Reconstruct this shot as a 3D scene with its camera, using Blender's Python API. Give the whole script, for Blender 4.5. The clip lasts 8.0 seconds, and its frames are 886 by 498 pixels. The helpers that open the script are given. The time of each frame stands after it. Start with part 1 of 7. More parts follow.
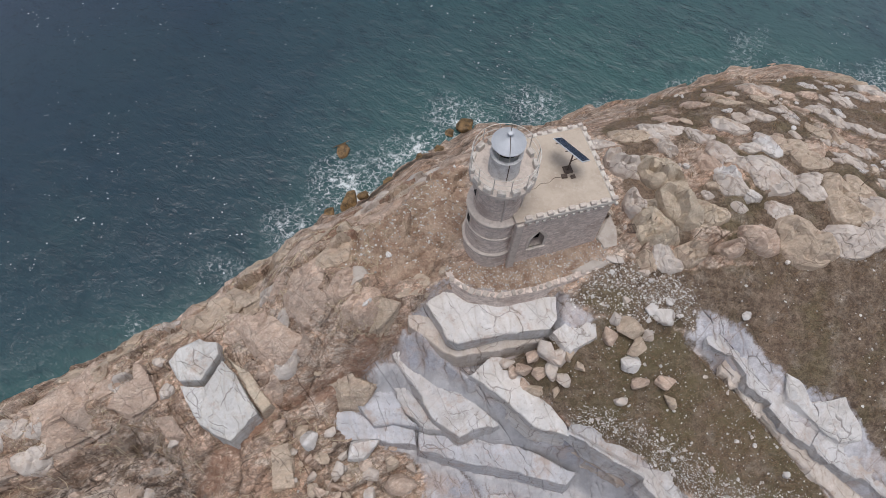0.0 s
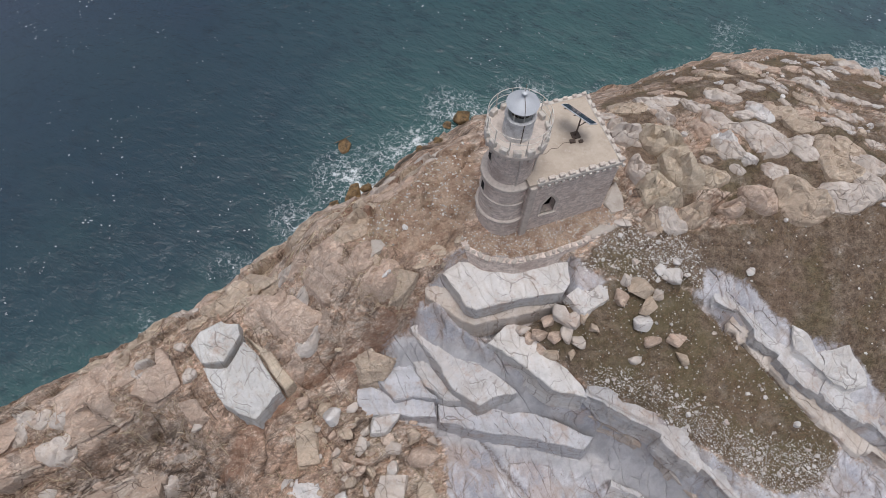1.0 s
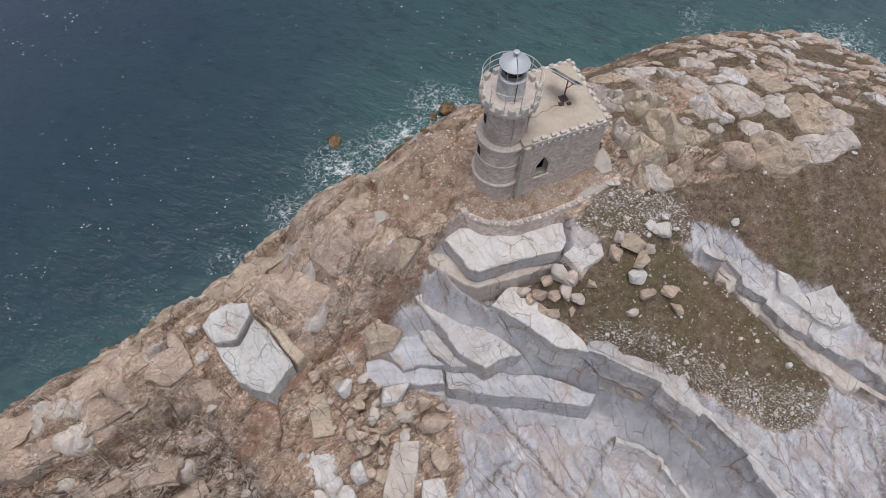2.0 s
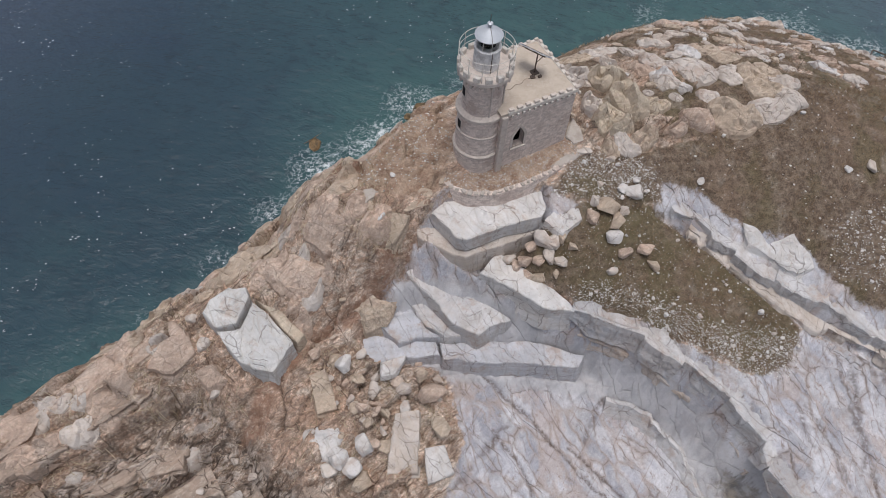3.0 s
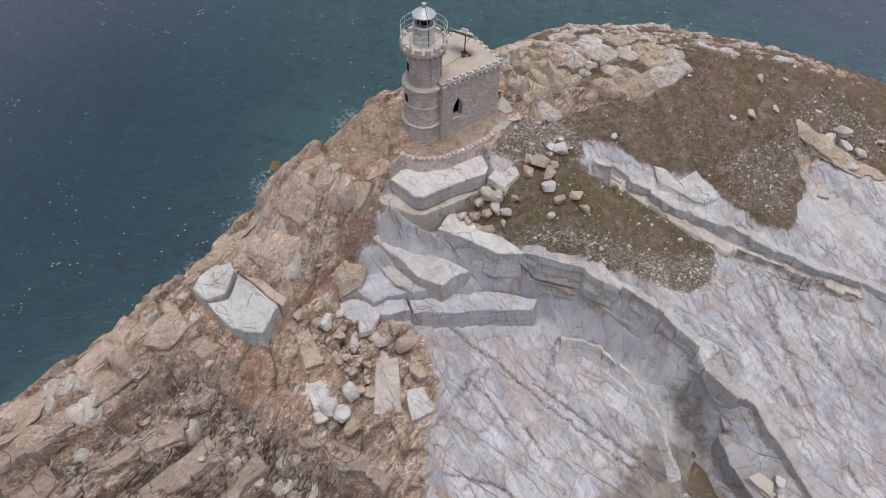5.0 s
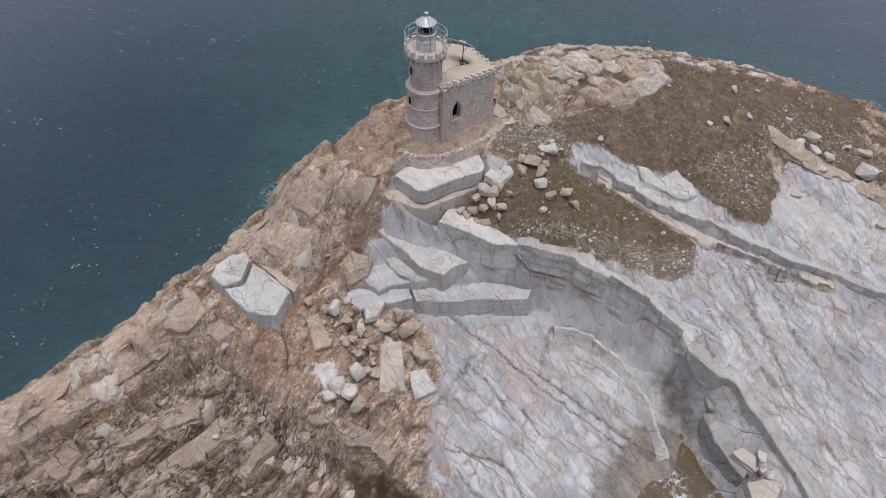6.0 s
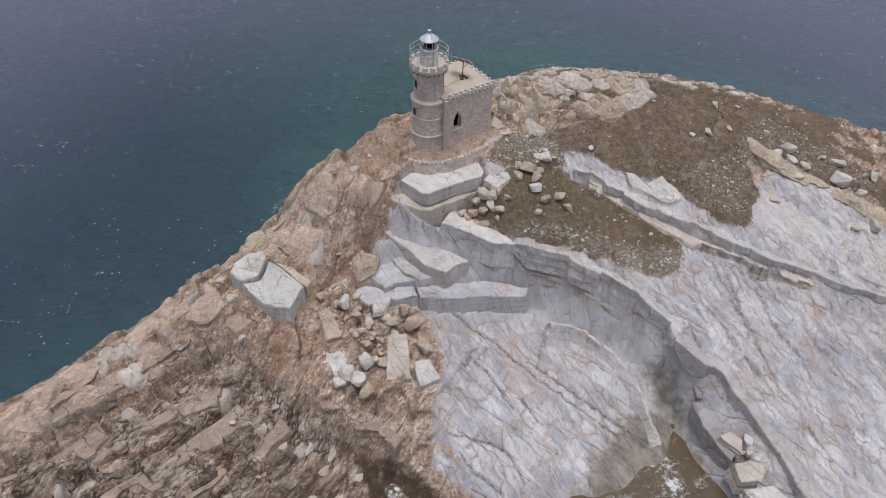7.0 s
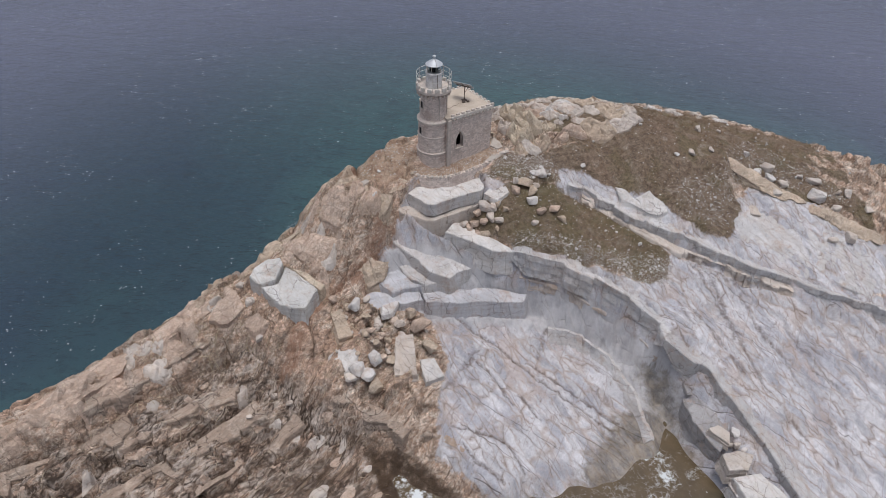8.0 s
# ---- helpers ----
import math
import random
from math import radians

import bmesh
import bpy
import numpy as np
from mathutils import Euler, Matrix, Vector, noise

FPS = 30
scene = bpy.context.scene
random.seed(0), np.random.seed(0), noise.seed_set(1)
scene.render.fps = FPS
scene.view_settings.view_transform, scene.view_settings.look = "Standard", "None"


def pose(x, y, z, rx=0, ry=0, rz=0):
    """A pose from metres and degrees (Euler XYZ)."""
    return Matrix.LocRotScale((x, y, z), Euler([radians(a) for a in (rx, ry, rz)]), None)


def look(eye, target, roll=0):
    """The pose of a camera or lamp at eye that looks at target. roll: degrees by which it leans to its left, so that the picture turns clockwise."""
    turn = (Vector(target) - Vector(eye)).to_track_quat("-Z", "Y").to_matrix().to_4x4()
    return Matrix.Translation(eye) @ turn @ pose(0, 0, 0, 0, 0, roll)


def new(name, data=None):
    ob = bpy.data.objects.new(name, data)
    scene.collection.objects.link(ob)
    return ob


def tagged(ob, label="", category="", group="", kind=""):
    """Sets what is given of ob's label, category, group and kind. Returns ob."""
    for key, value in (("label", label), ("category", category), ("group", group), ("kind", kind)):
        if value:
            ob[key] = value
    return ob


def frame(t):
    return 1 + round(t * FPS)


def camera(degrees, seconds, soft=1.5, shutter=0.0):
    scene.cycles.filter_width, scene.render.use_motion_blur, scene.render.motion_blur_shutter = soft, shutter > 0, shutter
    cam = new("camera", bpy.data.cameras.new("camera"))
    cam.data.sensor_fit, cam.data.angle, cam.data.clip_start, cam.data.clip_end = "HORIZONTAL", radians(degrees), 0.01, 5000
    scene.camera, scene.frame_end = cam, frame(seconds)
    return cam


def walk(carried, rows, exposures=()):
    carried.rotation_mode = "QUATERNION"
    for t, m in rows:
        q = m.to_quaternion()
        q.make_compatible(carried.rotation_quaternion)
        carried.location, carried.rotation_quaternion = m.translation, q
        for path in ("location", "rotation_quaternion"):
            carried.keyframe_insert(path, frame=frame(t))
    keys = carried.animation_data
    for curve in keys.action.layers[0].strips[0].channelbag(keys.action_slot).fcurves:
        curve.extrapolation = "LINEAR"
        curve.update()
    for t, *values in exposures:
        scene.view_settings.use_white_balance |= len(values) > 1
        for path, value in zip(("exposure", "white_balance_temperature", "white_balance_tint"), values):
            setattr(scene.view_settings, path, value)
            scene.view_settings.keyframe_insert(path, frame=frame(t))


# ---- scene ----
cam = camera(66.6, 8.0, soft=0.7)
PATH = [
    (0, (-2.217, -15.451, 43.247), (-2.219, -14.565, 41.454), 4.1),
    (0.5, (-2.925, -16.674, 43.127), (-2.907, -15.762, 41.347), 4.1),
    (1, (-3.653, -18.188, 43.072), (-3.611, -17.249, 41.306), 4.0),
    (1.5, (-4.241, -19.785, 42.992), (-4.173, -18.82, 41.242), 3.7),
    (3, (-5.972, -24.962, 42.952), (-5.786, -23.903, 41.266), 3.4),
    (3.5, (-6.603, -27.23, 42.959), (-6.365, -26.127, 41.308), 3.3),
    (4, (-7.192, -29.242, 43.098), (-6.903, -28.108, 41.476), 3.2),
    (4.5, (-7.77, -31.506, 43.112), (-7.434, -30.334, 41.526), 3.0),
    (5, (-8.343, -34.0, 43.033), (-7.98, -32.781, 41.49), 2.6),
    (6.5, (-10.61, -41.049, 43.269), (-10.203, -39.692, 41.857), 2.4),
    (7, (-11.176, -43.455, 43.331), (-10.765, -42.051, 41.968), 2.0),
    (7.5, (-11.98, -46.127, 43.278), (-11.559, -44.669, 41.976), 1.8),
    (8, (-12.698, -48.597, 43.197), (-12.269, -47.091, 41.953), 1.6),
]
walk(cam, [(t, look(eye, target, roll)) for t, eye, target, roll in PATH])

# ---- light: overcast daylight ----
world = bpy.data.worlds.new("overcast_sky")
scene.world = world
world.use_nodes = True
wn, wl = world.node_tree.nodes, world.node_tree.links
sky = wn.new("ShaderNodeTexSky")
sky.sky_type, sky.sun_disc = "NISHITA", False
sky.sun_elevation, sky.sun_rotation = radians(86), radians(153)
sky.air_density, sky.dust_density, sky.ozone_density = 1.0, 4.0, 2.0
pale = wn.new("ShaderNodeHueSaturation")
pale.inputs["Saturation"].default_value = 0.5
wl.new(sky.outputs[0], pale.inputs["Color"])
wl.new(pale.outputs[0], wn["Background"].inputs["Color"])
wn["Background"].inputs["Strength"].default_value = 0.128
sun = new("sun", bpy.data.lights.new("sun", "SUN"))
sun.data.energy, sun.data.angle, sun.data.color = 1.42, radians(25), (1.0, 0.98, 0.96)
sun.matrix_world = look((2, -4, 60), (0, 0, 0))
scene.view_settings.exposure = 0.0

from mathutils.geometry import delaunay_2d_cdt

# ---- the islet: break lines of the ground (x, y, z), from the sea bed to the crest ----
SHORE_NORTH = [(-62, -25.6, -0.9), (-45, -14.6, -0.9), (-36.5, -10.4, -0.9), (-30, -7.9, -0.9), (-24, -3.9, -0.9), (-20, -1.4, -0.9), (-16, 1.7, -0.9), (-13.2, 4.3, -0.9),
               (-10.3, 7.8, -0.9), (-7, 11.3, -0.9), (-4, 14.3, -0.9), (0, 17.0, -0.9), (5, 18.1, -0.9), (9.5, 20.0, -0.9), (14, 21.8, -0.9), (21, 25.0, -0.9), (26, 25.9, -0.9),
               (31, 25.3, -0.9), (36, 22.9, -0.9), (41.5, 20.5, -0.9), (46, 17, -0.9), (50, 13.4, -0.9), (56, 8.6, -0.9), (64, 2.8, -0.9)]
SHORE_SOUTH = [(-62, -36, -1.0), (-40, -31, -1.4), (-28, -27.5, -1.4), (-18, -27, -1.6), (-10, -26, -1.5), (-8.2, -24, -1.4), (-8.4, -21, -1.3), (-8.7, -18.9, -1.0), (-7.4, -20.2, -1.9),
               (-6.2, -22.5, -2.2), (-4.8, -23.0, -1.9), (-1.2, -25.8, -2.2), (1.8, -25.6, -2.0), (4.3, -25.8, -1.9), (7.5, -26.4, -1.9), (10.5, -27, -2.0), (12.5, -28.5, -2.1),
               (15, -28.6, -1.8), (17.5, -30, -1.4), (23, -32.5, -1.2), (33, -29, -1.0), (45, -24, -1.0), (64, -18, -1.0)]
WEST_EDGE = [(-62, -27.5, 1.2), (-45, -17.5, 2.7), (-33, -12.1, 4.2), (-27, -8.6, 4.6), (-25.5, -7.6, 4.6), (-23.4, -5.9, 4.2), (-18.7, -3.3, 5.4), (-16.9, -1.6, 5.2), (-15.6, -0.2, 5.0), (-13.1, 2.0, 4.5), (-11.0, 4.8, 3.2)]
WEST_SPINE = [(-45, -19, 4), (-31.3, -13.6, 5.3), (-25.9, -10.6, 5.5), (-21.6, -8.1, 6.2), (-17.2, -8, 5.9), (-15.3, -9.9, 5.3)]
WEST_LEDGE_FOOT = [(-31, -15.5, 3.7), (-26.3, -12.9, 3.9), (-23.4, -11.8, 3.8), (-19.2, -9.4, 3.2), (-16.5, -10.6, 3.0)]
WEST_SLOPE = [(-33, -20, 1.2), (-27.9, -16.3, 2), (-22.6, -13.4, 2.1), (-20, -13.6, 1.7), (-15.5, -12.9, 1.3)]
WEST_FOOT = [(-33, -22, 0.6), (-26, -20, 0.3), (-22.8, -17.6, 0.2), (-19.1, -16, 0.1), (-14, -15.8, -0.15), (-11.5, -17.2, -0.7)]
WEST_LOW = [(-36, -27, -0.5), (-24, -25, -0.6), (-16, -24, -0.8), (-11.3, -23.6, -1.0), (-9.3, -21.6, -1.15), (-9.9, -19.0, -1.0)]
TONGUE_EDGE = [(-13.8, -11.4, 4.4), (-13, -13.2, 3.3), (-11.3, -15, 2.7), (-8.5, -16.6, 1.9), (-5.8, -18.6, 1.3), (-2.9, -20.9, 0.7)]
TONGUE = [(-12.6, -9.6, 6.6), (-8.9, -13.4, 4.2), (-5.1, -15.6, 2.8), (-3, -15.6, 2.6), (-7.2, -10, 4.9), (-4.4, -10.7, 4.3), (-5.4, -11.7, 4.0), (-5.1, -8.8, 5.0), (-7.4, -7.5, 6.0)]
BOWL_BACK = [(-1.9, -9.6, 3.5), (1.8, -10, 3.1), (4.5, -10.4, 2.7), (6.5, -11, 2.5)]
BOWL_FLOOR = [(1.9, -12.8, 2.2), (-1.5, -14.4, 2.1), (-1.1, -17.5, 1.1), (2.9, -17.1, 0.8), (5.6, -14, 1.3), (5.9, -16.6, 0.75), (8.6, -16.2, 0.5), (2, -19.4, 0.45), (0.8, -20.8, 0.1), (5.4, -18.5, 0.3), (5.5, -20.4, -0.15), (8.6, -18.7, -0.2), (9.5, -21.2, -1.1)]
GULLY = [(10.9, -17.4, 0.2), (11.6, -18.6, -0.7), (11.2, -22, -1.5), (9.6, -24.3, -1.75), (12.8, -23, -1.9), (11, -26.5, -2.0), (13.2, -16.2, 0.7), (13.9, -18.4, 0.2), (13.5, -20.2, -0.5)]
SLOT = [(14.4, -17.4, 0.2), (14.6, -18.7, -1.4), (14.6, -20.4, -1.8), (14.3, -22.0, -2.0), (14.1, -23.2, -1.9), (14.4, -24.8, -2.0), (14.7, -26.2, -2.1), (14.8, -29.5, -2.2)]
PLATE_EDGE = [(9.0, -12.0, 2.1), (10.6, -13.3, 1.85), (11.6, -15.1, 1.5), (12.0, -16.4, 1.1), (12.3, -18, 0.6), (12.4, -20.4, 0.0), (12.3, -22.4, -0.8)]
PLATE_FOOT = [(9.9, -12.6, 1.5), (11.2, -14.0, 1.2), (12.1, -15.6, 0.8), (12.5, -16.8, 0.4), (12.8, -18.2, 0.0), (12.9, -20.5, -0.6), (12.7, -22.5, -1.5)]
LEDGE_BACK = [(-6, -7.3, 6.2), (-4.0, -6.6, 6.9), (-2.7, -7.6, 6.4), (-0.1, -8.3, 5.7), (3, -8.5, 5.3)]
LEDGE_HIGH = [(-6.4, -5.7, 7.6), (-4.6, -4.5, 8.9), (-3.6, -4.0, 10.2), (-1.2, -5.2, 10.0), (0.6, -5.0, 9.9)]
RIM = [(-0.9, -5.9, 9.0), (1.2, -7.0, 8.0), (2.8, -8.1, 6.6), (4.4, -8.4, 5.7), (6.4, -9.0, 5.3), (8.2, -9.8, 5.0), (10.2, -11.3, 4.6), (11.9, -12.9, 4.0), (13, -14.5, 3.3), (14.1, -15.9, 2.6), (14.2, -17.1, 2.1)]
WALL_TOP = [(4.5, -9.1, 4.3), (7.3, -9.8, 3.7), (9.7, -11.7, 3.1), (11.3, -13.3, 2.6), (12.5, -15.0, 1.9)]
WALL_FOOT = [(3.0, -10.6, 2.75), (6.3, -10.7, 2.35), (8.2, -11.5, 2.0)]
BANK_EDGE = [(-10.0, -2.0, 12.0), (-9.2, -1.4, 12.7), (-7.6, 0.6, 12.4), (-5.0, 2.6, 12.5), (-3.0, 3.9, 12.6), (-1.6, 4.7, 12.5), (0.2, 6.2, 12.3)]
RIM_BACK = [(2.2, -5.4, 9.6), (4.8, -7.7, 8.63), (6.8, -8.5, 8.38), (8.8, -9.5, 8.23), (10.9, -11.4, 7.53), (12.6, -12.9, 6.83), (13.7, -14.3, 6.13), (15, -15.6, 5.43), (15.1, -16.9, 4.98), (16.2, -18.1, 4.43), (17.6, -19.5, 3.98), (18, -20.7, 3.63), (18.6, -22.2, 3.03), (19, -25.1, 1.93), (19.6, -27.5, 1.03), (20.3, -30.4, 0.33)]
RIM_FOOT = [(15.6, -19.2, 2.2), (15.9, -20.2, 2.1), (16.7, -21.4, 1.9), (17.3, -23.3, 1.5), (17.6, -24.9, 1.2), (18.1, -27.2, 0.6), (18.8, -30, -0.2)]
BOWL_LIP = [(-1.8, -23.2, 0.3), (-0.8, -24.0, 0.1), (0.3, -23.4, -0.2), (1.4, -22.6, -0.5), (2.3, -23.3, -0.5), (3.6, -22.7, -0.5), (4.5, -22.3, -0.5), (5.4, -23.2, -0.7), (7.2, -23.6, -1.0), (9.0, -22.6, -1.15)]
LIP_FOOT = [(-1.9, -24.1, -1.4), (-0.8, -24.9, -1.5), (0.5, -24.3, -1.5), (1.4, -23.4, -1.5), (2.3, -24.1, -1.5), (4.5, -23.2, -1.5), (5.4, -24.0, -1.6), (7.2, -24.4, -1.7)]
EAST_APRON = [(14.6, -11.9, 6.8), (16.4, -11.1, 7.3), (16.3, -13.8, 5.6), (20.3, -15.4, 4.4), (24, -13.2, 5.3), (24.2, -16.8, 3.85), (25.2, -18.5, 3.3), (26.9, -19, 2.7), (19.3, -21.5, 2.8), (23.1, -22.4, 2.1), (23.4, -25.6, 0.9), (30.9, -17.1, 3.1), (29.9, -20, 2.4), (29.6, -24, 0.9), (22.3, -26.9, 0.8), (38, -18, 3.4)]
WHITE_LEDGE_TOP = [(11.4, -2.6, 12.05), (13.2, -3.6, 11.6), (16.1, -6.0, 10.6), (19.3, -8.2, 9.4), (22.4, -9.6, 8.5), (26.4, -11.2, 7.3), (33.4, -15.2, 5)]
WHITE_LEDGE_FOOT = [(10.4, -3.7, 11.0), (12.3, -5.0, 10.1), (14.6, -7.0, 9.2), (16.8, -9.0, 8.4), (18.9, -10.1, 7.5), (22, -12.1, 6.5), (25.2, -13.9, 5.4), (28.2, -15.2, 4.9), (32.8, -17.6, 3.9)]
HOLLOW = [(8.6, -6.6, 9.4), (11.8, -7.5, 9.5), (10.1, -9.2, 8.3), (15.6, -9.4, 8.1)]
PLATEAU = [(5.8, -3.6, 11.5), (8, -4.9, 11.2), (17.8, -5.2, 11.4), (15.6, 0, 12.6), (18, -1.9, 12.9), (13, -1.1, 13.2), (22, -2.5, 12.1), (25.2, -3.3, 11.4), (26.8, -3.6, 11.3), (28.5, -5, 9.9), (33.8, -5.2, 9.1), (26.7, -8.6, 7.8), (30.8, -8.5, 8.6), (29.1, -10.9, 6.4), (35, -10.8, 7.1), (38, -8.5, 8.6), (50, -8, 6.5)]
CREST = [(6.5, -0.6, 13.3), (7.9, 1, 13.5), (7.1, 3.3, 14.2), (10.4, 3.4, 13.7), (7.2, 7.5, 13.1), (12.8, 13.8, 9.4), (20.1, 1.3, 13.8), (12.4, 4.3, 14.1), (16.4, 7, 13.3), (21, 4.5, 13.6), (26, 2.4, 12.6), (28.7, 0.9, 12), (33, -3.2, 10.5), (45, -2, 8)]
NORTH_SLOPE = [(2.5, 6, 12.6), (10.2, 8, 13.2), (10, 12, 10), (16.9, 16.2, 8.1), (22.5, 11.4, 10.1), (22.5, 19.1, 5.6), (27, 19.3, 5.2), (36, 9, 8), (44, 8, 5)]
TOWER_KNOLL = [(-5.1, -1.2, 12.85), (-3.2, -1.9, 12.5), (-3.7, 1.2, 13.2), (-7.2, -1.3, 12.8), (0, 0, 13.2), (3, 1.5, 13.2), (-2.5, -2.2, 13), (2.5, -2.1, 12.8), (6, -0.8, 13.2), (0.5, 4, 12.6), (-3.4, -3.2, 12.6)]
KNOLL_EDGE = [(3.4, -4.2, 11.2), (-1.2, -5, 11), (-3.6, -4.2, 11.2), (-5.7, -4.4, 12.4), (-7.6, -3.8, 12), (-8.8, -2.3, 12.7), (-7.4, 3, 9.2), (-10.9, 7.2, 2)]
WEST_GULCH = [(-5.4, -5.6, 9.3), (-9, -5, 8.8), (-10.8, -4.3, 9.3), (-13, -1.8, 7.6), (-15.5, -2.7, 6.4), (-14.3, -4.0, 8.2), (-12.0, -4.5, 9.1), (-10.8, -6.6, 7.9), (-13.4, -5.4, 7.7), (-10.6, -7.2, 6.6), (-8, -6.4, 7.6), (-10.3, -11, 4.8)]
SEA_BED = [(-62, -14, -5), (-30, 6, -5), (-10, 22, -5), (15, 34, -5), (40, 34, -5), (64, 20, -5), (-50, -44, -5), (-12, -38, -5), (15, -42, -5), (64, -34, -5), (-8, -27.5, -2.2)]

LINES = [SHORE_NORTH, SHORE_SOUTH, WEST_EDGE, WEST_SPINE, WEST_LEDGE_FOOT, WEST_SLOPE, WEST_FOOT, WEST_LOW, TONGUE_EDGE, BOWL_BACK, LEDGE_BACK, LEDGE_HIGH,
         RIM, WALL_TOP, WALL_FOOT, BANK_EDGE, RIM_BACK, RIM_FOOT, SLOT, PLATE_EDGE, PLATE_FOOT, BOWL_LIP, LIP_FOOT, WHITE_LEDGE_TOP, WHITE_LEDGE_FOOT]
SPOTS = [TONGUE, BOWL_FLOOR, GULLY, EAST_APRON, HOLLOW, PLATEAU, CREST, NORTH_SLOPE, TOWER_KNOLL, KNOLL_EDGE, WEST_GULCH, SEA_BED]
X0, X1, Y0, Y1, STEP = -62.0, 64.0, -37.0, 30.0, 0.1


def dense(line, step):
    out = []
    for a, b in zip(line, line[1:]):
        n = max(1, int(math.dist(a, b) / step))
        out += [tuple(a[k] + (b[k] - a[k]) * i / n for k in range(3)) for i in range(n)]
    return out + [line[-1]]


def hash2(i, j, seed):
    """Repeatable numbers from 0 to 1 for whole-number cells."""
    v = (i.astype(np.int64) * 374761393 + j.astype(np.int64) * 668265263 + seed * 974634777) & 0xFFFFFFFF
    v = ((v ^ (v >> 13)) * 1274126177) & 0xFFFFFFFF
    v = ((v ^ (v >> 16)) * 2246822519) & 0xFFFFFFFF
    return ((v ^ (v >> 15)) & 0xFFFFFF) / float(0xFFFFFF)


def value_noise(x, y, seed):
    i, j = np.floor(x), np.floor(y)
    u, v = x - i, y - j
    u, v = u * u * (3 - 2 * u), v * v * (3 - 2 * v)
    a, b, c, d = (hash2(i + p, j + q, seed) for p, q in ((0, 0), (1, 0), (0, 1), (1, 1)))
    return 2 * (a + (b - a) * u + (c - a) * v + (a - b - c + d) * u * v) - 1


def fbm(x, y, seed, octaves=4, gain=0.5):
    total, amp = 0 * x, 1.0
    for k in range(octaves):
        total = total + amp * value_noise(x, y, seed + 17 * k)
        x, y, amp = 1.9 * x + 0.7 * y + 5.2, 1.9 * y - 0.7 * x + 1.3, amp * gain
    return total


def blocks(x, y, seed, tilt=1.0):
    """Broken rock: a random level and slant for each cell, and how near its border is (0 at the crack)."""
    i, j = np.floor(x), np.floor(y)
    best, second = np.full(x.shape, 9.0), np.full(x.shape, 9.0)
    level = np.zeros(x.shape)
    for p in (-1, 0, 1):
        for q in (-1, 0, 1):
            ci, cj = i + p, j + q
            dx = ci + 0.1 + 0.8 * hash2(ci, cj, seed) - x
            dy = cj + 0.1 + 0.8 * hash2(ci, cj, seed + 1) - y
            d = np.sqrt(dx * dx + dy * dy)
            h = 2 * hash2(ci, cj, seed + 2) - 1 + tilt * (dx * (2 * hash2(ci, cj, seed + 3) - 1) + dy * (2 * hash2(ci, cj, seed + 4) - 1))
            near = d < best
            second = np.where(near, best, np.minimum(second, d))
            level = np.where(near, h, level)
            best = np.where(near, d, best)
    return level, second - best


def turned(x, y, degrees, sx, sy):
    c, s = math.cos(radians(degrees)), math.sin(radians(degrees))
    return (c * x + s * y) / sx, (c * y - s * x) / sy


def inside(poly, x, y, soft=0.6):
    """1 inside a plan outline, 0 outside, blended over soft metres."""
    odd = np.zeros(x.shape, bool)
    far = np.full(x.shape, 1e9)
    for (ax, ay), (bx, by) in zip(poly, poly[1:] + poly[:1]):
        cross = (ay > y) != (by > y)
        with np.errstate(divide="ignore", invalid="ignore"):
            odd ^= cross & (x < (bx - ax) * (y - ay) / (by - ay if by != ay else 1e-9) + ax)
        k = np.clip(((x - ax) * (bx - ax) + (y - ay) * (by - ay)) / ((bx - ax) ** 2 + (by - ay) ** 2 + 1e-9), 0, 1)
        far = np.minimum(far, (x - ax - k * (bx - ax)) ** 2 + (y - ay - k * (by - ay)) ** 2)
    signed = np.where(odd, 1, -1) * np.sqrt(far)
    return np.clip(0.5 + signed / soft, 0, 1)


def smooth_ground():
    """The ground between the break lines, on a coarse net, then on the fine one."""
    knots = [p for line in LINES for p in dense(line, 1.6)] + [p for s in SPOTS for p in s]
    knots = np.array(knots, float)
    keep = []
    for k, p in enumerate(knots):
        if all((p[0] - knots[m][0]) ** 2 + (p[1] - knots[m][1]) ** 2 > 0.04 for m in keep):
            keep.append(k)
    knots = knots[keep]
    d = np.hypot(knots[:, None, 0] - knots[None, :, 0], knots[:, None, 1] - knots[None, :, 1])
    n = len(knots)
    a = np.ones((n + 1, n + 1))
    a[:n, :n], a[n, n] = d + 0.0 * np.eye(n), 0
    w = np.linalg.solve(a, np.append(knots[:, 2], 0))
    cx, cy = np.arange(X0, X1 + 0.26, 0.25), np.arange(Y0, Y1 + 0.26, 0.25)
    gx, gy = np.meshgrid(cx, cy)
    coarse = np.full(gx.shape, w[n])
    for k in range(n):
        coarse += w[k] * np.hypot(gx - knots[k, 0], gy - knots[k, 1])
    fx, fy = np.arange(X0, X1 + STEP / 2, STEP), np.arange(Y0, Y1 + STEP / 2, STEP)
    u, v = (fx - X0) / 0.25, (fy - Y0) / 0.25
    i, j = np.minimum(u.astype(int), len(cx) - 2), np.minimum(v.astype(int), len(cy) - 2)
    p, q = (u - i)[None, :], (v - j)[:, None]
    fine = (coarse[j][:, i] * (1 - p) + coarse[j][:, i + 1] * p) * (1 - q) + (coarse[j + 1][:, i] * (1 - p) + coarse[j + 1][:, i + 1] * p) * q
    return fx, fy, fine

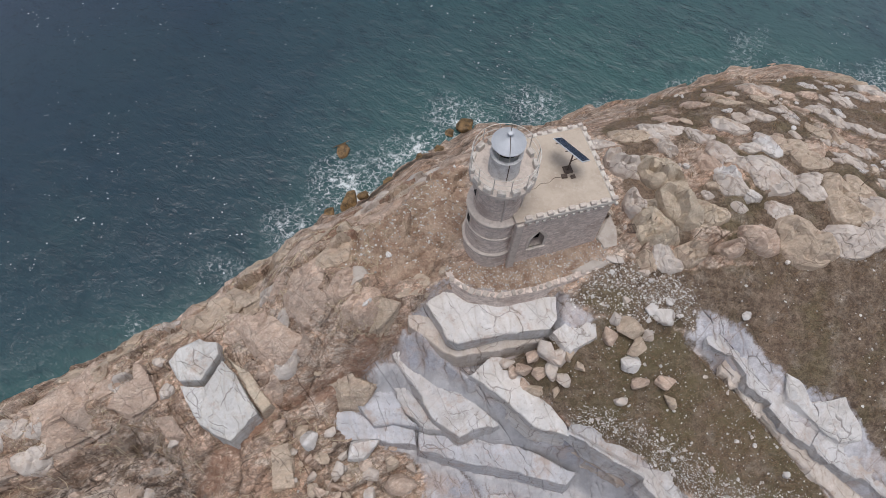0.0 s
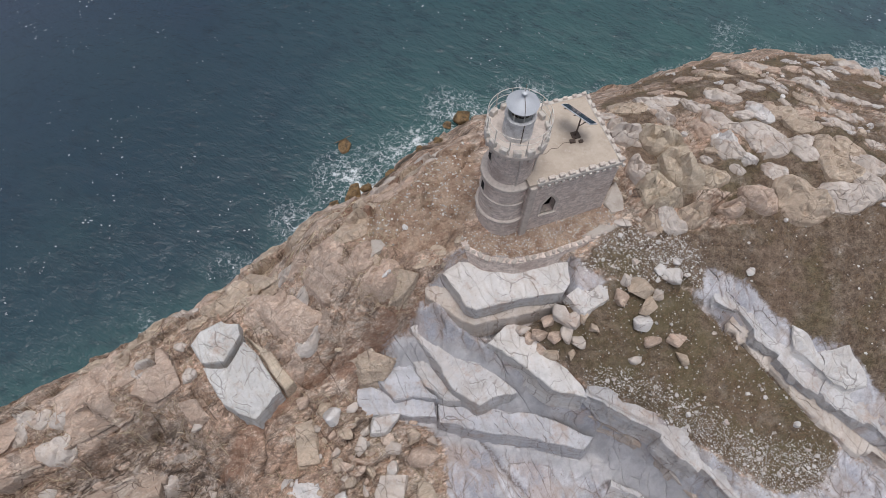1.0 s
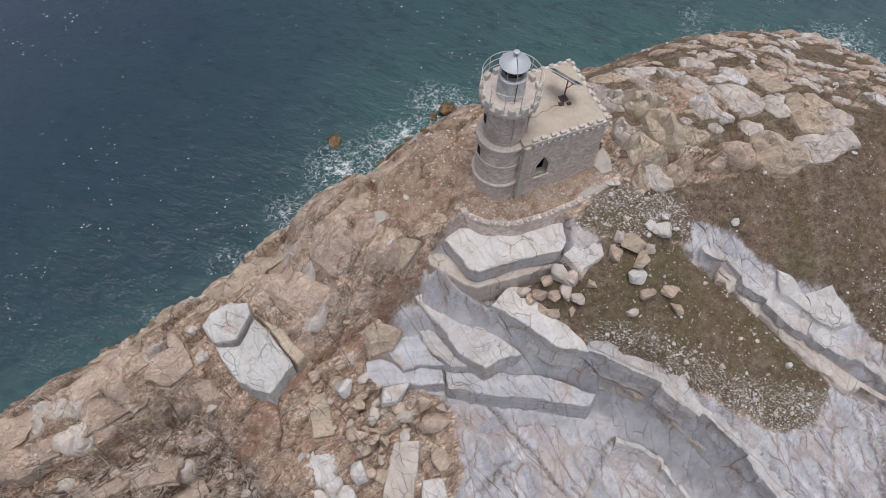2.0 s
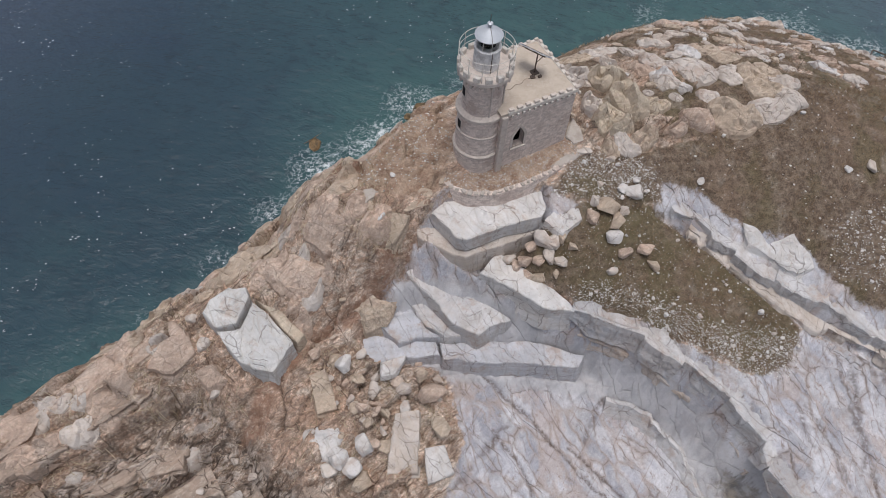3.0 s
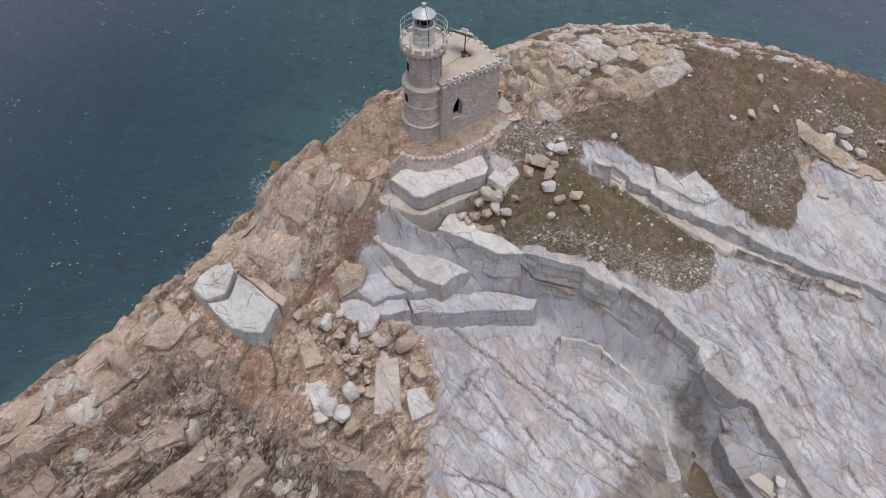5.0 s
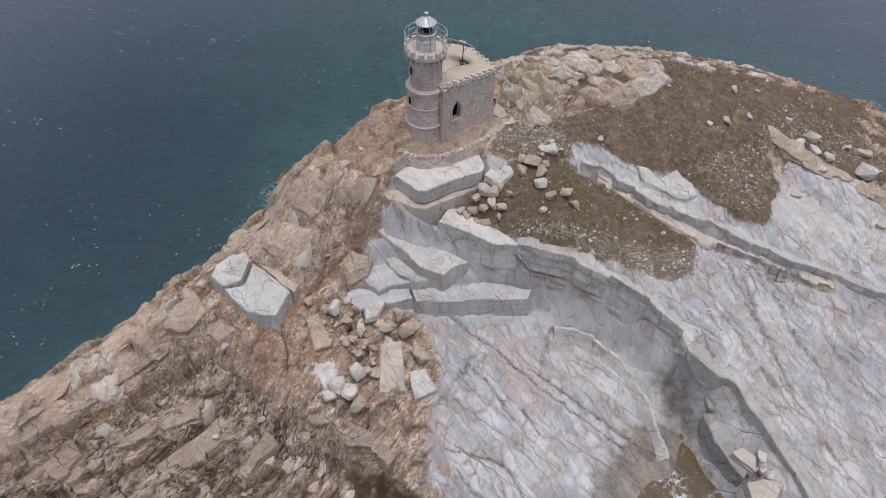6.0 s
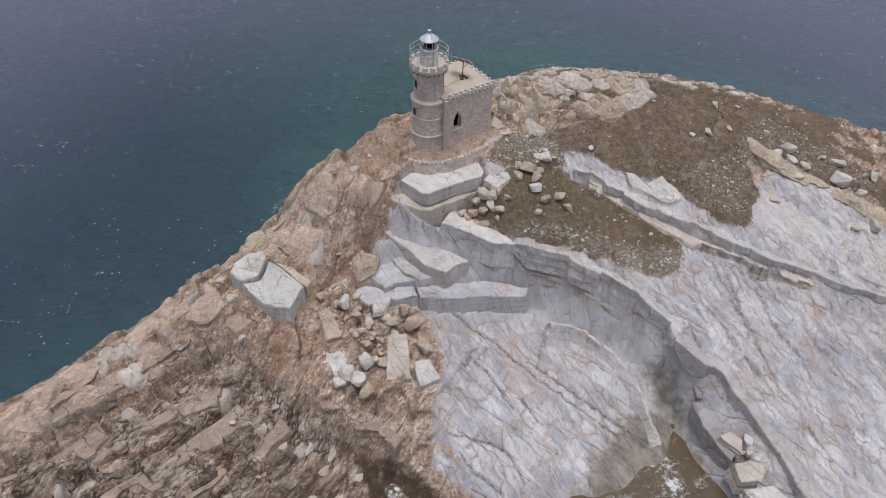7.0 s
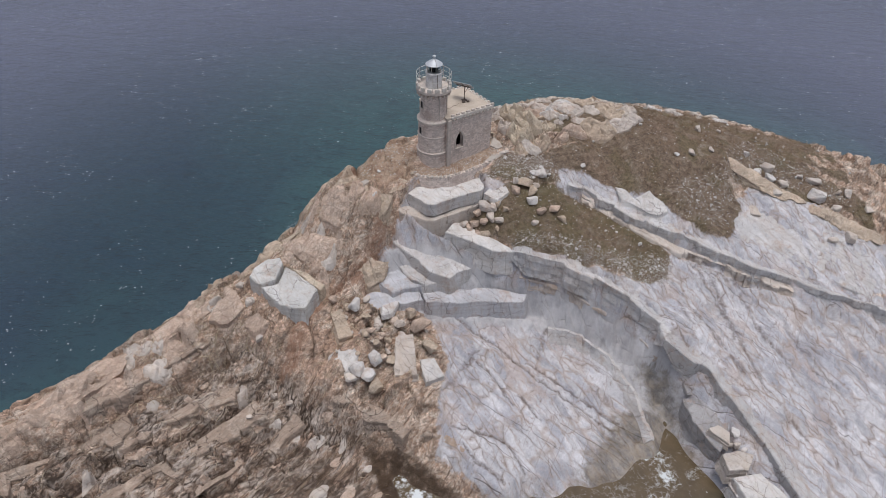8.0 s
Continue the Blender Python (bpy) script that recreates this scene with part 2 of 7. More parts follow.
# ---- materials ----
class Graph:
    """Short names for shader nodes; every method returns an output socket."""

    def __init__(self, name):
        self.mat = bpy.data.materials.new(name)
        self.mat.use_nodes = True
        self.nodes, self.links = self.mat.node_tree.nodes, self.mat.node_tree.links
        self.bsdf = self.nodes["Principled BSDF"]
        geo = self.nodes.new("ShaderNodeNewGeometry")
        self.place, self.island = geo.outputs["Position"], geo.outputs["Random Per Island"]
        self.chance = self.nodes.new("ShaderNodeObjectInfo").outputs["Random"]

    def put(self, socket, value):
        if isinstance(value, bpy.types.NodeSocket):
            self.links.new(value, socket)
        elif isinstance(value, tuple) and len(value) == 3 and socket.type == "RGBA":
            socket.default_value = (*value, 1)
        else:
            socket.default_value = value

    def coords(self, scale=(1, 1, 1), turn=0.0, warp=0.0, warp_scale=0.5, tilt=0.0):
        """World places, turned about z, stretched and bent."""
        m = self.nodes.new("ShaderNodeMapping")
        m.inputs["Scale"].default_value = scale
        m.inputs["Rotation"].default_value = (0, 0, 0)
        r = self.nodes.new("ShaderNodeVectorRotate")
        r.rotation_type = "EULER_XYZ"
        r.inputs["Rotation"].default_value = (radians(tilt), 0, radians(turn))
        self.links.new(self.place, r.inputs["Vector"])
        out = r.outputs[0]
        if warp:
            n = self.nodes.new("ShaderNodeTexNoise")
            n.inputs["Scale"].default_value, n.inputs["Detail"].default_value = warp_scale, 3
            self.links.new(out, n.inputs["Vector"])
            v = self.nodes.new("ShaderNodeVectorMath")
            v.operation = "MULTIPLY_ADD"
            self.links.new(n.outputs["Color"], v.inputs[0])
            v.inputs[1].default_value = (warp, warp, warp)
            self.links.new(out, v.inputs[2])
            out = v.outputs[0]
        self.links.new(out, m.inputs["Vector"])
        return m.outputs[0]

    def noise(self, scale, detail=4, rough=0.55, at=None):
        n = self.nodes.new("ShaderNodeTexNoise")
        n.inputs["Scale"].default_value, n.inputs["Detail"].default_value, n.inputs["Roughness"].default_value = scale, detail, rough
        self.links.new(at or self.place, n.inputs["Vector"])
        return n.outputs["Fac"]

    def cells(self, scale, at=None, edge=False, color=False):
        n = self.nodes.new("ShaderNodeTexVoronoi")
        n.feature = "DISTANCE_TO_EDGE" if edge else "F1"
        n.inputs["Scale"].default_value = scale
        self.links.new(at or self.place, n.inputs["Vector"])
        return n.outputs["Color" if color else "Distance"]

    def brick(self, at, mortar, row, width, one=(0.3, 0.3, 0.3), two=(0.6, 0.6, 0.6), joint=(0, 0, 0)):
        n = self.nodes.new("ShaderNodeTexBrick")
        self.links.new(at, n.inputs["Vector"])
        n.inputs["Scale"].default_value = 1
        n.inputs["Mortar Size"].default_value, n.inputs["Row Height"].default_value, n.inputs["Brick Width"].default_value = mortar, row, width
        n.inputs["Mortar Smooth"].default_value = 0.4
        for k, c in (("Color1", one), ("Color2", two), ("Mortar", joint)):
            n.inputs[k].default_value = (*c, 1)
        return n.outputs["Color"], n.outputs["Fac"]

    def math(self, op, a, b=0.0, c=0.0):
        n = self.nodes.new("ShaderNodeMath")
        n.operation = op
        for socket, value in zip(n.inputs, (a, b, c)):
            self.put(socket, value)
        return n.outputs[0]

    def span(self, value, lo, hi, out_lo=0.0, out_hi=1.0):
        n = self.nodes.new("ShaderNodeMapRange")
        n.interpolation_type = "SMOOTHSTEP"
        for k, v in zip(("Value", "From Min", "From Max", "To Min", "To Max"), (value, lo, hi, out_lo, out_hi)):
            self.put(n.inputs[k], v)
        return n.outputs[0]

    def mix(self, fac, a, b, blend="MIX"):
        n = self.nodes.new("ShaderNodeMix")
        n.data_type, n.blend_type = "RGBA", blend
        self.put(n.inputs["Factor"], fac)
        self.put(n.inputs[6], a)
        self.put(n.inputs[7], b)
        return n.outputs[2]

    def blend(self, fac, a, b):
        n = self.nodes.new("ShaderNodeMix")
        for k, v in ((0, fac), (2, a), (3, b)):
            self.put(n.inputs[k], v)
        return n.outputs[0]

    def attr(self, name):
        n = self.nodes.new("ShaderNodeAttribute")
        n.attribute_name = name
        s = self.nodes.new("ShaderNodeSeparateColor")
        self.links.new(n.outputs["Color"], s.inputs[0])
        return s.outputs

    def done(self, color, rough=0.85, height=None, strength=0.5, distance=0.05, metal=0.0, gloss=0.3):
        self.put(self.bsdf.inputs["Base Color"], color)
        self.put(self.bsdf.inputs["Roughness"], rough)
        self.put(self.bsdf.inputs["Metallic"], metal)
        self.put(self.bsdf.inputs["Specular IOR Level"], gloss)
        if height is not None:
            b = self.nodes.new("ShaderNodeBump")
            b.inputs["Strength"].default_value, b.inputs["Distance"].default_value = strength, distance
            self.links.new(height, b.inputs["Height"])
            self.links.new(b.outputs[0], self.bsdf.inputs["Normal"])
        return self.mat


def facets(g, c, scale, low, high, at=None):
    """Uneven tone from one broken face to the next."""
    n = g.cells(scale, at or g.coords((1, 1.8, 1.3), 30, 0.5, 1.2), color=True)
    split = g.nodes.new("ShaderNodeSeparateColor")
    g.links.new(n, split.inputs[0])
    tone = g.span(split.outputs[0], 0, 1, low, high)
    grey = g.nodes.new("ShaderNodeCombineColor")
    for k in range(3):
        g.links.new(tone, grey.inputs[k])
    return g.mix(1.0, c, grey.outputs[0], "MULTIPLY"), split.outputs[1]


def toned(g, c, value, lo, hi, dark, light):
    """Multiplies a colour by a tone that runs from dark to light as value goes from lo to hi."""
    tone = g.span(value, lo, hi, dark, light)
    grey = g.nodes.new("ShaderNodeCombineColor")
    for k in range(3):
        g.links.new(tone, grey.inputs[k])
    return g.mix(1.0, c, grey.outputs[0], "MULTIPLY")


def joints(g, scale, width, at, mask_scale, lo, hi):
    """Long thin joint lines, present here and there."""
    n = g.noise(scale, 2.5, 0.45, at)
    line = g.span(g.math("ABSOLUTE", g.math("SUBTRACT", n, 0.5)), 0.0, width, 1, 0)
    return g.math("MULTIPLY", line, g.span(g.noise(mask_scale, 4, 0.6), lo, hi))


def strata(g, spacing, width, turn, warp, warp_scale, lo, hi, mask_scale=0.35):
    """Long, nearly straight joints side by side at uneven distances, fading in and out along their length."""
    at = g.coords((1, 1, 1), turn, warp, warp_scale)
    apart = g.nodes.new("ShaderNodeSeparateXYZ")
    g.links.new(at, apart.inputs[0])
    n = g.nodes.new("ShaderNodeTexVoronoi")
    n.voronoi_dimensions, n.feature = "1D", "DISTANCE_TO_EDGE"
    n.inputs["Scale"].default_value = 1 / spacing
    g.links.new(apart.outputs[0], n.inputs["W"])
    line = g.span(n.outputs["Distance"], 0.0, width / spacing, 1, 0)
    stretch = g.nodes.new("ShaderNodeMapping")
    stretch.inputs["Scale"].default_value = (2.2, 0.55, 1)
    g.links.new(at, stretch.inputs["Vector"])
    return g.math("MULTIPLY", line, g.span(g.noise(mask_scale, 4, 0.65, stretch.outputs[0]), lo, hi))


def marble_look(g):
    """White to lilac-grey marble: slanting plates parted by tan seams, soft rusty stains and a few straight dark joints."""
    lean = g.coords((1.6, 0.6, 0.3), -24, 0.9, 0.6)
    broad = g.noise(0.2, 7, 0.68)
    fleck = g.noise(0.55, 5, 0.58, lean)
    grit = g.noise(10, 5, 0.75)
    c = g.mix(g.span(fleck, 0.36, 0.60), (0.38, 0.38, 0.425), (0.555, 0.545, 0.575))
    c, f1 = facets(g, c, 0.8, 0.88, 1.08, lean)
    c, f2 = facets(g, c, 3.0, 0.93, 1.06, g.coords((1, 1.9, 1.2), -40, 0.3, 1.6))
    stain = g.math("MULTIPLY", g.span(g.noise(0.33, 8, 0.72, g.coords((1.5, 0.7, 1), -14, 1.3, 0.4)), 0.51, 0.61), 0.5)
    c = g.mix(stain, c, g.mix(g.span(broad, 0.42, 0.58), (0.42, 0.325, 0.275), (0.50, 0.405, 0.37)))
    gap = g.math("MULTIPLY", g.span(g.cells(0.8, lean, True), 0.0, 0.17, 1, 0), g.span(g.noise(0.42, 6, 0.7), 0.40, 0.58, 0.1, 0.65))
    c = g.mix(gap, c, (0.37, 0.30, 0.265))
    chip = g.math("MULTIPLY", g.span(g.noise(2.4, 8, 0.76, g.coords((1.6, 0.7, 1), -20, 0.5, 1.2)), 0.55, 0.64), g.span(g.noise(0.3, 5, 0.65), 0.42, 0.55, 0.15, 0.8))
    c = g.mix(chip, c, (0.27, 0.21, 0.185))
    c = toned(g, c, grit, 0.34, 0.66, 0.88, 1.07)
    v1 = strata(g, 2.7, 0.08, -12, 1.5, 0.3, 0.46, 0.55)
    v2 = strata(g, 3.0, 0.045, -46, 0.35, 0.3, 0.47, 0.52)
    v3 = strata(g, 1.5, 0.05, 40, 0.5, 0.4, 0.46, 0.54, 0.5)
    fine = g.math("MAXIMUM", strata(g, 1.9, 0.04, -30, 0.5, 0.5, 0.48, 0.54, 0.5), g.math("MULTIPLY", g.span(g.cells(0.8, lean, True), 0.0, 0.03, 1, 0), g.span(g.noise(0.7, 6, 0.7), 0.47, 0.56)))
    c = g.mix(g.math("MULTIPLY", fine, 0.5), c, (0.17, 0.125, 0.105))
    c = g.mix(g.math("MULTIPLY", v1, 0.5), c, (0.23, 0.165, 0.135))
    c = g.mix(g.math("MULTIPLY", v2, 0.75), c, (0.10, 0.08, 0.075))
    c = g.mix(g.math("MULTIPLY", v3, 0.4), c, (0.24, 0.18, 0.155))
    h = g.math("ADD", g.math("MULTIPLY", grit, 0.35), g.math("ADD", g.math("MULTIPLY", fleck, 0.8), g.math("ADD", g.math("MULTIPLY", f1, 0.5), g.math("MULTIPLY", f2, 0.3))))
    veins = g.math("ADD", g.math("ADD", g.math("MULTIPLY", v1, 0.4), v2), g.math("ADD", g.math("MULTIPLY", gap, 0.8), fine))
    return c, g.math("SUBTRACT", h, g.math("MULTIPLY", veins, 0.4))


def pink_look(g):
    """Tan and pink broken rock with soil in its joints."""
    broad = g.noise(0.28, 4, 0.6)
    band = g.noise(1.2, 8, 0.74, g.coords((1, 3.0, 2), -32, 1.1, 0.5))
    grit = g.noise(9, 6, 0.78)
    c = g.mix(g.span(band, 0.40, 0.60), (0.45, 0.305, 0.225), (0.71, 0.58, 0.485))
    c = g.mix(g.span(broad, 0.46, 0.60, 0, 0.6), c, (0.58, 0.385, 0.285))
    c = g.mix(g.span(g.noise(0.55, 7, 0.7), 0.51, 0.63, 0, 0.7), c, (0.78, 0.685, 0.60))
    c, f1 = facets(g, c, 0.8, 0.86, 1.08)
    c, f2 = facets(g, c, 3.2, 0.84, 1.08, g.coords((1, 1.6, 1.3), -32, 0.3, 2))
    c = g.mix(g.span(g.noise(2.0, 8, 0.76), 0.55, 0.66, 0, 0.7), c, (0.29, 0.205, 0.16))
    c, f3 = facets(g, c, 6.5, 0.80, 1.12, g.coords((1, 1.7, 1.2), -34, 0.2, 4))
    c = toned(g, c, grit, 0.34, 0.66, 0.76, 1.12)
    v1 = joints(g, 0.55, 0.035, g.coords((1, 3.2, 1), -32, 0.5, 0.7), 0.5, 0.36, 0.50)
    v2 = joints(g, 1.1, 0.05, g.coords((1, 2.6, 1), 42, 0.5, 1.0), 0.7, 0.42, 0.56)
    v3 = joints(g, 2.3, 0.07, g.coords((1, 2.6, 1), -38, 0.4, 1.8), 0.8, 0.42, 0.56)
    v4 = strata(g, 1.5, 0.06, 58, 0.9, 0.5, 0.48, 0.56)
    v5 = strata(g, 2.2, 0.06, -38, 0.8, 0.5, 0.50, 0.57)
    c = g.mix(g.math("MULTIPLY", g.math("MAXIMUM", v4, v5), 0.8), c, (0.11, 0.07, 0.052))
    c = g.mix(g.math("MULTIPLY", v1, 0.5), c, (0.15, 0.10, 0.078))
    c = g.mix(g.math("MULTIPLY", v2, 0.35), c, (0.19, 0.13, 0.10))
    c = g.mix(g.math("MULTIPLY", v3, 0.3), c, (0.23, 0.16, 0.125))
    h = g.math("ADD", g.math("ADD", g.math("MULTIPLY", grit, 0.9), band), g.math("ADD", g.math("MULTIPLY", f1, 0.5), g.math("MULTIPLY", f2, 0.4)))
    return c, g.math("SUBTRACT", h, g.math("MULTIPLY", g.math("ADD", v1, g.math("ADD", v2, v3)), 0.5))


def earth_look(g):
    """Brown soil with dry tufts and dead grass."""
    broad = g.noise(0.35, 4, 0.6)
    clump = g.noise(2.2, 7, 0.74)
    grit = g.noise(13, 5, 0.75)
    c = g.mix(g.span(clump, 0.38, 0.64), (0.125, 0.088, 0.064), (0.245, 0.188, 0.143))
    c = g.mix(g.span(g.noise(0.13, 4, 0.6), 0.44, 0.60, 0, 0.6), c, (0.22, 0.155, 0.115))
    c = g.mix(g.span(broad, 0.48, 0.62, 0, 0.6), c, (0.135, 0.112, 0.062))
    c = g.mix(g.span(g.noise(0.9, 5, 0.6), 0.53, 0.68, 0, 0.65), c, (0.30, 0.255, 0.215))
    c = g.mix(g.span(g.noise(4.5, 6, 0.75), 0.54, 0.66, 0, 0.7), c, (0.065, 0.047, 0.034))
    c, _ = facets(g, c, 5.5, 0.85, 1.13, g.coords((1, 1.3, 1), 15, 0.3, 3))
    c = toned(g, c, grit, 0.34, 0.66, 0.68, 1.32)
    return c, g.math("ADD", grit, clump)


def ground_material():
    """Pink rock, white marble and soil, each a surface of its own, laid side by side."""
    g = Graph("islet_ground")
    z, w, r, extra = g.attr("zone"), g.attr("zone_more"), g.attr("zone_rock"), g.attr("zone_soil")
    ragged = g.math("SUBTRACT", g.noise(1.3, 6, 0.7), 0.5)
    white = g.span(g.math("ADD", z[0], ragged), 0.38, 0.62)
    earth = g.span(g.math("ADD", z[1], ragged), 0.38, 0.62)
    wet_shade = g.span(g.math("ADD", w[0], g.math("MULTIPLY", ragged, 1.5)), 0.25, 0.95)
    soil = g.math("MULTIPLY", g.math("MULTIPLY", w[2], g.span(g.noise(5, 5, 0.7), 0.3, 0.6)), 0.8)
    dust = g.span(g.math("ADD", r[2], ragged), 0.35, 0.75, 0, 0.85)

    def layer(c, h, rough):
        node = g.nodes.new("ShaderNodeBsdfPrincipled")
        bump = g.nodes.new("ShaderNodeBump")
        bump.inputs["Strength"].default_value, bump.inputs["Distance"].default_value = 0.7, 0.16
        g.links.new(h, bump.inputs["Height"])
        g.put(node.inputs["Base Color"], c)
        g.put(node.inputs["Roughness"], rough)
        g.put(node.inputs["Specular IOR Level"], 0.3)
        g.links.new(bump.outputs[0], node.inputs["Normal"])
        return node.outputs[0]

    def both(fac, one, two):
        node = g.nodes.new("ShaderNodeMixShader")
        g.put(node.inputs[0], fac)
        g.links.new(one, node.inputs[1])
        g.links.new(two, node.inputs[2])
        return node.outputs[0]

    def dusty(c):
        return g.mix(dust, c, toned(g, g.mix(g.span(g.noise(1.4, 7, 0.72), 0.36, 0.62), (0.29, 0.185, 0.13), (0.50, 0.375, 0.285)), g.noise(11, 5, 0.75), 0.34, 0.66, 0.75, 1.15))

    # darkens for wet rock and painted inlet shade, then for soil in cracks
    def darkened(c):
        return g.mix(soil, g.mix(wet_shade, c, g.mix(g.noise(2.4, 6, 0.7), (0.022, 0.016, 0.012), (0.13, 0.082, 0.052))), (0.085, 0.055, 0.041))

    pc, ph = pink_look(g)
    dark = g.math("MULTIPLY", g.span(g.math("ADD", r[0], ragged), 0.35, 0.7), g.span(g.noise(0.9, 7, 0.75, g.coords((1, 2.6, 1), -38, 1.2)), 0.44, 0.58))
    pc = g.mix(g.math("MULTIPLY", dark, 0.6), pc, g.mix(g.noise(3, 6, 0.7), (0.085, 0.058, 0.043), (0.21, 0.155, 0.125)))
    grey = g.math("MULTIPLY", g.span(r[0], 0.3, 0.8), g.span(g.noise(0.7, 7, 0.72, g.coords((0.7, 2.2, 1), -33, 0.8)), 0.48, 0.57, 0, 0.85))
    pc = g.mix(grey, pc, toned(g, (0.52, 0.445, 0.395), g.noise(4, 6, 0.7), 0.35, 0.65, 0.8, 1.15))
    pc, _ = facets(g, pc, 0.9, 0.80, 1.14, g.coords((1, 3.2, 1.2), -34, 0.5, 0.8))
    seam = joints(g, 0.42, 0.055, g.coords((1, 3.4, 1), -37, 0.8, 0.5), 0.4, 0.34, 0.46)
    seam_2 = joints(g, 1.2, 0.07, g.coords((1, 3.0, 1), -46, 0.6, 0.9), 0.6, 0.38, 0.50)
    seams = g.math("MAXIMUM", seam, g.math("MULTIPLY", seam_2, 0.9))
    seams = g.math("MULTIPLY", g.math("MULTIPLY", seams, g.span(g.noise(0.8, 5, 0.7), 0.36, 0.56)), g.span(r[0], 0.3, 0.8, 0.0, 0.95))
    pc = g.mix(seams, pc, (0.055, 0.036, 0.027))
    rust = g.span(g.math("ADD", r[1], g.math("MULTIPLY", ragged, 1.2)), 0.25, 0.75, 0, 0.75)
    rust = g.math("MULTIPLY", rust, g.span(g.noise(1.1, 7, 0.75, g.coords((1, 2.2, 1), -42, 0.6)), 0.36, 0.54))
    pc = g.mix(rust, pc, g.mix(g.noise(2.6, 7, 0.75), (0.17, 0.075, 0.045), (0.45, 0.275, 0.195)))
    pink = layer(darkened(dusty(pc)), g.math("SUBTRACT", ph, seams), g.blend(wet_shade, 0.88, 0.4))

    mc, mh = marble_look(g)
    # smoother blue-grey marble along the wall of the hollow
    smooth_grey = g.span(g.math("ADD", extra[2], g.math("MULTIPLY", ragged, 0.5)), 0.3, 0.75, 0, 0.8)
    mc = g.mix(smooth_grey, mc, g.mix(g.span(g.noise(0.8, 7, 0.7, g.coords((1, 1, 0.5), 0, 0.6)), 0.36, 0.62), (0.37, 0.365, 0.385), (0.50, 0.49, 0.505)))
    ochre = g.math("MULTIPLY", g.span(g.math("ADD", z[2], g.math("MULTIPLY", ragged, 1.6)), 0.25, 0.95), 0.7)
    mc = g.mix(ochre, mc, g.mix(g.span(g.noise(0.9, 8, 0.72, g.coords((1.5, 0.9, 1), -35, 1.2)), 0.34, 0.66), (0.06, 0.048, 0.036), (0.25, 0.20, 0.14)))
    marble = layer(darkened(mc), mh, g.blend(wet_shade, 0.85, 0.4))

    ec, eh = earth_look(g)
    ec = g.mix(g.math("MULTIPLY", g.span(extra[0], 0.2, 0.9), g.span(g.noise(0.5, 6, 0.68), 0.38, 0.60, 0.1, 0.7)), ec, g.mix(g.noise(3, 6, 0.7), (0.075, 0.062, 0.030), (0.20, 0.165, 0.09)))
    pebble = g.math("MULTIPLY", g.span(g.cells(7, g.coords((1, 1, 1), 0, 0.1, 4)), 0.12, 0.26, 1, 0), g.span(g.math("ADD", g.math("MULTIPLY", w[1], 0.75), g.math("MULTIPLY", ragged, 1.6)), 0.45, 0.85))
    ec = g.mix(pebble, ec, g.mix(g.noise(20), (0.36, 0.33, 0.30), (0.62, 0.60, 0.58)))
    ground_soil = layer(dusty(ec), eh, 0.9)
    g.nodes.remove(g.bsdf)
    g.links.new(both(earth, both(white, pink, marble), ground_soil), g.nodes["Material Output"].inputs["Surface"])
    return g.mat


def plain_rock(name, look, tint=None, share=0.0, vary=0.3, crack=0.8):
    g = Graph(name)
    c, h = look(g)
    if tint:
        c = g.mix(share, c, tint)
    c = g.mix(g.span(g.chance, 0, 1, 0.0, vary), c, (0.36, 0.27, 0.21))
    beds = g.noise(1.1, 4, 0.6, g.coords((0.22, 0.22, 4.2), 0, 0.3, 0.5))
    c = toned(g, c, beds, 0.36, 0.64, 0.91, 1.04)
    lines = strata(g, 1.7, 0.04, -38, 1.5, 0.6, 0.50, 0.55, 0.6)
    fine = strata(g, 1.4, 0.03, 52, 1.2, 0.7, 0.51, 0.57, 0.7)
    lines = g.math("MAXIMUM", lines, g.math("MULTIPLY", fine, 0.7))
    web = g.span(g.cells(0.5, g.coords((1, 1.5, 1), 25, 0.9, 0.8), True), 0.0, 0.022, 1, 0)
    web = g.math("MULTIPLY", web, g.span(g.noise(0.55, 6, 0.7), 0.48, 0.53))
    lines = g.math("MAXIMUM", lines, web)
    c = g.mix(g.span(g.noise(0.75, 7, 0.72), 0.52, 0.66, 0, 0.6), c, (0.40, 0.30, 0.245))
    c = g.mix(g.span(g.noise(4.5, 7, 0.76), 0.56, 0.68, 0, 0.45), c, (0.24, 0.18, 0.15))
    c = g.mix(g.math("MULTIPLY", lines, crack), c, (0.12, 0.085, 0.068))
    h = g.math("SUBTRACT", h, g.math("MULTIPLY", lines, crack))
    return g.done(c, 0.86, h, 0.65, 0.12)


GROUND = ground_material()
MARBLE = plain_rock("white_marble", marble_look, (0.71, 0.685, 0.66), 0.6, 0.1, 0.5)
WHITE = plain_rock("veined_white_marble", marble_look, (0.66, 0.645, 0.60), 0.5, 0.0, 0.5)
BLUE = plain_rock("blue_grey_marble", marble_look, (0.50, 0.505, 0.54), 0.6, 0.03, 0.5)
STAINED = plain_rock("stained_marble", marble_look, (0.44, 0.355, 0.28), 0.55, 0.05, 0.4)
BED = plain_rock("marble_bed", marble_look, (0.60, 0.585, 0.575), 0.5, 0.04, 0.45)
PINK = plain_rock("pink_rock", pink_look, (0.66, 0.52, 0.435), 0.5, 0.2, 0.35)
CREAM = plain_rock("cream_rock", pink_look, (0.62, 0.545, 0.43), 0.62, 0.1, 0.5)
TAN = plain_rock("tan_rock", pink_look, (0.58, 0.49, 0.39), 0.6, 0.15, 0.55)
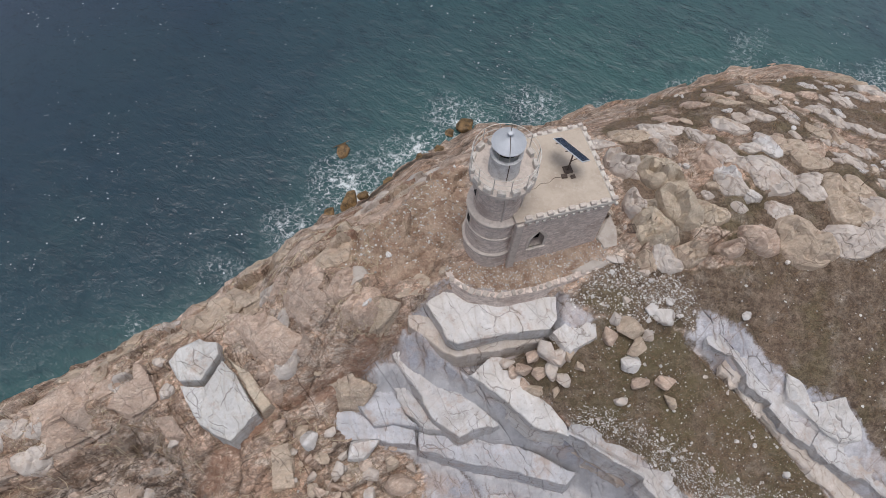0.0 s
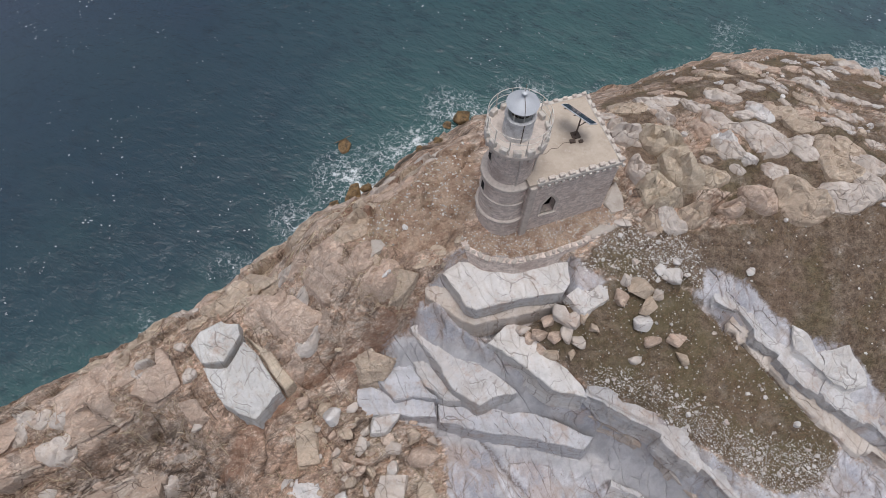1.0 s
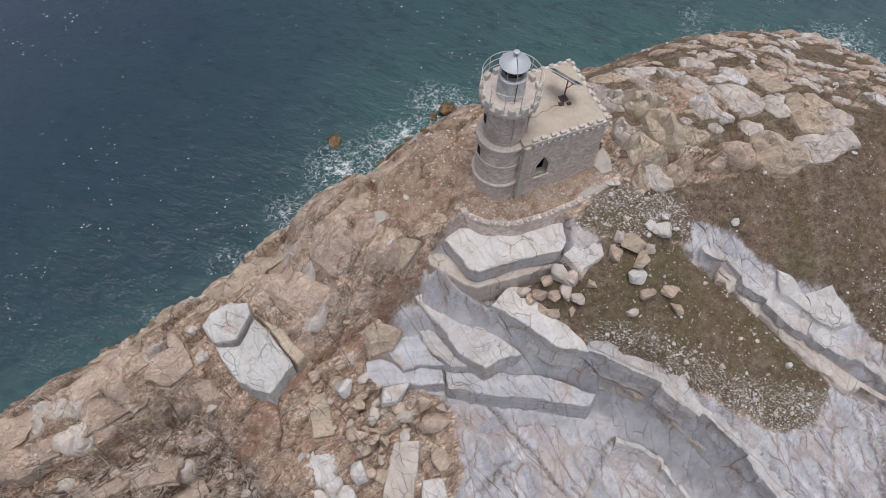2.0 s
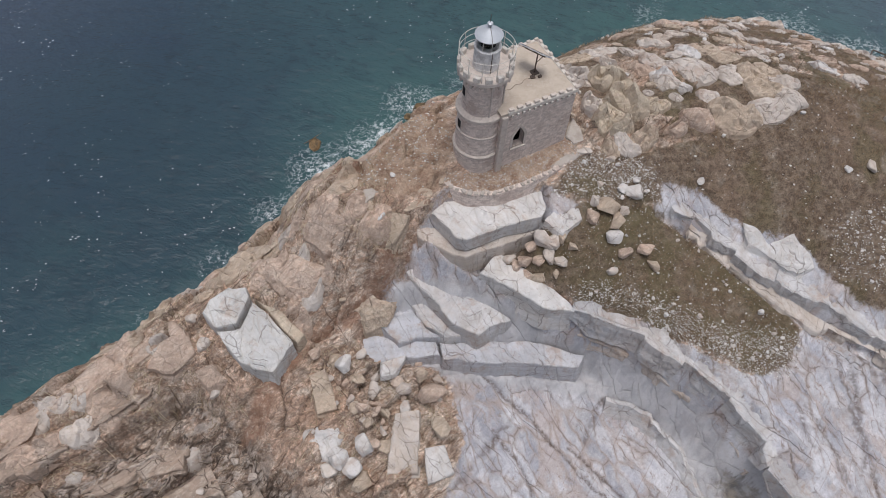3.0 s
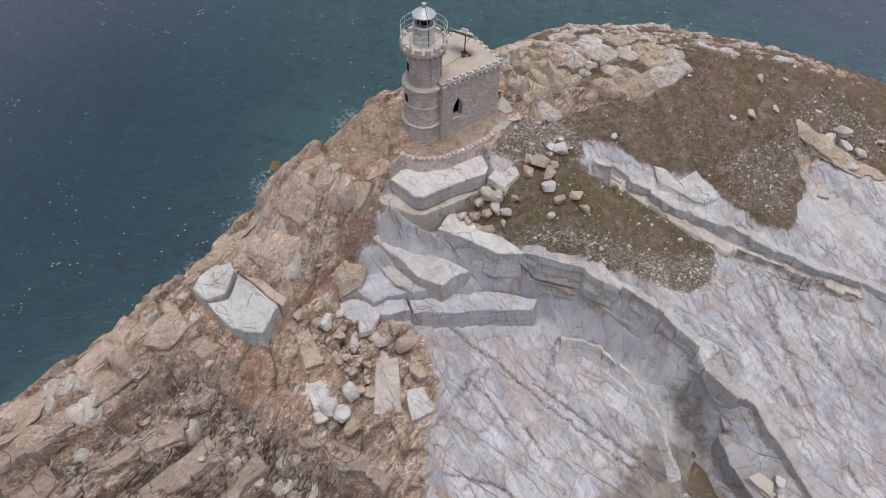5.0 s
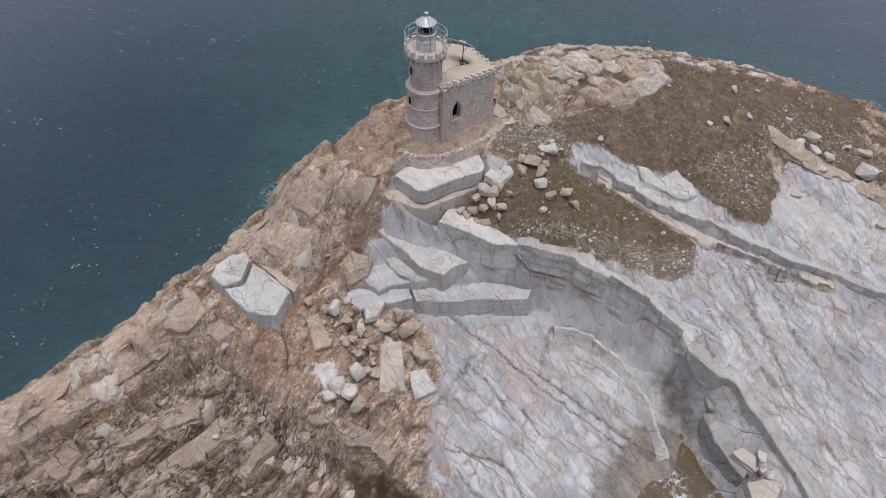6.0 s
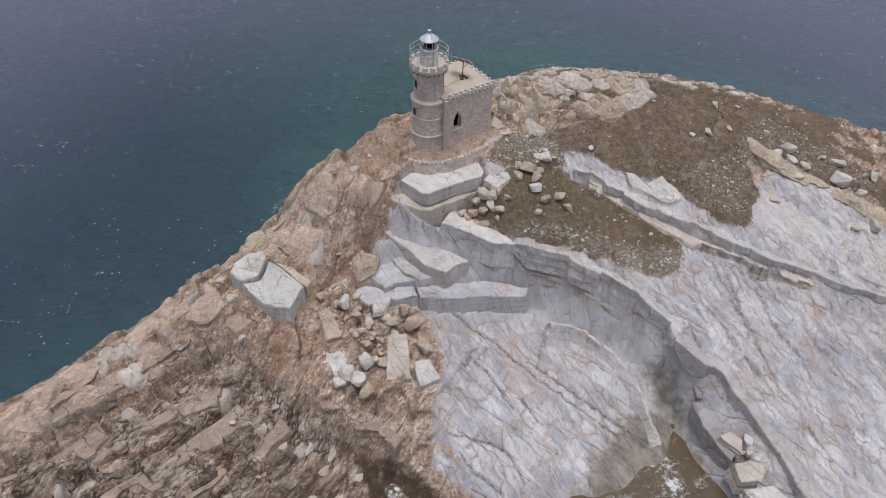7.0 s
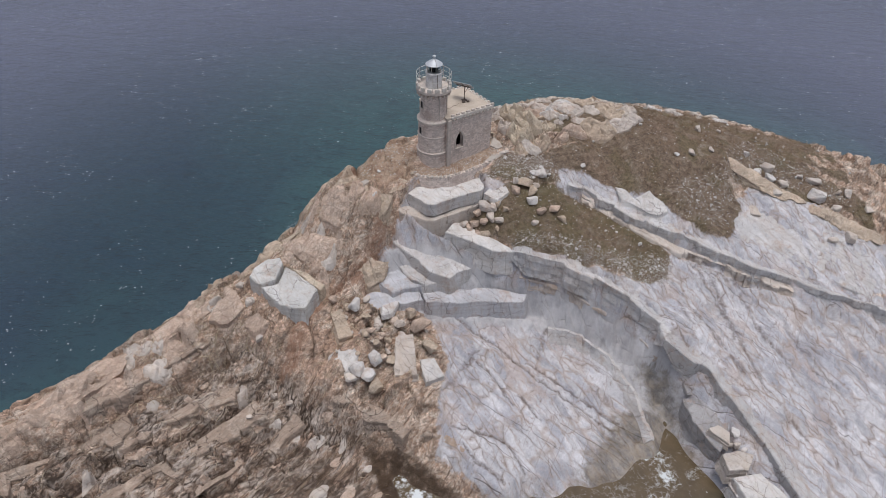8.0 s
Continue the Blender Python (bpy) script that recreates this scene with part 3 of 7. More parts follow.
# two darker marble copies with the shade of gully and rim in their colour
SHADED_GREY = plain_rock("shaded_grey_marble", marble_look, (0.27, 0.262, 0.265), 0.65, 0.05, 0.4)
SHADY = plain_rock("shaded_marble_bed", marble_look, (0.47, 0.455, 0.45), 0.6, 0.04, 0.45)
WEATHERED = plain_rock("weathered_grey_pink_rock", pink_look, (0.33, 0.275, 0.235), 0.55, 0.3, 0.9)
PALE = plain_rock("pale_rock", marble_look, (0.61, 0.53, 0.455), 0.62, 0.12, 0.5)


def pebble_material():
    g = Graph("pebbles")
    c = g.mix(g.island, (0.30, 0.27, 0.245), (0.72, 0.70, 0.68))
    return g.done(c, 0.85, g.noise(30), 0.3, 0.02)


def grass_material():
    g = Graph("dry_grass")
    c = g.mix(g.island, (0.12, 0.076, 0.048), (0.31, 0.22, 0.145))
    return g.done(c, 0.9)


def water_material():
    g = Graph("sea_water")
    z = g.attr("sea")
    deep, foam_at, murk = z[0], z[1], z[2]
    swell = g.noise(0.14, 5, 0.6, g.coords((1, 2.0, 1), 28, 3, 0.1))
    ripple = g.noise(1.3, 6, 0.62, g.coords((1, 1.9, 1), 28, 1.0, 0.5))
    fine = g.noise(5.0, 4, 0.6)
    patch = g.noise(0.035, 4, 0.6)
    c = g.mix(deep, (0.034, 0.092, 0.090), (0.013, 0.033, 0.054))
    c = g.mix(g.span(patch, 0.42, 0.66, 0, 0.5), c, (0.018, 0.046, 0.056))
    c = g.mix(g.span(g.noise(0.28, 6, 0.7), 0.52, 0.70, 0, 0.35), c, (0.010, 0.026, 0.040))
    # dark sides of the wavelets, painted into the water colour
    c = g.mix(g.span(g.noise(0.5, 6, 0.68, g.coords((1, 1.8, 1), 28, 1.0)), 0.50, 0.64, 0, 0.35), c, (0.008, 0.022, 0.034))
    # sky reflection on distant water is put into the colour, by distance
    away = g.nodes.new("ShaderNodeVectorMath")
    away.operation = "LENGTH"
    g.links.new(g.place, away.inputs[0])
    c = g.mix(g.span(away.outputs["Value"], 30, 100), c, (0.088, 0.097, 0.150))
    c = g.mix(murk, c, g.mix(g.noise(0.9, 5), (0.06, 0.043, 0.024), (0.15, 0.11, 0.066)))
    lace = g.cells(1.5, g.coords((1, 1.7, 1), 30, 1.6, 1.1), True)
    lace_2 = g.cells(0.7, g.coords((1, 1.3, 1), -15, 2.2, 0.9), True)
    web = g.math("MAXIMUM", g.span(lace, 0.0, 0.10, 1, 0), g.span(lace_2, 0.0, 0.09, 1, 0))
    web = g.math("MULTIPLY", web, g.span(g.noise(2.5, 7, 0.78), 0.42, 0.66))
    torn = g.math("SUBTRACT", g.noise(0.9, 8, 0.75), 0.5)
    body = g.span(g.math("ADD", foam_at, g.math("MULTIPLY", torn, 2.6)), 0.98, 1.35)
    reach = g.span(g.math("ADD", foam_at, g.math("MULTIPLY", g.math("SUBTRACT", g.noise(0.4, 5, 0.7), 0.5), 1.3)), 0.25, 0.85)
    foam_and_glints = g.math("MINIMUM", g.math("ADD", g.math("MULTIPLY", web, reach), body), 0.9)
    # sun glints painted as pale flecks and dots, joined to the foam
    fleck = g.math("MULTIPLY", g.span(g.cells(0.8, g.coords((1, 2.6, 1), 28, 0.8, 2.0)), 0.035, 0.07, 1, 0), g.span(g.noise(0.10, 4), 0.47, 0.6))
    glint_dots = g.math("MULTIPLY", g.span(g.cells(1.9, g.coords((1, 1.5, 1), 10, 0.6, 2.0)), 0.11, 0.19, 1, 0), g.math("MULTIPLY", g.span(g.noise(0.06, 3), 0.44, 0.60), g.span(g.noise(0.55, 4, 0.6), 0.55, 0.63)))
    foam_and_glints = g.math("MAXIMUM", foam_and_glints, g.math("MULTIPLY", g.math("MAXIMUM", fleck, glint_dots), 0.85))
    c = g.mix(foam_and_glints, c, (0.66, 0.70, 0.73))
    chop = g.noise(0.45, 4, 0.6, g.coords((1, 2.2, 1), 28, 1.5, 0.25))
    h = g.math("ADD", g.math("ADD", g.math("MULTIPLY", swell, 2.2), g.math("MULTIPLY", chop, 1.6)), g.math("ADD", g.math("MULTIPLY", ripple, 0.8), g.math("MULTIPLY", fine, 0.14)))
    h = g.math("MULTIPLY", h, g.span(murk, 0.2, 0.8, 1.0, 0.15))
    facing = g.nodes.new("ShaderNodeLayerWeight")
    facing.inputs["Blend"].default_value = 0.5
    sheen = g.span(facing.outputs["Facing"], 0.40, 0.78, 0.5, 1.0)
    mat = g.done(c, g.blend(foam_and_glints, 0.25, 0.8), h, 0.42, 0.36, gloss=sheen)
    g.bsdf.inputs["Specular Tint"].default_value = (0.95, 0.93, 1.0, 1)
    return mat


PEBBLE, GRASS, WATER = pebble_material(), grass_material(), water_material()

# ---- helpers for building ----
def mesh_from(name, verts, faces, material=None, smooth=False):
    me = bpy.data.meshes.new(name)
    me.from_pydata(verts, [], faces)
    if material:
        me.materials.append(material)
    if smooth:
        me.polygons.foreach_set("use_smooth", [True] * len(me.polygons))
    me.update()
    return me


def part(name, bm, material, parent=None, label="", smooth=False):
    """One mesh object out of a bmesh, under a thing or a part."""
    me = bpy.data.meshes.new(name)
    bm.to_mesh(me)
    bm.free()
    me.materials.append(material)
    if smooth:
        me.polygons.foreach_set("use_smooth", [True] * len(me.polygons))
    ob = new(name, me)
    if parent:
        ob.parent = parent
    return tagged(ob, label)


def grid_mesh(name, xs, ys, z, keep, material):
    """A net of quads over xs and ys, with a height for each knot; keep says which knots are wanted."""
    ny, nx = z.shape
    gx, gy = np.meshgrid(xs, ys)
    use = keep[:-1, :-1] | keep[1:, :-1] | keep[:-1, 1:] | keep[1:, 1:]
    j, i = np.nonzero(use)
    a = j * nx + i
    quads = np.stack([a, a + 1, a + nx + 1, a + nx], 1)
    used, back = np.unique(quads, return_inverse=True)
    quads = back.reshape(-1, 4)
    co = np.stack([gx.ravel()[used], gy.ravel()[used], z.ravel()[used]], 1)
    me = bpy.data.meshes.new(name)
    me.vertices.add(len(co))
    me.vertices.foreach_set("co", co.ravel())
    me.loops.add(quads.size)
    me.loops.foreach_set("vertex_index", quads.ravel())
    me.polygons.add(len(quads))
    me.polygons.foreach_set("loop_start", np.arange(0, quads.size, 4))
    me.update(calc_edges=True)
    me.polygons.foreach_set("use_smooth", np.ones(len(quads), bool))
    me.materials.append(material)
    return me, used


def paint(me, name, channels, used):
    data = np.ones((len(used), 4), np.float32)
    for k, c in enumerate(channels):
        data[:, k] = c.ravel()[used]
    me.attributes.new(name, "FLOAT_COLOR", "POINT").data.foreach_set("color", data.ravel())


# ---- the ground of the islet, and what lies on it where ----
EARTH_TOP = [(6.6, -1.4), (8.6, -0.6), (12.9, -0.3), (18.5, 2.3), (21.1, 4.1), (30.1, 3.1), (34.8, -1.3), (40.0, -9.4), (38.5, -11.8), (36.4, -8.4),
             (31.4, -6.8), (26.7, -4.9), (26.9, -7.5), (24.4, -10.2), (22.6, -9.9), (20.6, -8.7), (19.4, -7.4), (18.2, -6.2), (16.2, -5.6), (14.6, -4.7), (13.0, -3.1), (11.4, -2.5), (7.5, -2.6)]
EARTH_HOLLOW = [(2.1, -4.3), (4.2, -3.8), (7.5, -2.6), (9.8, -3.2), (11.6, -4.3), (13.0, -5.5), (15.2, -7.4), (17.2, -9.2), (18.4, -10.4), (17.3, -12.3), (14.8, -12.6), (12.3, -11.4),
                (8.8, -9.2), (5.4, -7.9), (3.4, -6.7), (1.1, -5.4)]
EARTH_NORTH = [(6.1, 8.2), (11.3, 14.3), (20.8, 20.2), (25.5, 21.8), (40, 18), (44, 6), (40, -6), (34, -2), (20.2, 0.8), (16.8, 0.1), (12.0, -0.2), (10.0, 0.4), (7.7, 0.3), (6.6, 3.2)]
TERRACE_FLOOR = [(-2.2, -1.4), (1.2, -1.0), (5.2, 0.3), (6.6, 0.4), (3.5, -1.9), (0.7, -2.7), (-1.6, -2.2)]
WHITE_MAIN = [(-6.5, -6.3), (-3.9, -4.0), (-0.1, -5.7), (4.7, -8.1), (8.4, -9.3), (12.7, -12.2), (14.8, -13), (18.6, -10.6), (23.2, -12.5), (27.9, -13.7), (40, -18),
              (50, -34), (4, -34), (-1.0, -25), (-3.2, -22.0), (-4.6, -20.2), (-3.8, -17.1), (-2.0, -13.4), (-2.4, -9.6), (-7.5, -7.9)]
WHITE_KNOLL = [(-3.5, -3.4), (-2.1, -2.3), (3.6, -2.3), (5.9, -3.8), (3.0, -4.6), (-0.5, -5.6), (-3.6, -4.6)]
WHITE_EAST = [(25.7, -7.5), (29.3, -5.6), (33.8, -7.8), (38.3, -12.2), (45, -14), (40, -18), (28.9, -14.0), (25.2, -10.8)]
WHITE_LEDGE = [(10.6, -2.6), (11.6, -2.2), (13.2, -2.8), (15.7, -4.7), (18.6, -6.6), (20.7, -7.8), (24.6, -9.4), (28.7, -11.9), (35.1, -17.4), (27.9, -15.4), (20.8, -11.6), (17.2, -9.3), (14.2, -6.9), (10.4, -3.7)]
WET_SHADED_INLET = [(-13.2, -14.4), (-11.2, -15.5), (-9.6, -16.3), (-6.7, -18.9), (-4.0, -22.1), (-2.6, -25.5), (-9, -26), (-9.2, -22), (-9.6, -19.2), (-11.4, -17.0)]
OCHRE_BED = [(-1.8, -25.4), (0.3, -24.6), (1.4, -23.7), (3, -24.5), (5, -23.9), (6.4, -22.4), (7.8, -21.2), (9.2, -20.2), (10.6, -19.2), (12.2, -19.4), (13.6, -19.8), (14.6, -19.0), (15.4, -20.0), (15.2, -21.5), (15.2, -30), (-1.8, -30)]
SMOOTH_WALL = [(-5.2, -4.9), (-0.9, -5.9), (4.0, -8.4), (8.2, -9.8), (11.9, -12.9), (14.1, -15.9), (15.6, -18.0), (15.4, -20.6), (12.9, -20.4), (12.0, -16.2), (10.6, -13.5), (8.8, -12.1), (5.0, -11.0), (-1.9, -9.8), (-6.0, -8.6)]
TROUGH = [(13.3, -16.6), (14.6, -16.4), (15.4, -18.3), (15.4, -20.2), (13.4, -20.2), (13.2, -18.4)]
PEBBLY = [(4.6, -7.0), (7, -7.2), (10, -8.4), (13.2, -10.2), (16.8, -10.4), (18.2, -10.8), (17.3, -12.6), (14.5, -12.8), (12, -11.4), (8.6, -9.2), (5.2, -8)]
PEBBLY_EAST = [(20.5, -5.2), (26, -4), (31, 0), (37, -4), (38, -9), (33, -6), (28, -5.5), (24, -9.4), (20, -8)]
PEBBLY_NEAR = [(5.6, -0.8), (8.5, -0.4), (10.5, -1.6), (10.8, -3.2), (7.5, -3.2), (4.0, -2.6)]

DARK_ROCK = [(-40, -19), (-33.3, -16.4), (-28.6, -14.7), (-23.8, -12.4), (-19.4, -9.4), (-17.1, -9.2), (-14.7, -11.4), (-13.4, -13.6), (-9.6, -16.8), (-8, -21), (-12, -26), (-40, -32)]
RUSTY_GULCH = [(-4.4, -3.4), (-5.1, -4.7), (-3.9, -3.7), (-3.6, -4.0), (-4.9, -5.1), (-6.6, -6.2), (-7.8, -7.0), (-10.2, -7.5), (-12.4, -10.1), (-13.8, -11.9), (-15.4, -12.1), (-14.0, -10.1), (-11.3, -7.6),
               (-9.0, -6.6), (-7.2, -5.8)]
RUSTY_BANK = [(-10, 3), (-8, 8.5), (-5, 9), (-2.6, 5), (-5.2, 1.8), (-6.6, -0.9), (-9, 0)]
DUSTY_BANK = [(-7.5, -1.8), (-6, 1.5), (-3, 4), (-1.2, 4.5), (-1.2, 0), (-2.4, -2.2), (-5.5, -2.4)]
SEA_Z = -1.6

fx, fy, level = smooth_ground()
gx, gy = np.meshgrid(fx, fy)


def ragged_coast(table):
    """Breaks up the smooth line of the north cliff."""
    far = np.full(gx.shape, 99.0)
    for (ax, ay, _), (bx_, by_, _) in zip(SHORE_NORTH, SHORE_NORTH[1:]):
        k = np.clip(((gx - ax) * (bx_ - ax) + (gy - ay) * (by_ - ay)) / ((bx_ - ax) ** 2 + (by_ - ay) ** 2), 0, 1)
        far = np.minimum(far, np.hypot(gx - ax - k * (bx_ - ax), gy - ay - k * (by_ - ay)))
    share = np.clip(1.4 - far / 5, 0, 1) * np.clip(0.55 + gx / 30, 0.15, 0.55)
    step, _ = blocks(*turned(gx, gy, 35, 2.4, 1.6), 401, 0.6)
    out = share * (0.9 * fbm(gx / 2.4, gy / 2.4, 403, 3) + 0.45 * step)
    u = np.clip((gx - 0.6 * out - X0) / STEP, 0, len(fx) - 1.001)
    v = np.clip((gy + 0.8 * out - Y0) / STEP, 0, len(fy) - 1.001)
    i, j = u.astype(int), v.astype(int)
    p, q = u - i, v - j
    return (table[j, i] * (1 - p) + table[j, i + 1] * p) * (1 - q) + (table[j + 1, i] * (1 - p) + table[j + 1, i + 1] * p) * q


level = ragged_coast(level)
zones = {}
for key, outlines in {"white": (WHITE_MAIN, WHITE_KNOLL, WHITE_EAST, WHITE_LEDGE), "earth": (EARTH_TOP, EARTH_HOLLOW, PEBBLY_NEAR), "hollow": (EARTH_HOLLOW,), "north": (EARTH_NORTH,),
                      "ochre": (OCHRE_BED, TROUGH), "wet_shade": (WET_SHADED_INLET,), "smooth_grey": (SMOOTH_WALL,), "dark": (DARK_ROCK,), "rust": (RUSTY_GULCH, RUSTY_BANK), "dust": (DUSTY_BANK, TERRACE_FLOOR), "pebble": (PEBBLY, PEBBLY_EAST, PEBBLY_NEAR, TERRACE_FLOOR)}.items():
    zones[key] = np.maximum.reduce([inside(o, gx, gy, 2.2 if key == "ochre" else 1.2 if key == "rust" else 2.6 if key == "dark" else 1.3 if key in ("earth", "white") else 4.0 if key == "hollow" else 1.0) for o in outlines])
soil_side = np.clip(zones["earth"] * 20, 0, 1)
white = zones["white"] + soil_side * (np.clip(1.8 * zones["white"], 0, 1) - zones["white"])
lumps = fbm(gx / 2.6, gy / 2.6, 61, 4)
earth = np.maximum(zones["earth"], zones["north"] * np.clip(0.9 + 0.7 * lumps, 0, 1))
earth = np.maximum(earth, 0.4 * zones["dust"] * np.clip(0.45 + 0.5 * lumps, 0, 1))
bare = 1 - earth
pinkish = np.clip(bare - white, 0, 1)
bx, by = gx + 0.22 * fbm(gx / 1.5, gy / 1.5, 5, 3), gy + 0.22 * fbm(gx / 1.5, gy / 1.5, 9, 3)
l1, e1 = blocks(*turned(bx, by, 30, 3.2, 1.7), 11, 1.6)
l2, e2 = blocks(*turned(bx, by, 38, 1.1, 0.5), 23, 1.5)
l3, e3 = blocks(*turned(bx, by, -48, 5.5, 1.5), 37, 0.9)
l5, e5 = blocks(*turned(bx, by, 54, 1.5, 0.6), 51, 1.3)
l6, e6 = blocks(*turned(bx, by, 33, 4.6, 0.95), 57, 1.3)
l4, e4 = blocks(*turned(gx, gy, 20, 0.5, 0.34), 41, 1.4)
rough = fbm(gx / 0.9, gy / 0.9, 3, 4)
dips = fbm(gx / 4.5, gy / 4.5, 91, 3)
above = np.clip((level + 1.5) / 2, 0, 1)
joint = np.clip(1 - e1 / 0.06, 0, 1)
darkish = zones["dark"]
joint_2 = np.clip(1 - e6 / 0.12, 0, 1) * darkish * np.clip(0.6 + dips, 0, 1)
crack = np.maximum(joint * np.clip(0.55 + dips, 0, 1), joint_2) * pinkish
calm = 1 - 0.55 * np.clip((gy - 1) / 6, 0, 1)
relief = calm * pinkish * (0.50 * l1 + (0.12 * l2 + 0.05 * l4 + 0.08 * rough) * (1 - 0.75 * darkish) - 0.34 * joint - 0.12 * joint_2 + 0.24 * darkish * l6 - 0.45 * zones["rust"] - 0.07 * np.clip(1 - e2 / 0.12, 0, 1))
relief += white * bare * (0.07 * l3 + 0.09 * l5 + 0.03 * l4 + 0.05 * rough - 0.06 * np.clip(1 - e3 / 0.03, 0, 1))
relief += earth * (0.06 * rough + 0.05 * l4 * (fbm(gx / 3, gy / 3, 77, 2) > 0.1) + 0.25 * zones["north"] * np.clip(lumps, -0.6, 1))
MAIN_CRACKS = [[(-0.5, -9.4), (1.9, -11.8), (4.4, -15.0), (6.1, -17.0), (7.9, -18.8), (9.6, -20.9)], [(4.6, -14.2), (7.2, -16.9), (9.0, -18.9), (10.6, -20.6)],
               [(-3.1, -18.8), (-1.1, -19.6), (0.8, -20.4), (1.4, -22.7)], [(-2.7, -20.3), (-1.8, -21.9), (-0.6, -23.6)], [(-0.1, -12.9), (1.2, -14.8), (2.3, -17.6)], [(3.0, -16.7), (3.9, -19.1)]]
VEINS = [[(18.7, -10.4), (18.2, -13.6), (19.0, -18.3)], [(20.5, -11.8), (21.3, -16.6), (21.2, -19.0), (21.4, -22.4), (22.4, -26)], [(21.8, -12.1), (24.0, -14.0), (26.1, -16.6), (28, -20)],
         [(17.8, -13.5), (18.5, -15.2), (19.2, -17.7), (19.5, -18.9)], [(17.7, -13.7), (17.3, -16.7)], [(21.5, -12.7), (21.3, -15.7), (20.8, -18.1)], [(18.5, -19.9), (19.4, -19.7), (20.3, -20.8)],
         [(1.6, -11.1), (0.8, -12.7), (-0.8, -14.1), (-3.8, -16.7)], [(4.1, -10.0), (3.6, -10.6), (1.3, -11.5)], [(7.3, -11.5), (5.6, -13.8)], [(23.5, -14.5), (23.8, -18), (25, -22)], [(26, -15), (26.6, -19), (28, -23)]]
WEST_CRACKS = [[(-40, -19), (-33.3, -16.6), (-29.6, -15.3), (-26.8, -13.3), (-23.1, -12.0), (-19, -9.6)], [(-30, -20.5), (-26.5, -18.2), (-23.4, -15.5), (-20.6, -14.4), (-17.6, -12.5)],
               [(-22, -19), (-19, -16.5), (-15.5, -14.6)], [(-28, -22), (-23, -19.5), (-18, -18), (-14, -16.4)], [(-33, -19), (-29, -17.4), (-25, -15.2)]]


def near_lines(lines, wander, seed):
    """Distance in metres from plan lines that wander a little."""
    wx, wy = gx + wander * fbm(gx / 1.3, gy / 1.3, seed, 4, 0.6), gy + wander * fbm(gx / 1.3, gy / 1.3, seed + 5, 4, 0.6)
    far = np.full(gx.shape, 99.0)
    for line in lines:
        for (ax, ay), (bx_, by_) in zip(line, line[1:]):
            k = np.clip(((wx - ax) * (bx_ - ax) + (wy - ay) * (by_ - ay)) / ((bx_ - ax) ** 2 + (by_ - ay) ** 2), 0, 1)
            far = np.minimum(far, np.hypot(wx - ax - k * (bx_ - ax), wy - ay - k * (by_ - ay)))
    return far


main_crack, vein, west_crack = near_lines(MAIN_CRACKS, 0.12, 301), near_lines(VEINS, 0.22, 311), near_lines(WEST_CRACKS, 0.3, 321)
crack = np.maximum(crack, 1.0 * np.clip(1.4 - main_crack / 0.11, 0, 1))
crack = np.maximum(crack, 0.8 * np.clip(1.25 - vein / 0.22, 0, 1) * np.clip(0.8 + 0.6 * lumps, 0.2, 1))
crack = np.maximum(crack, 1.0 * np.clip(1.4 - west_crack / 0.34, 0, 1) * np.clip(0.8 + 0.6 * lumps, 0.3, 1))
relief -= 0.16 * np.clip(1 - main_crack / 0.16, 0, 1) + 0.05 * np.clip(1 - vein / 0.15, 0, 1) + 0.9 * np.clip(1 - west_crack / 0.5, 0, 1)
on_terrace = inside(TERRACE_FLOOR, gx, gy, 0.8)
pad = np.clip(1.6 - np.hypot(gx - 2.2, gy - 1.0) / 3.2, 0, 1)
LEDGES = [(-7.6, -7.2), (-6.6, -6.0), (-4.6, -4.5), (-3.6, -4.2), (1.6, -7.3), (3.2, -8.3), (6.6, -9.4), (7.0, -10.4), (-1.2, -9.4), (-7.2, -8.9)]
LONG_LEDGE_BED = [(11.2, -3.7), (14.6, -6.4), (16.8, -8.3), (18.9, -9.3), (22, -11.2), (25.2, -12.9), (28, -14.2), (28.2, -15.2), (25.2, -13.9), (22, -12.1), (18.9, -10.1), (16.8, -9.0), (14.6, -7.0), (12.3, -5.0), (10.4, -3.7)]
KNOLL_BED = [(-3.7, -3.4), (-2.1, -2.4), (0.9, -2.8), (3.7, -2.3), (3.8, -3.6), (3.2, -4.4), (1.0, -5.2), (-0.5, -5.6), (-2.0, -5.0)]
sunk = np.maximum.reduce([0.75 * inside(LEDGES, gx, gy, 0.5), 0.9 * inside(LONG_LEDGE_BED, gx, gy, 0.5), 1.4 * inside(KNOLL_BED, gx, gy, 0.5)])
height = level - sunk + relief * (1 - 0.4 * zones["ochre"]) * above * (1 - 0.8 * on_terrace) * (1 - pad)
shelf = np.clip(1 - np.abs(height - SEA_Z - 0.5) / 0.9, 0, 1) * (zones["white"] < 0.5) * (1 - zones["ochre"])
# inlet part holds wet rock and, higher up, painted shade of its steep bank
wet_shade = np.maximum(zones["wet_shade"] * np.clip(1.0 - (height - SEA_Z - 0.5) / 3.2, 0, 0.9), shelf * np.maximum(0.75 * np.clip(0.5 + 0.9 * dips, 0, 1), np.clip(1.3 - np.hypot(gx + 6, gy - 12) / 8, 0, 1)))
wet_shade = np.maximum(wet_shade, np.clip(-(height - SEA_Z - 0.1) * 2, 0, 1) * (1 - zones["ochre"]))
ground_me, ground_used = grid_mesh("ground", fx, fy, height, height > -3.6, GROUND)
paint(ground_me, "zone", (np.maximum(white, zones["ochre"]), earth, zones["ochre"] * (height < 1.9)), ground_used)
paint(ground_me, "zone_rock", (zones["dark"], zones["rust"], zones["dust"]), ground_used)
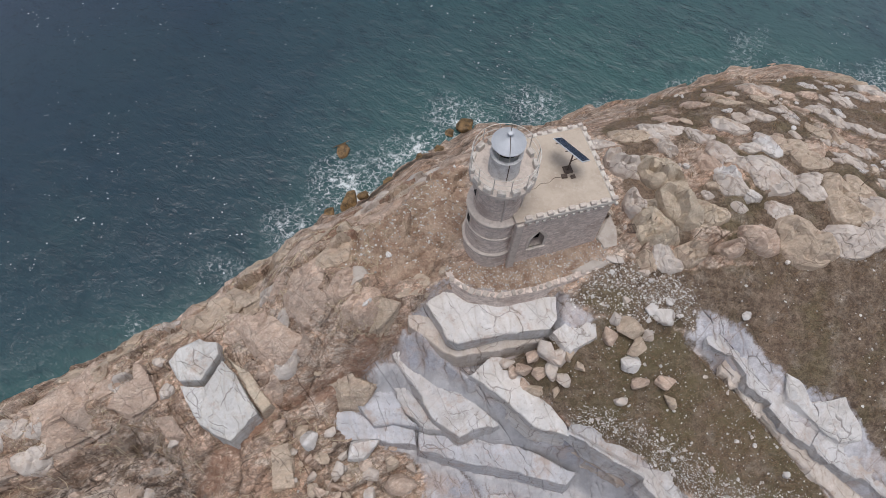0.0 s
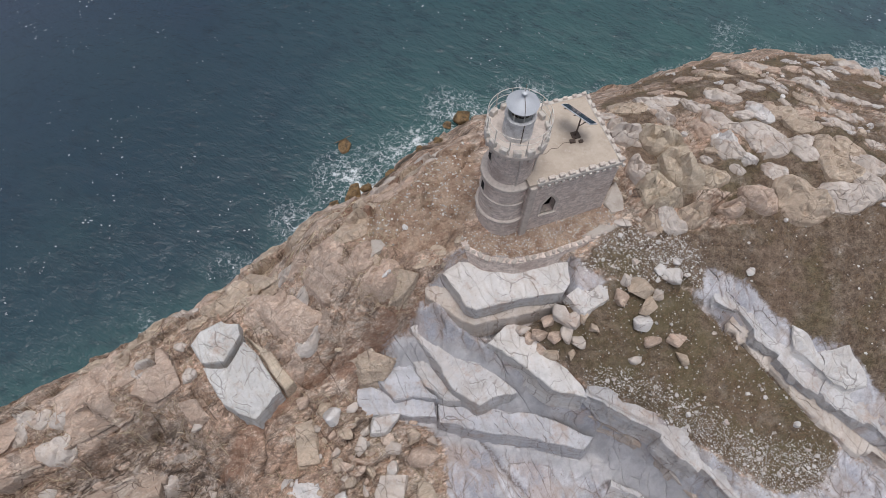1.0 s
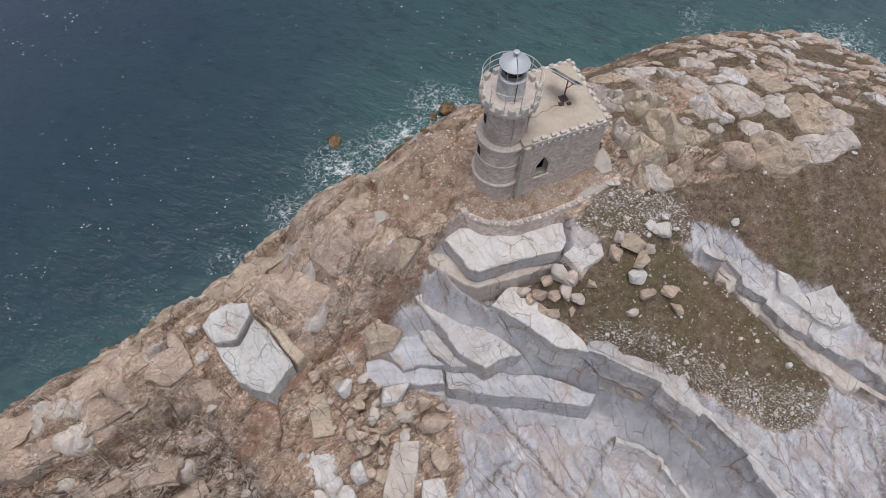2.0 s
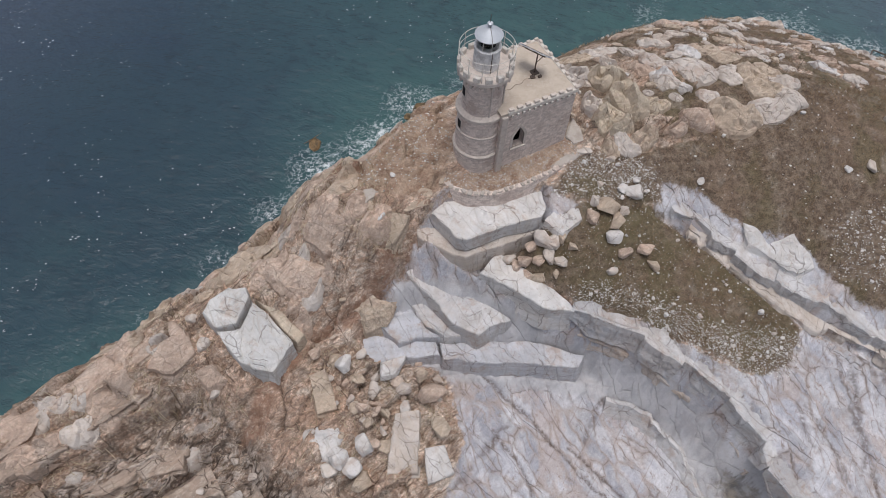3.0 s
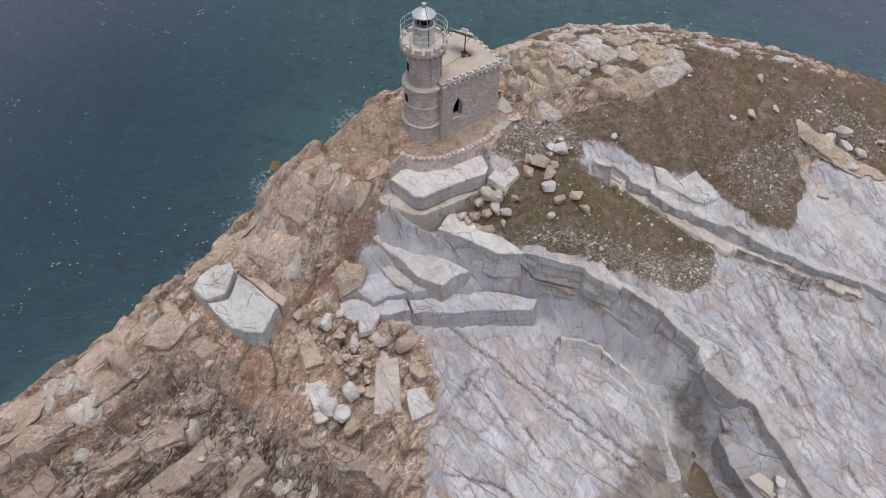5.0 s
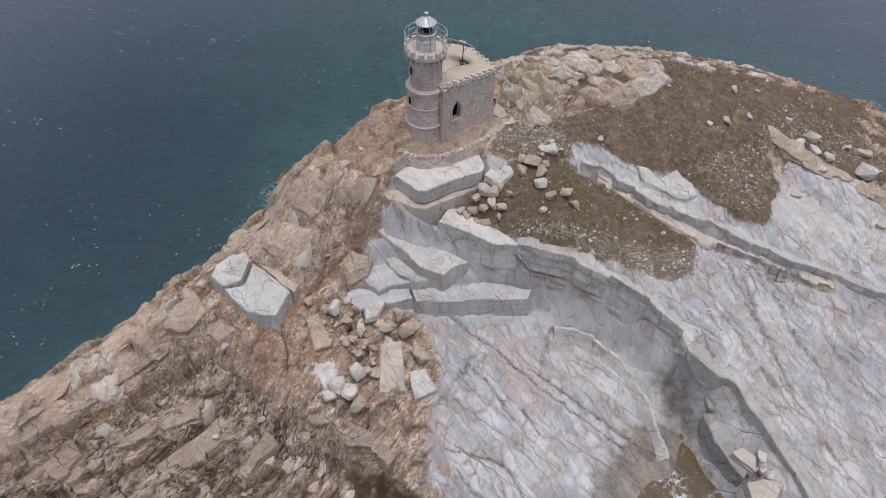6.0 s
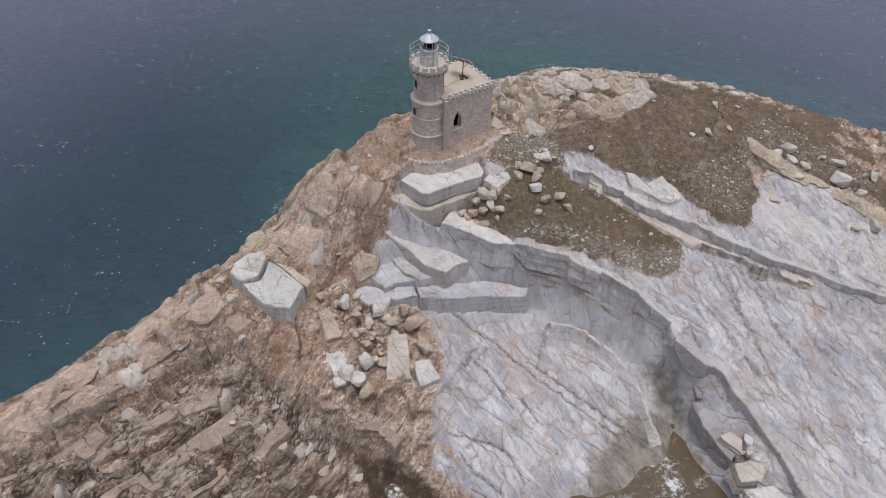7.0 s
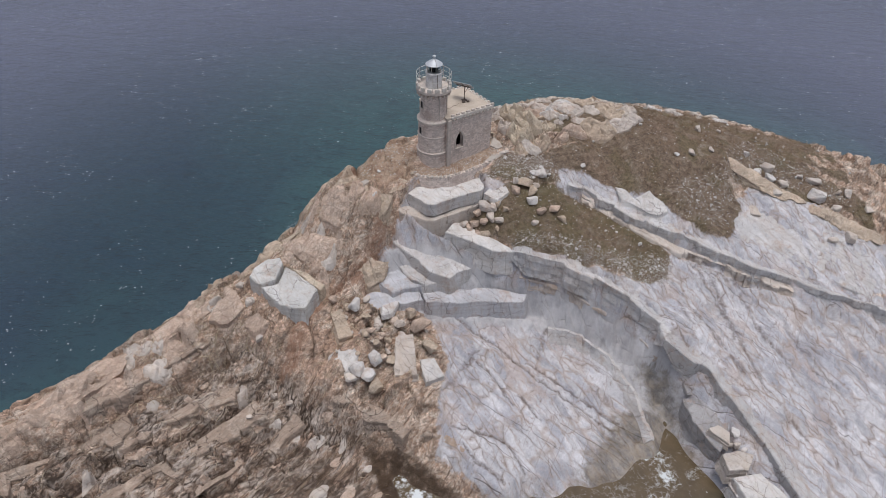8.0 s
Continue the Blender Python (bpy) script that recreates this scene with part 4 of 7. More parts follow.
paint(ground_me, "zone_soil", (zones["hollow"], zones["north"], zones["smooth_grey"]), ground_used)
paint(ground_me, "zone_more", (wet_shade, zones["pebble"], crack), ground_used)
ground = tagged(new("ground", ground_me), "rocky islet of white marble, pink rock and brown soil", "ground", kind="structure")


def ground_at(x, y, table=None):
    table = level if table is None else table
    u, v = min(max((x - X0) / STEP, 0), len(fx) - 1.001), min(max((y - Y0) / STEP, 0), len(fy) - 1.001)
    i, j = int(u), int(v)
    p, q = u - i, v - j
    return float((table[j, i] * (1 - p) + table[j, i + 1] * p) * (1 - q) + (table[j + 1, i] * (1 - p) + table[j + 1, i + 1] * p) * q)


# ---- the sea: one sheet to the horizon ----
def stretched(lo, hi, step, far):
    core = np.arange(lo, hi + step / 2, step)
    out, gap = [], step
    x = 0.0
    while x < far:
        gap *= 1.25
        x += gap
        out.append(x)
    out = np.array(out)
    return np.concatenate([lo - out[::-1], core, hi + out])


sx, sy = stretched(-62, 64, 0.4, 3500), stretched(-42, 40, 0.4, 3500)
mx, my = np.meshgrid(sx, sy)
ci, cj = np.clip(((mx - X0) / STEP).astype(int), 0, len(fx) - 1), np.clip(((my - Y0) / STEP).astype(int), 0, len(fy) - 1)
under = np.where((mx < X0) | (mx > X1) | (my < Y0) | (my > Y1), -6, height[cj, ci])
under = under - SEA_Z
deep = np.clip((-under - 0.2) / 4.4, 0, 1) * np.maximum(np.clip(0.45 - mx / 45, 0.2, 1), np.clip((np.hypot(mx - 5, my) - 35) / 40, 0, 1))
murk = inside([(-14, -13), (-7, -11), (-2, -15), (1, -15), (5, -15), (11, -13), (18, -11), (20, -28), (10, -33), (0, -33), (-10, -30), (-15, -24)], mx + 1.5 * fbm(mx / 4, my / 4, 71, 3), my + 1.5 * fbm(mx / 4, my / 4, 75, 3), 9.0)
surf = np.zeros(mx.shape)
for px, py, radius, power in ((-9.2, 10.8, 2.2, 1.25), (-4.6, 15.2, 1.8, 1.2), (-10, 11.5, 3.4, 1.0), (-6, 14, 3.0, 0.9), (-1.5, 18.2, 3.4, 0.9), (4.5, 20, 3.5, 0.75), (-13.5, 7.5, 2.6, 0.8), (36, 24.5, 4.5, 1.0), (43, 21, 3.5, 1.0),
                              (48, 17, 3.5, 0.9), (-6.6, -22.2, 1.2, 1.35), (-7.4, -20.4, 0.9, 1.3), (12.4, -23.4, 0.8, 1.15), (12.0, -25.2, 1.0, 1.2), (11.4, -23.2, 0.9, 0.8), (10.4, -27, 1.6, 1.0), (14.0, -25.5, 0.7, 0.7), (-18, 3.5, 2.5, 0.45), (-23, -1, 2, 0.4), (56, 11, 4, 0.6), (24, 28, 4, 0.5)):
    surf = np.maximum(surf, power * np.exp(-((mx - px) ** 2 + (my - py) ** 2) / radius ** 2))
surf = np.maximum(surf, 0.42 * np.clip(1 + (under + 0.1) / 1.3, 0, 1))
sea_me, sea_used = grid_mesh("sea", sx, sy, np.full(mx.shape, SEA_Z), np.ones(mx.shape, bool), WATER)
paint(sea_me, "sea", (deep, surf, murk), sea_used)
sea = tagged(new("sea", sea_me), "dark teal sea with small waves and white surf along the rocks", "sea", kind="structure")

# ---- the lighthouse ----
def masonry_material(name, one, two, joint, row, width, scale_u):
    """Weathered stone courses wrapped round an upright wall."""
    g = Graph(name)
    tc = g.nodes.new("ShaderNodeUVMap")
    c, fac = g.brick(tc.outputs[0], 0.018, row, width, one, two, joint)
    blot = g.noise(1.6, 6, 0.7)
    c = g.mix(g.span(blot, 0.42, 0.62, 0, 0.8), c, (0.60, 0.51, 0.465))
    c = g.mix(g.span(g.noise(6, 6, 0.7), 0.5, 0.7, 0, 0.45), c, (0.30, 0.24, 0.21))
    c = g.mix(g.span(g.noise(3.1, 5, 0.7), 0.58, 0.72, 0, 0.7), c, (0.63, 0.58, 0.54))
    c, _ = facets(g, c, 4.6, 0.84, 1.10, g.coords((1, 1, 1.7), 0, 0.25, 2.5))
    c = g.mix(g.span(g.noise(0.9, 6, 0.7), 0.5, 0.64, 0, 0.5), c, (0.36, 0.265, 0.225))
    h = g.math("SUBTRACT", g.noise(12, 5, 0.7), fac)
    return g.done(c, 0.92, h, 0.6, 0.03)


def worn(name, base, dark, light, scale=4.0, rough=0.85, metal=0.0, bump=0.2):
    g = Graph(name)
    c = g.mix(g.span(g.noise(scale, 6, 0.7), 0.4, 0.7, 0, 0.8), base, dark)
    c = g.mix(g.span(g.noise(scale * 3.3, 6, 0.7), 0.52, 0.72, 0, 0.6), c, light)
    c = g.mix(g.math("MULTIPLY", g.chance, 0.25), c, dark)
    return g.done(c, rough, g.noise(scale * 6, 4), bump, 0.02, metal)


STONE = masonry_material("tower_stone", (0.60, 0.50, 0.45), (0.73, 0.635, 0.585), (0.58, 0.49, 0.44), 0.20, 0.34, 1)
TRIM = worn("pale_stone", (0.66, 0.62, 0.58), (0.44, 0.38, 0.33), (0.76, 0.73, 0.70))
COURSE = worn("course_stone", (0.58, 0.51, 0.465), (0.38, 0.325, 0.29), (0.62, 0.58, 0.55))
WHITEWASH = worn("flaking_whitewash", (0.74, 0.73, 0.73), (0.34, 0.32, 0.32), (0.84, 0.84, 0.84), 3.0)
ROOFING = worn("dusty_roof_screed", (0.48, 0.41, 0.345), (0.37, 0.305, 0.25), (0.55, 0.49, 0.43), 0.9)
CONCRETE = worn("old_concrete", (0.45, 0.405, 0.37), (0.30, 0.255, 0.22), (0.54, 0.50, 0.47), 1.6)
LEAD = worn("grey_metal_sheet", (0.52, 0.54, 0.58), (0.43, 0.45, 0.49), (0.62, 0.63, 0.66), 3.0, 0.5, 0.25, 0.05)
RAIL = worn("white_painted_steel", (0.62, 0.60, 0.57), (0.36, 0.30, 0.26), (0.70, 0.69, 0.67), 6.0, 0.55)
RUST = worn("rusty_steel", (0.13, 0.10, 0.085), (0.07, 0.05, 0.04), (0.20, 0.14, 0.10), 8.0, 0.7, 0.4)
DARK = worn("dark_inside", (0.018, 0.017, 0.018), (0.01, 0.01, 0.01), (0.03, 0.028, 0.028), 3.0)


def glass_material():
    g = Graph("lantern_glass")
    g.bsdf.inputs["Transmission Weight"].default_value = 1.0
    g.bsdf.inputs["IOR"].default_value = 1.45
    return g.done((0.85, 0.9, 0.9), 0.05)


def cell_material():
    g = Graph("solar_cells")
    tc = g.nodes.new("ShaderNodeUVMap")
    c, fac = g.brick(tc.outputs[0], 0.006, 0.125, 0.125, (0.012, 0.018, 0.045), (0.016, 0.024, 0.06), (0.10, 0.11, 0.13))
    return g.done(c, 0.12, gloss=0.5)


GLASS, CELLS = glass_material(), cell_material()
BASE_Z = 13.3


def uv_wall(me, fn):
    layer = me.uv_layers.new(name="UVMap")
    for poly in me.polygons:
        spots = [fn(me.vertices[me.loops[k].vertex_index].co, poly) for k in poly.loop_indices]
        if max(s[0] for s in spots) - min(s[0] for s in spots) > 3:
            top = max(s[0] for s in spots)
            spots = [(s[0] if top - s[0] < 3 else s[0] + fn.turn, s[1]) for s in spots]
        for k, s in zip(poly.loop_indices, spots):
            layer.data[k].uv = s


def lathe(profile, n=56, cap_top=True, cap_bottom=False, ripple=0.0):
    """A turned solid from (radius, z) pairs."""
    bm = bmesh.new()
    rings = []
    for r, z in profile:
        rings.append([bm.verts.new(((r + ripple * noise.noise((3 * math.cos(2 * math.pi * k / n), 3 * math.sin(2 * math.pi * k / n), 2 * z))) * math.cos(2 * math.pi * k / n),
                                    (r + ripple * noise.noise((3 * math.cos(2 * math.pi * k / n), 3 * math.sin(2 * math.pi * k / n), 2 * z))) * math.sin(2 * math.pi * k / n), z)) for k in range(n)])
    for a, b in zip(rings, rings[1:]):
        for k in range(n):
            bm.faces.new((a[k], a[(k + 1) % n], b[(k + 1) % n], b[k]))
    if cap_top:
        bm.faces.new(rings[-1])
    if cap_bottom:
        bm.faces.new(list(reversed(rings[0])))
    return bm


def box(cx, cy, cz, sx, sy, sz, bevel=0.0, turn=0.0):
    bm = bmesh.new()
    bmesh.ops.create_cube(bm, size=1)
    bmesh.ops.scale(bm, vec=(sx, sy, sz), verts=bm.verts)
    if bevel:
        bmesh.ops.bevel(bm, geom=bm.edges[:], offset=bevel, segments=1, affect="EDGES")
    bmesh.ops.rotate(bm, verts=bm.verts, cent=(0, 0, 0), matrix=Matrix.Rotation(radians(turn), 3, "Z"))
    bmesh.ops.translate(bm, verts=bm.verts, vec=(cx, cy, cz))
    return bm


def rod(points, radius, sides=6, closed=False):
    """A round bar along points."""
    bm = bmesh.new()
    pts = [Vector(p) for p in points]
    n = len(pts)
    rings = []
    for k, p in enumerate(pts):
        a = pts[(k - 1) % n] if closed or k else p
        b = pts[(k + 1) % n] if closed or k < n - 1 else p
        way = (b - a).normalized()
        side = way.cross(Vector((0, 0, 1)))
        side = side.normalized() if side.length > 1e-3 else Vector((1, 0, 0))
        up = side.cross(way)
        rings.append([bm.verts.new(p + radius * (math.cos(2 * math.pi * q / sides) * side + math.sin(2 * math.pi * q / sides) * up)) for q in range(sides)])
    for k in range(n if closed else n - 1):
        a, b = rings[k], rings[(k + 1) % n]
        for q in range(sides):
            bm.faces.new((a[q], a[(q + 1) % sides], b[(q + 1) % sides], b[q]))
    if not closed:
        bm.faces.new(list(reversed(rings[0])))
        bm.faces.new(rings[-1])
    bmesh.ops.recalc_face_normals(bm, faces=bm.faces[:])
    return bm


def around(r, deg, z):
    return (r * math.cos(radians(deg)), r * math.sin(radians(deg)), z)


def tower_uv(co, poly):
    a = math.atan2(co.y, co.x)
    return (a * 1.25, co.z)


tower_uv.turn = 2 * math.pi * 1.25

tower = tagged(new("lighthouse"), "round grey stone lighthouse tower with a white lantern and railed gallery", "lighthouse")
tower.location = (0, 0, BASE_Z)
for name, profile in (("lower_drum", [(1.36, -0.6), (1.33, 0.98)]), ("middle_drum", [(1.27, 1.1), (1.25, 2.45)]), ("upper_drum", [(1.24, 2.55), (1.23, 3.75)]),
                      ("shaft", [(1.06, 3.7), (1.05, 6.15)])):
    ob = part(name, lathe(profile, 64, True, True, 0.02), STONE, tower, smooth=False)
    uv_wall(ob.data, tower_uv)
for z, r, h in ((0.98, 1.40, 0.14), (2.43, 1.30, 0.13), (3.7, 1.36, 0.22)):
    part("string_course", lathe([(r - 0.2, z), (r - 0.03, z), (r, z + 0.03), (r, z + h - 0.03), (r - 0.04, z + h), (r - 0.3, z + h + 0.06)], 64, True, True, 0.012), COURSE, tower, "projecting ring of dressed stone")
part("gallery_floor", lathe([(1.05, 6.28), (1.40, 6.34), (1.43, 6.37), (1.43, 6.56), (1.38, 6.6)], 64, True, True), COURSE, tower, "round stone gallery slab")
for k in range(22):
    a = 360 * k / 22
    part("corbel", box(*around(1.2, a, 6.16), 0.36, 0.15, 0.26, 0.02, a), COURSE, tower)
for k in range(14):
    a = 360 * (k + 0.4) / 14
    part("merlon", box(*around(1.33, a, 6.74), 0.20, 0.36, 0.27 + 0.03 * (k % 3), 0.025, a), TRIM, tower)
for z in (7.05, 7.42, 7.78):
    part("rail_ring", rod([around(1.38, 360 * k / 40, z) for k in range(40)], 0.016, 6, True), RAIL, tower)
for k in range(12):
    a = 30 * k + 12
    part("rail_post", rod([around(1.38, a, 6.56), around(1.38, a, 7.78)], 0.02), RAIL, tower)
part("lantern_drum", lathe([(0.66, 6.55), (0.64, 7.72), (0.68, 7.74), (0.68, 7.81), (0.58, 7.83)], 40, True, True, 0.01), WHITEWASH, tower, "whitewashed lantern base with flaking paint")
part("lantern_glazing", lathe([(0.55, 7.82), (0.55, 8.42)], 32, False), GLASS, tower, "round lantern glazing")
part("lamp", lathe([(0.05, 7.84), (0.22, 7.88), (0.24, 8.1), (0.18, 8.32), (0.05, 8.36)], 20, True, True), DARK, tower, "dark lamp optic")
for k in range(8):
    part("mullion", rod([around(0.56, 45 * k + 9, 7.82), around(0.56, 45 * k + 9, 8.44)], 0.022), RAIL, tower)
lid = part("lantern_roof", lathe([(0.58, 8.40), (0.68, 8.41), (0.69, 8.45), (0.50, 8.60), (0.26, 8.76), (0.12, 8.85), (0.05, 8.88)], 48, True, True), LEAD, tower, "shallow grey metal roof cone")
part("vent_knob", lathe([(0.09, 8.84), (0.09, 9.0), (0.14, 9.02), (0.14, 9.09), (0.05, 9.14)], 20, True, True), LEAD, lid)
part("lightning_rod", rod([(0, 0, 9.1), (0, 0, 9.55)], 0.014), RUST, lid)
part("roof_stay", rod([(0, -0.1, 8.96), (0.04, -0.42, 8.72), (0.05, -0.69, 8.46)], 0.012), RUST, lid)
for a, r in ((-78, 1.09), (-18, 1.09)):
    part("conduit", rod([around(r, a, 6.25), around(r, a, 5.2), around(r, a, 3.95)], 0.045), COURSE, tower, "pale pipe down the shaft")
part("cable", rod([around(0.69, -80, 7.8), around(0.69, -80, 6.6)], 0.02), RUST, tower)
for a, z, r in ((200, 3.0, 1.24), (195, 5.2, 1.06)):
    w = part("tower_window", box(*around(r - 0.02, a, z), 0.12, 0.28, 0.55, 0.01, a), DARK, tower, "narrow dark slit window")
    part("window_surround", box(*around(r - 0.03, a, z), 0.10, 0.42, 0.70, 0.01, a), COURSE, tower)

# ---- the keeper's annex: local axes along its long wall ----
annex = tagged(new("annex"), "flat-roofed grey stone annex with white battlements, joined to the tower", "building")
annex.matrix_world = pose(0, 0, BASE_Z, 0, 0, 19.2)
U0, U1, V0, V1, TOP, THICK = 0.45, 5.05, -1.38, 2.80, 4.05, 0.42


def wall_uv(co, poly):
    n = poly.normal
    return ((co.x if abs(n.y) > 0.5 else co.y), co.z) if abs(n.z) < 0.5 else (co.x, co.y)


wall_uv.turn = 0.0


def wall_box(name, u0, u1, v0, v1, z0, z1):
    ob = part(name, box((u0 + u1) / 2, (v0 + v1) / 2, (z0 + z1) / 2, u1 - u0, v1 - v0, z1 - z0), STONE, annex)
    uv_wall(ob.data, wall_uv)
    return ob


# south wall with its pointed opening
def south_wall():
    c, half, sill, spring, tip = 1.75, 0.35, 1.2, 2.05, 2.72
    arch = [(c - half, sill), (c - half, spring)] + [(c - half + half * math.sin(k * math.pi / 10) ** 1.2, spring + (tip - spring) * math.sin(k * math.pi / 10)) for k in range(1, 5)]
    arch += [(c, tip)] + [(2 * c - x, z) for x, z in reversed(arch)]
    bm = bmesh.new()
    sheets = []
    for v in (V0, V0 + THICK):
        ring = [bm.verts.new((u, v, z)) for u, z in arch]
        outer = [bm.verts.new((u, v, z)) for u, z in ((U0, -0.6), (U0, TOP), (U1, TOP), (U1, -0.6))]
        sheets.append((ring, outer))
        m = len(ring)
        half_n = m // 2
        bm.faces.new([outer[0], outer[1]] + ring[half_n::-1])
        bm.faces.new([outer[1], outer[2]] + [ring[half_n]])
        bm.faces.new([outer[2], outer[3]] + ring[:half_n - 1:-1])
        bm.faces.new([outer[3], outer[0], ring[0], ring[-1]])
    (r0, o0), (r1, o1) = sheets
    for ring0, ring1 in ((r0, r1), (o0, o1)):
        for k in range(len(ring0)):
            bm.faces.new((ring0[k], ring0[(k + 1) % len(ring0)], ring1[(k + 1) % len(ring0)], ring1[k]))
    bmesh.ops.recalc_face_normals(bm, faces=bm.faces[:])
    bmesh.ops.triangulate(bm, faces=bm.faces[:])
    ob = part("south_wall", bm, STONE, annex)
    uv_wall(ob.data, wall_uv)
    rim = bmesh.new()
    grown = [((u - c) * 1.42 + c, (z - sill) * 1.12 + sill) for u, z in arch]
    rows = []
    for v in (V0 - 0.04, V0 + 0.1):
        rows.append(([rim.verts.new((u, v, z)) for u, z in arch], [rim.verts.new((u, v, z)) for u, z in grown]))
    for k in range(len(arch) - 1):
        (i0, g0), (i1, g1) = rows
        for quad in ((i0[k], i0[k + 1], g0[k + 1], g0[k]), (g0[k], g0[k + 1], g1[k + 1], g1[k]), (i1[k], i1[k + 1], i0[k + 1], i0[k])):
            rim.faces.new(quad)
    bmesh.ops.recalc_face_normals(rim, faces=rim.faces[:])
    part("window_surround", rim, COURSE, annex, "dressed stone round a pointed opening")
    part("window_sill", box(c, V0 - 0.03, sill - 0.05, 0.95, 0.2, 0.1, 0.015), COURSE, annex)


south_wall()
wall_box("east_wall", U1 - THICK, U1, V0 + THICK, V1 - THICK, -0.8, TOP)
wall_box("north_wall", U0, U1, V1 - THICK, V1, -1.5, TOP)
wall_box("west_wall", U0, U0 + THICK, V0 + THICK, V1 - THICK, -0.8, TOP)
part("roof_slab", box((U0 + U1) / 2, (V0 + V1) / 2, TOP + 0.06, U1 - U0 + 0.1, V1 - V0 + 0.1, 0.14, 0.02), ROOFING, annex, "flat tan screed roof")
part("inner_floor", box((U0 + U1) / 2, (V0 + V1) / 2, 0.1, U1 - U0 - 2 * THICK, V1 - V0 - 2 * THICK, 0.1), DARK, annex)
for u0, u1, v0, v1 in ((U0 + 0.35, U1 + 0.06, V0 - 0.10, V0 + 0.14), (U0, U1 + 0.06, V1 - 0.10, V1 + 0.10), (U1 - 0.10, U1 + 0.12, V0 + 0.14, V1 - 0.10)):
    part("coping", box((u0 + u1) / 2, (v0 + v1) / 2, TOP + 0.06, u1 - u0, v1 - v0, 0.24, 0.03), TRIM, annex, "pale stone coping")
for k in range(9):
    u = U0 + 0.55 + k * (U1 - U0 - 0.55) / 8
    part("merlon", box(u, V0 + 0.02, TOP + 0.26, 0.30 + 0.03 * (k % 2), 0.20, 0.16, 0.03), COURSE, annex)
    part("merlon", box(u - 0.1, V1, TOP + 0.24, 0.24, 0.16, 0.13, 0.03), COURSE, annex)
for k in range(7):
    part("merlon", box(U1 + 0.02, V0 + 0.55 + k * 0.56, TOP + 0.25, 0.17, 0.24, 0.14, 0.03), COURSE, annex)
for k in range(13):
    part("corbel", box(U0 + 0.6 + k * 0.345, V0 - 0.07, TOP - 0.14, 0.14, 0.14, 0.16, 0.015), TRIM, annex)
part("buttress", box(0.62, V0 - 0.06, 1.7, 0.36, 0.22, 4.6, 0.03), COURSE, annex, "stone pier between tower and annex")


# ---- solar panel on the roof ----
solar = tagged(new("solar_panel"), "dark blue solar panel tilted on a rusty roof post", "solar panel")
solar.matrix_world = Matrix.Translation((0, 0, BASE_Z)) @ pose(0, 0, 0, 0, 0, 19.2) @ pose(3.55, 0.62, TOP + 0.13)
part("foot_plate", box(0, 0, 0.03, 0.4, 0.4, 0.06, 0.01), RUST, solar)
part("post", rod([(0, 0, 0.05), (0, 0, 1.25)], 0.04), RUST, solar)
tilt = pose(-0.02, 0.2, 1.34, -40, 0, -61)


def tilted(bm):
    bm.transform(tilt)
    return bm


part("panel_frame", tilted(box(0, 0.0, 0.0, 1.7, 0.94, 0.045, 0.008)), LEAD, solar)
for dy in (-0.226, 0.226):
    bm = box(0, dy, 0.026, 1.62, 0.42, 0.012)
    layer = bm.loops.layers.uv.new("UVMap")
    for face in bm.faces:
        for loop in face.loops:
            loop[layer].uv = (loop.vert.co.x, loop.vert.co.y)
    part("cell_sheet", tilted(bm), CELLS, solar, "dark blue cells with white grid lines")
for dx in (-0.55, 0.0, 0.55):
    part("bracket", tilted(rod([(dx, -0.62, -0.05), (dx, 0.66, -0.05)], 0.024)), RUST, solar)
part("brace", tilted(rod([(-0.62, 0.0, -0.09), (0.62, 0.0, -0.09)], 0.03)), RUST, solar)
part("strut", rod([(0, 0, 0.7), (0.3, -0.2, 1.25)], 0.02), RUST, solar)
for dx, dy, s in ((-0.28, -0.3, 0.26), (0.1, -0.42, 0.2)):
    tagged(part("ballast_block", box(3.55 + dx, 0.62 + dy, TOP + 0.18, s, s * 0.8, 0.1, 0.01, 30 * dx), RUST), "rusty ballast block on the roof", "ballast").matrix_world = pose(0, 0, BASE_Z, 0, 0, 19.2)
wire = [(0.55 + 0.1 * k, -0.15 + 0.02 * k + 0.06 * math.sin(k * 0.9), TOP + 0.145) for k in range(30)]
tagged(part("roof_cable", rod(wire, 0.010, 5), RUST), "dark cable lying across the roof", "cable").matrix_world = pose(0, 0, BASE_Z, 0, 0, 19.2)

# ---- curved retaining wall of the terrace ----
LINE = [(-2.0, -1.6), (-1.72, -2.15), (-0.73, -2.72), (0.65, -2.82), (2.33, -2.35), (4.04, -1.63), (5.79, -0.72), (6.5, 0.0)]


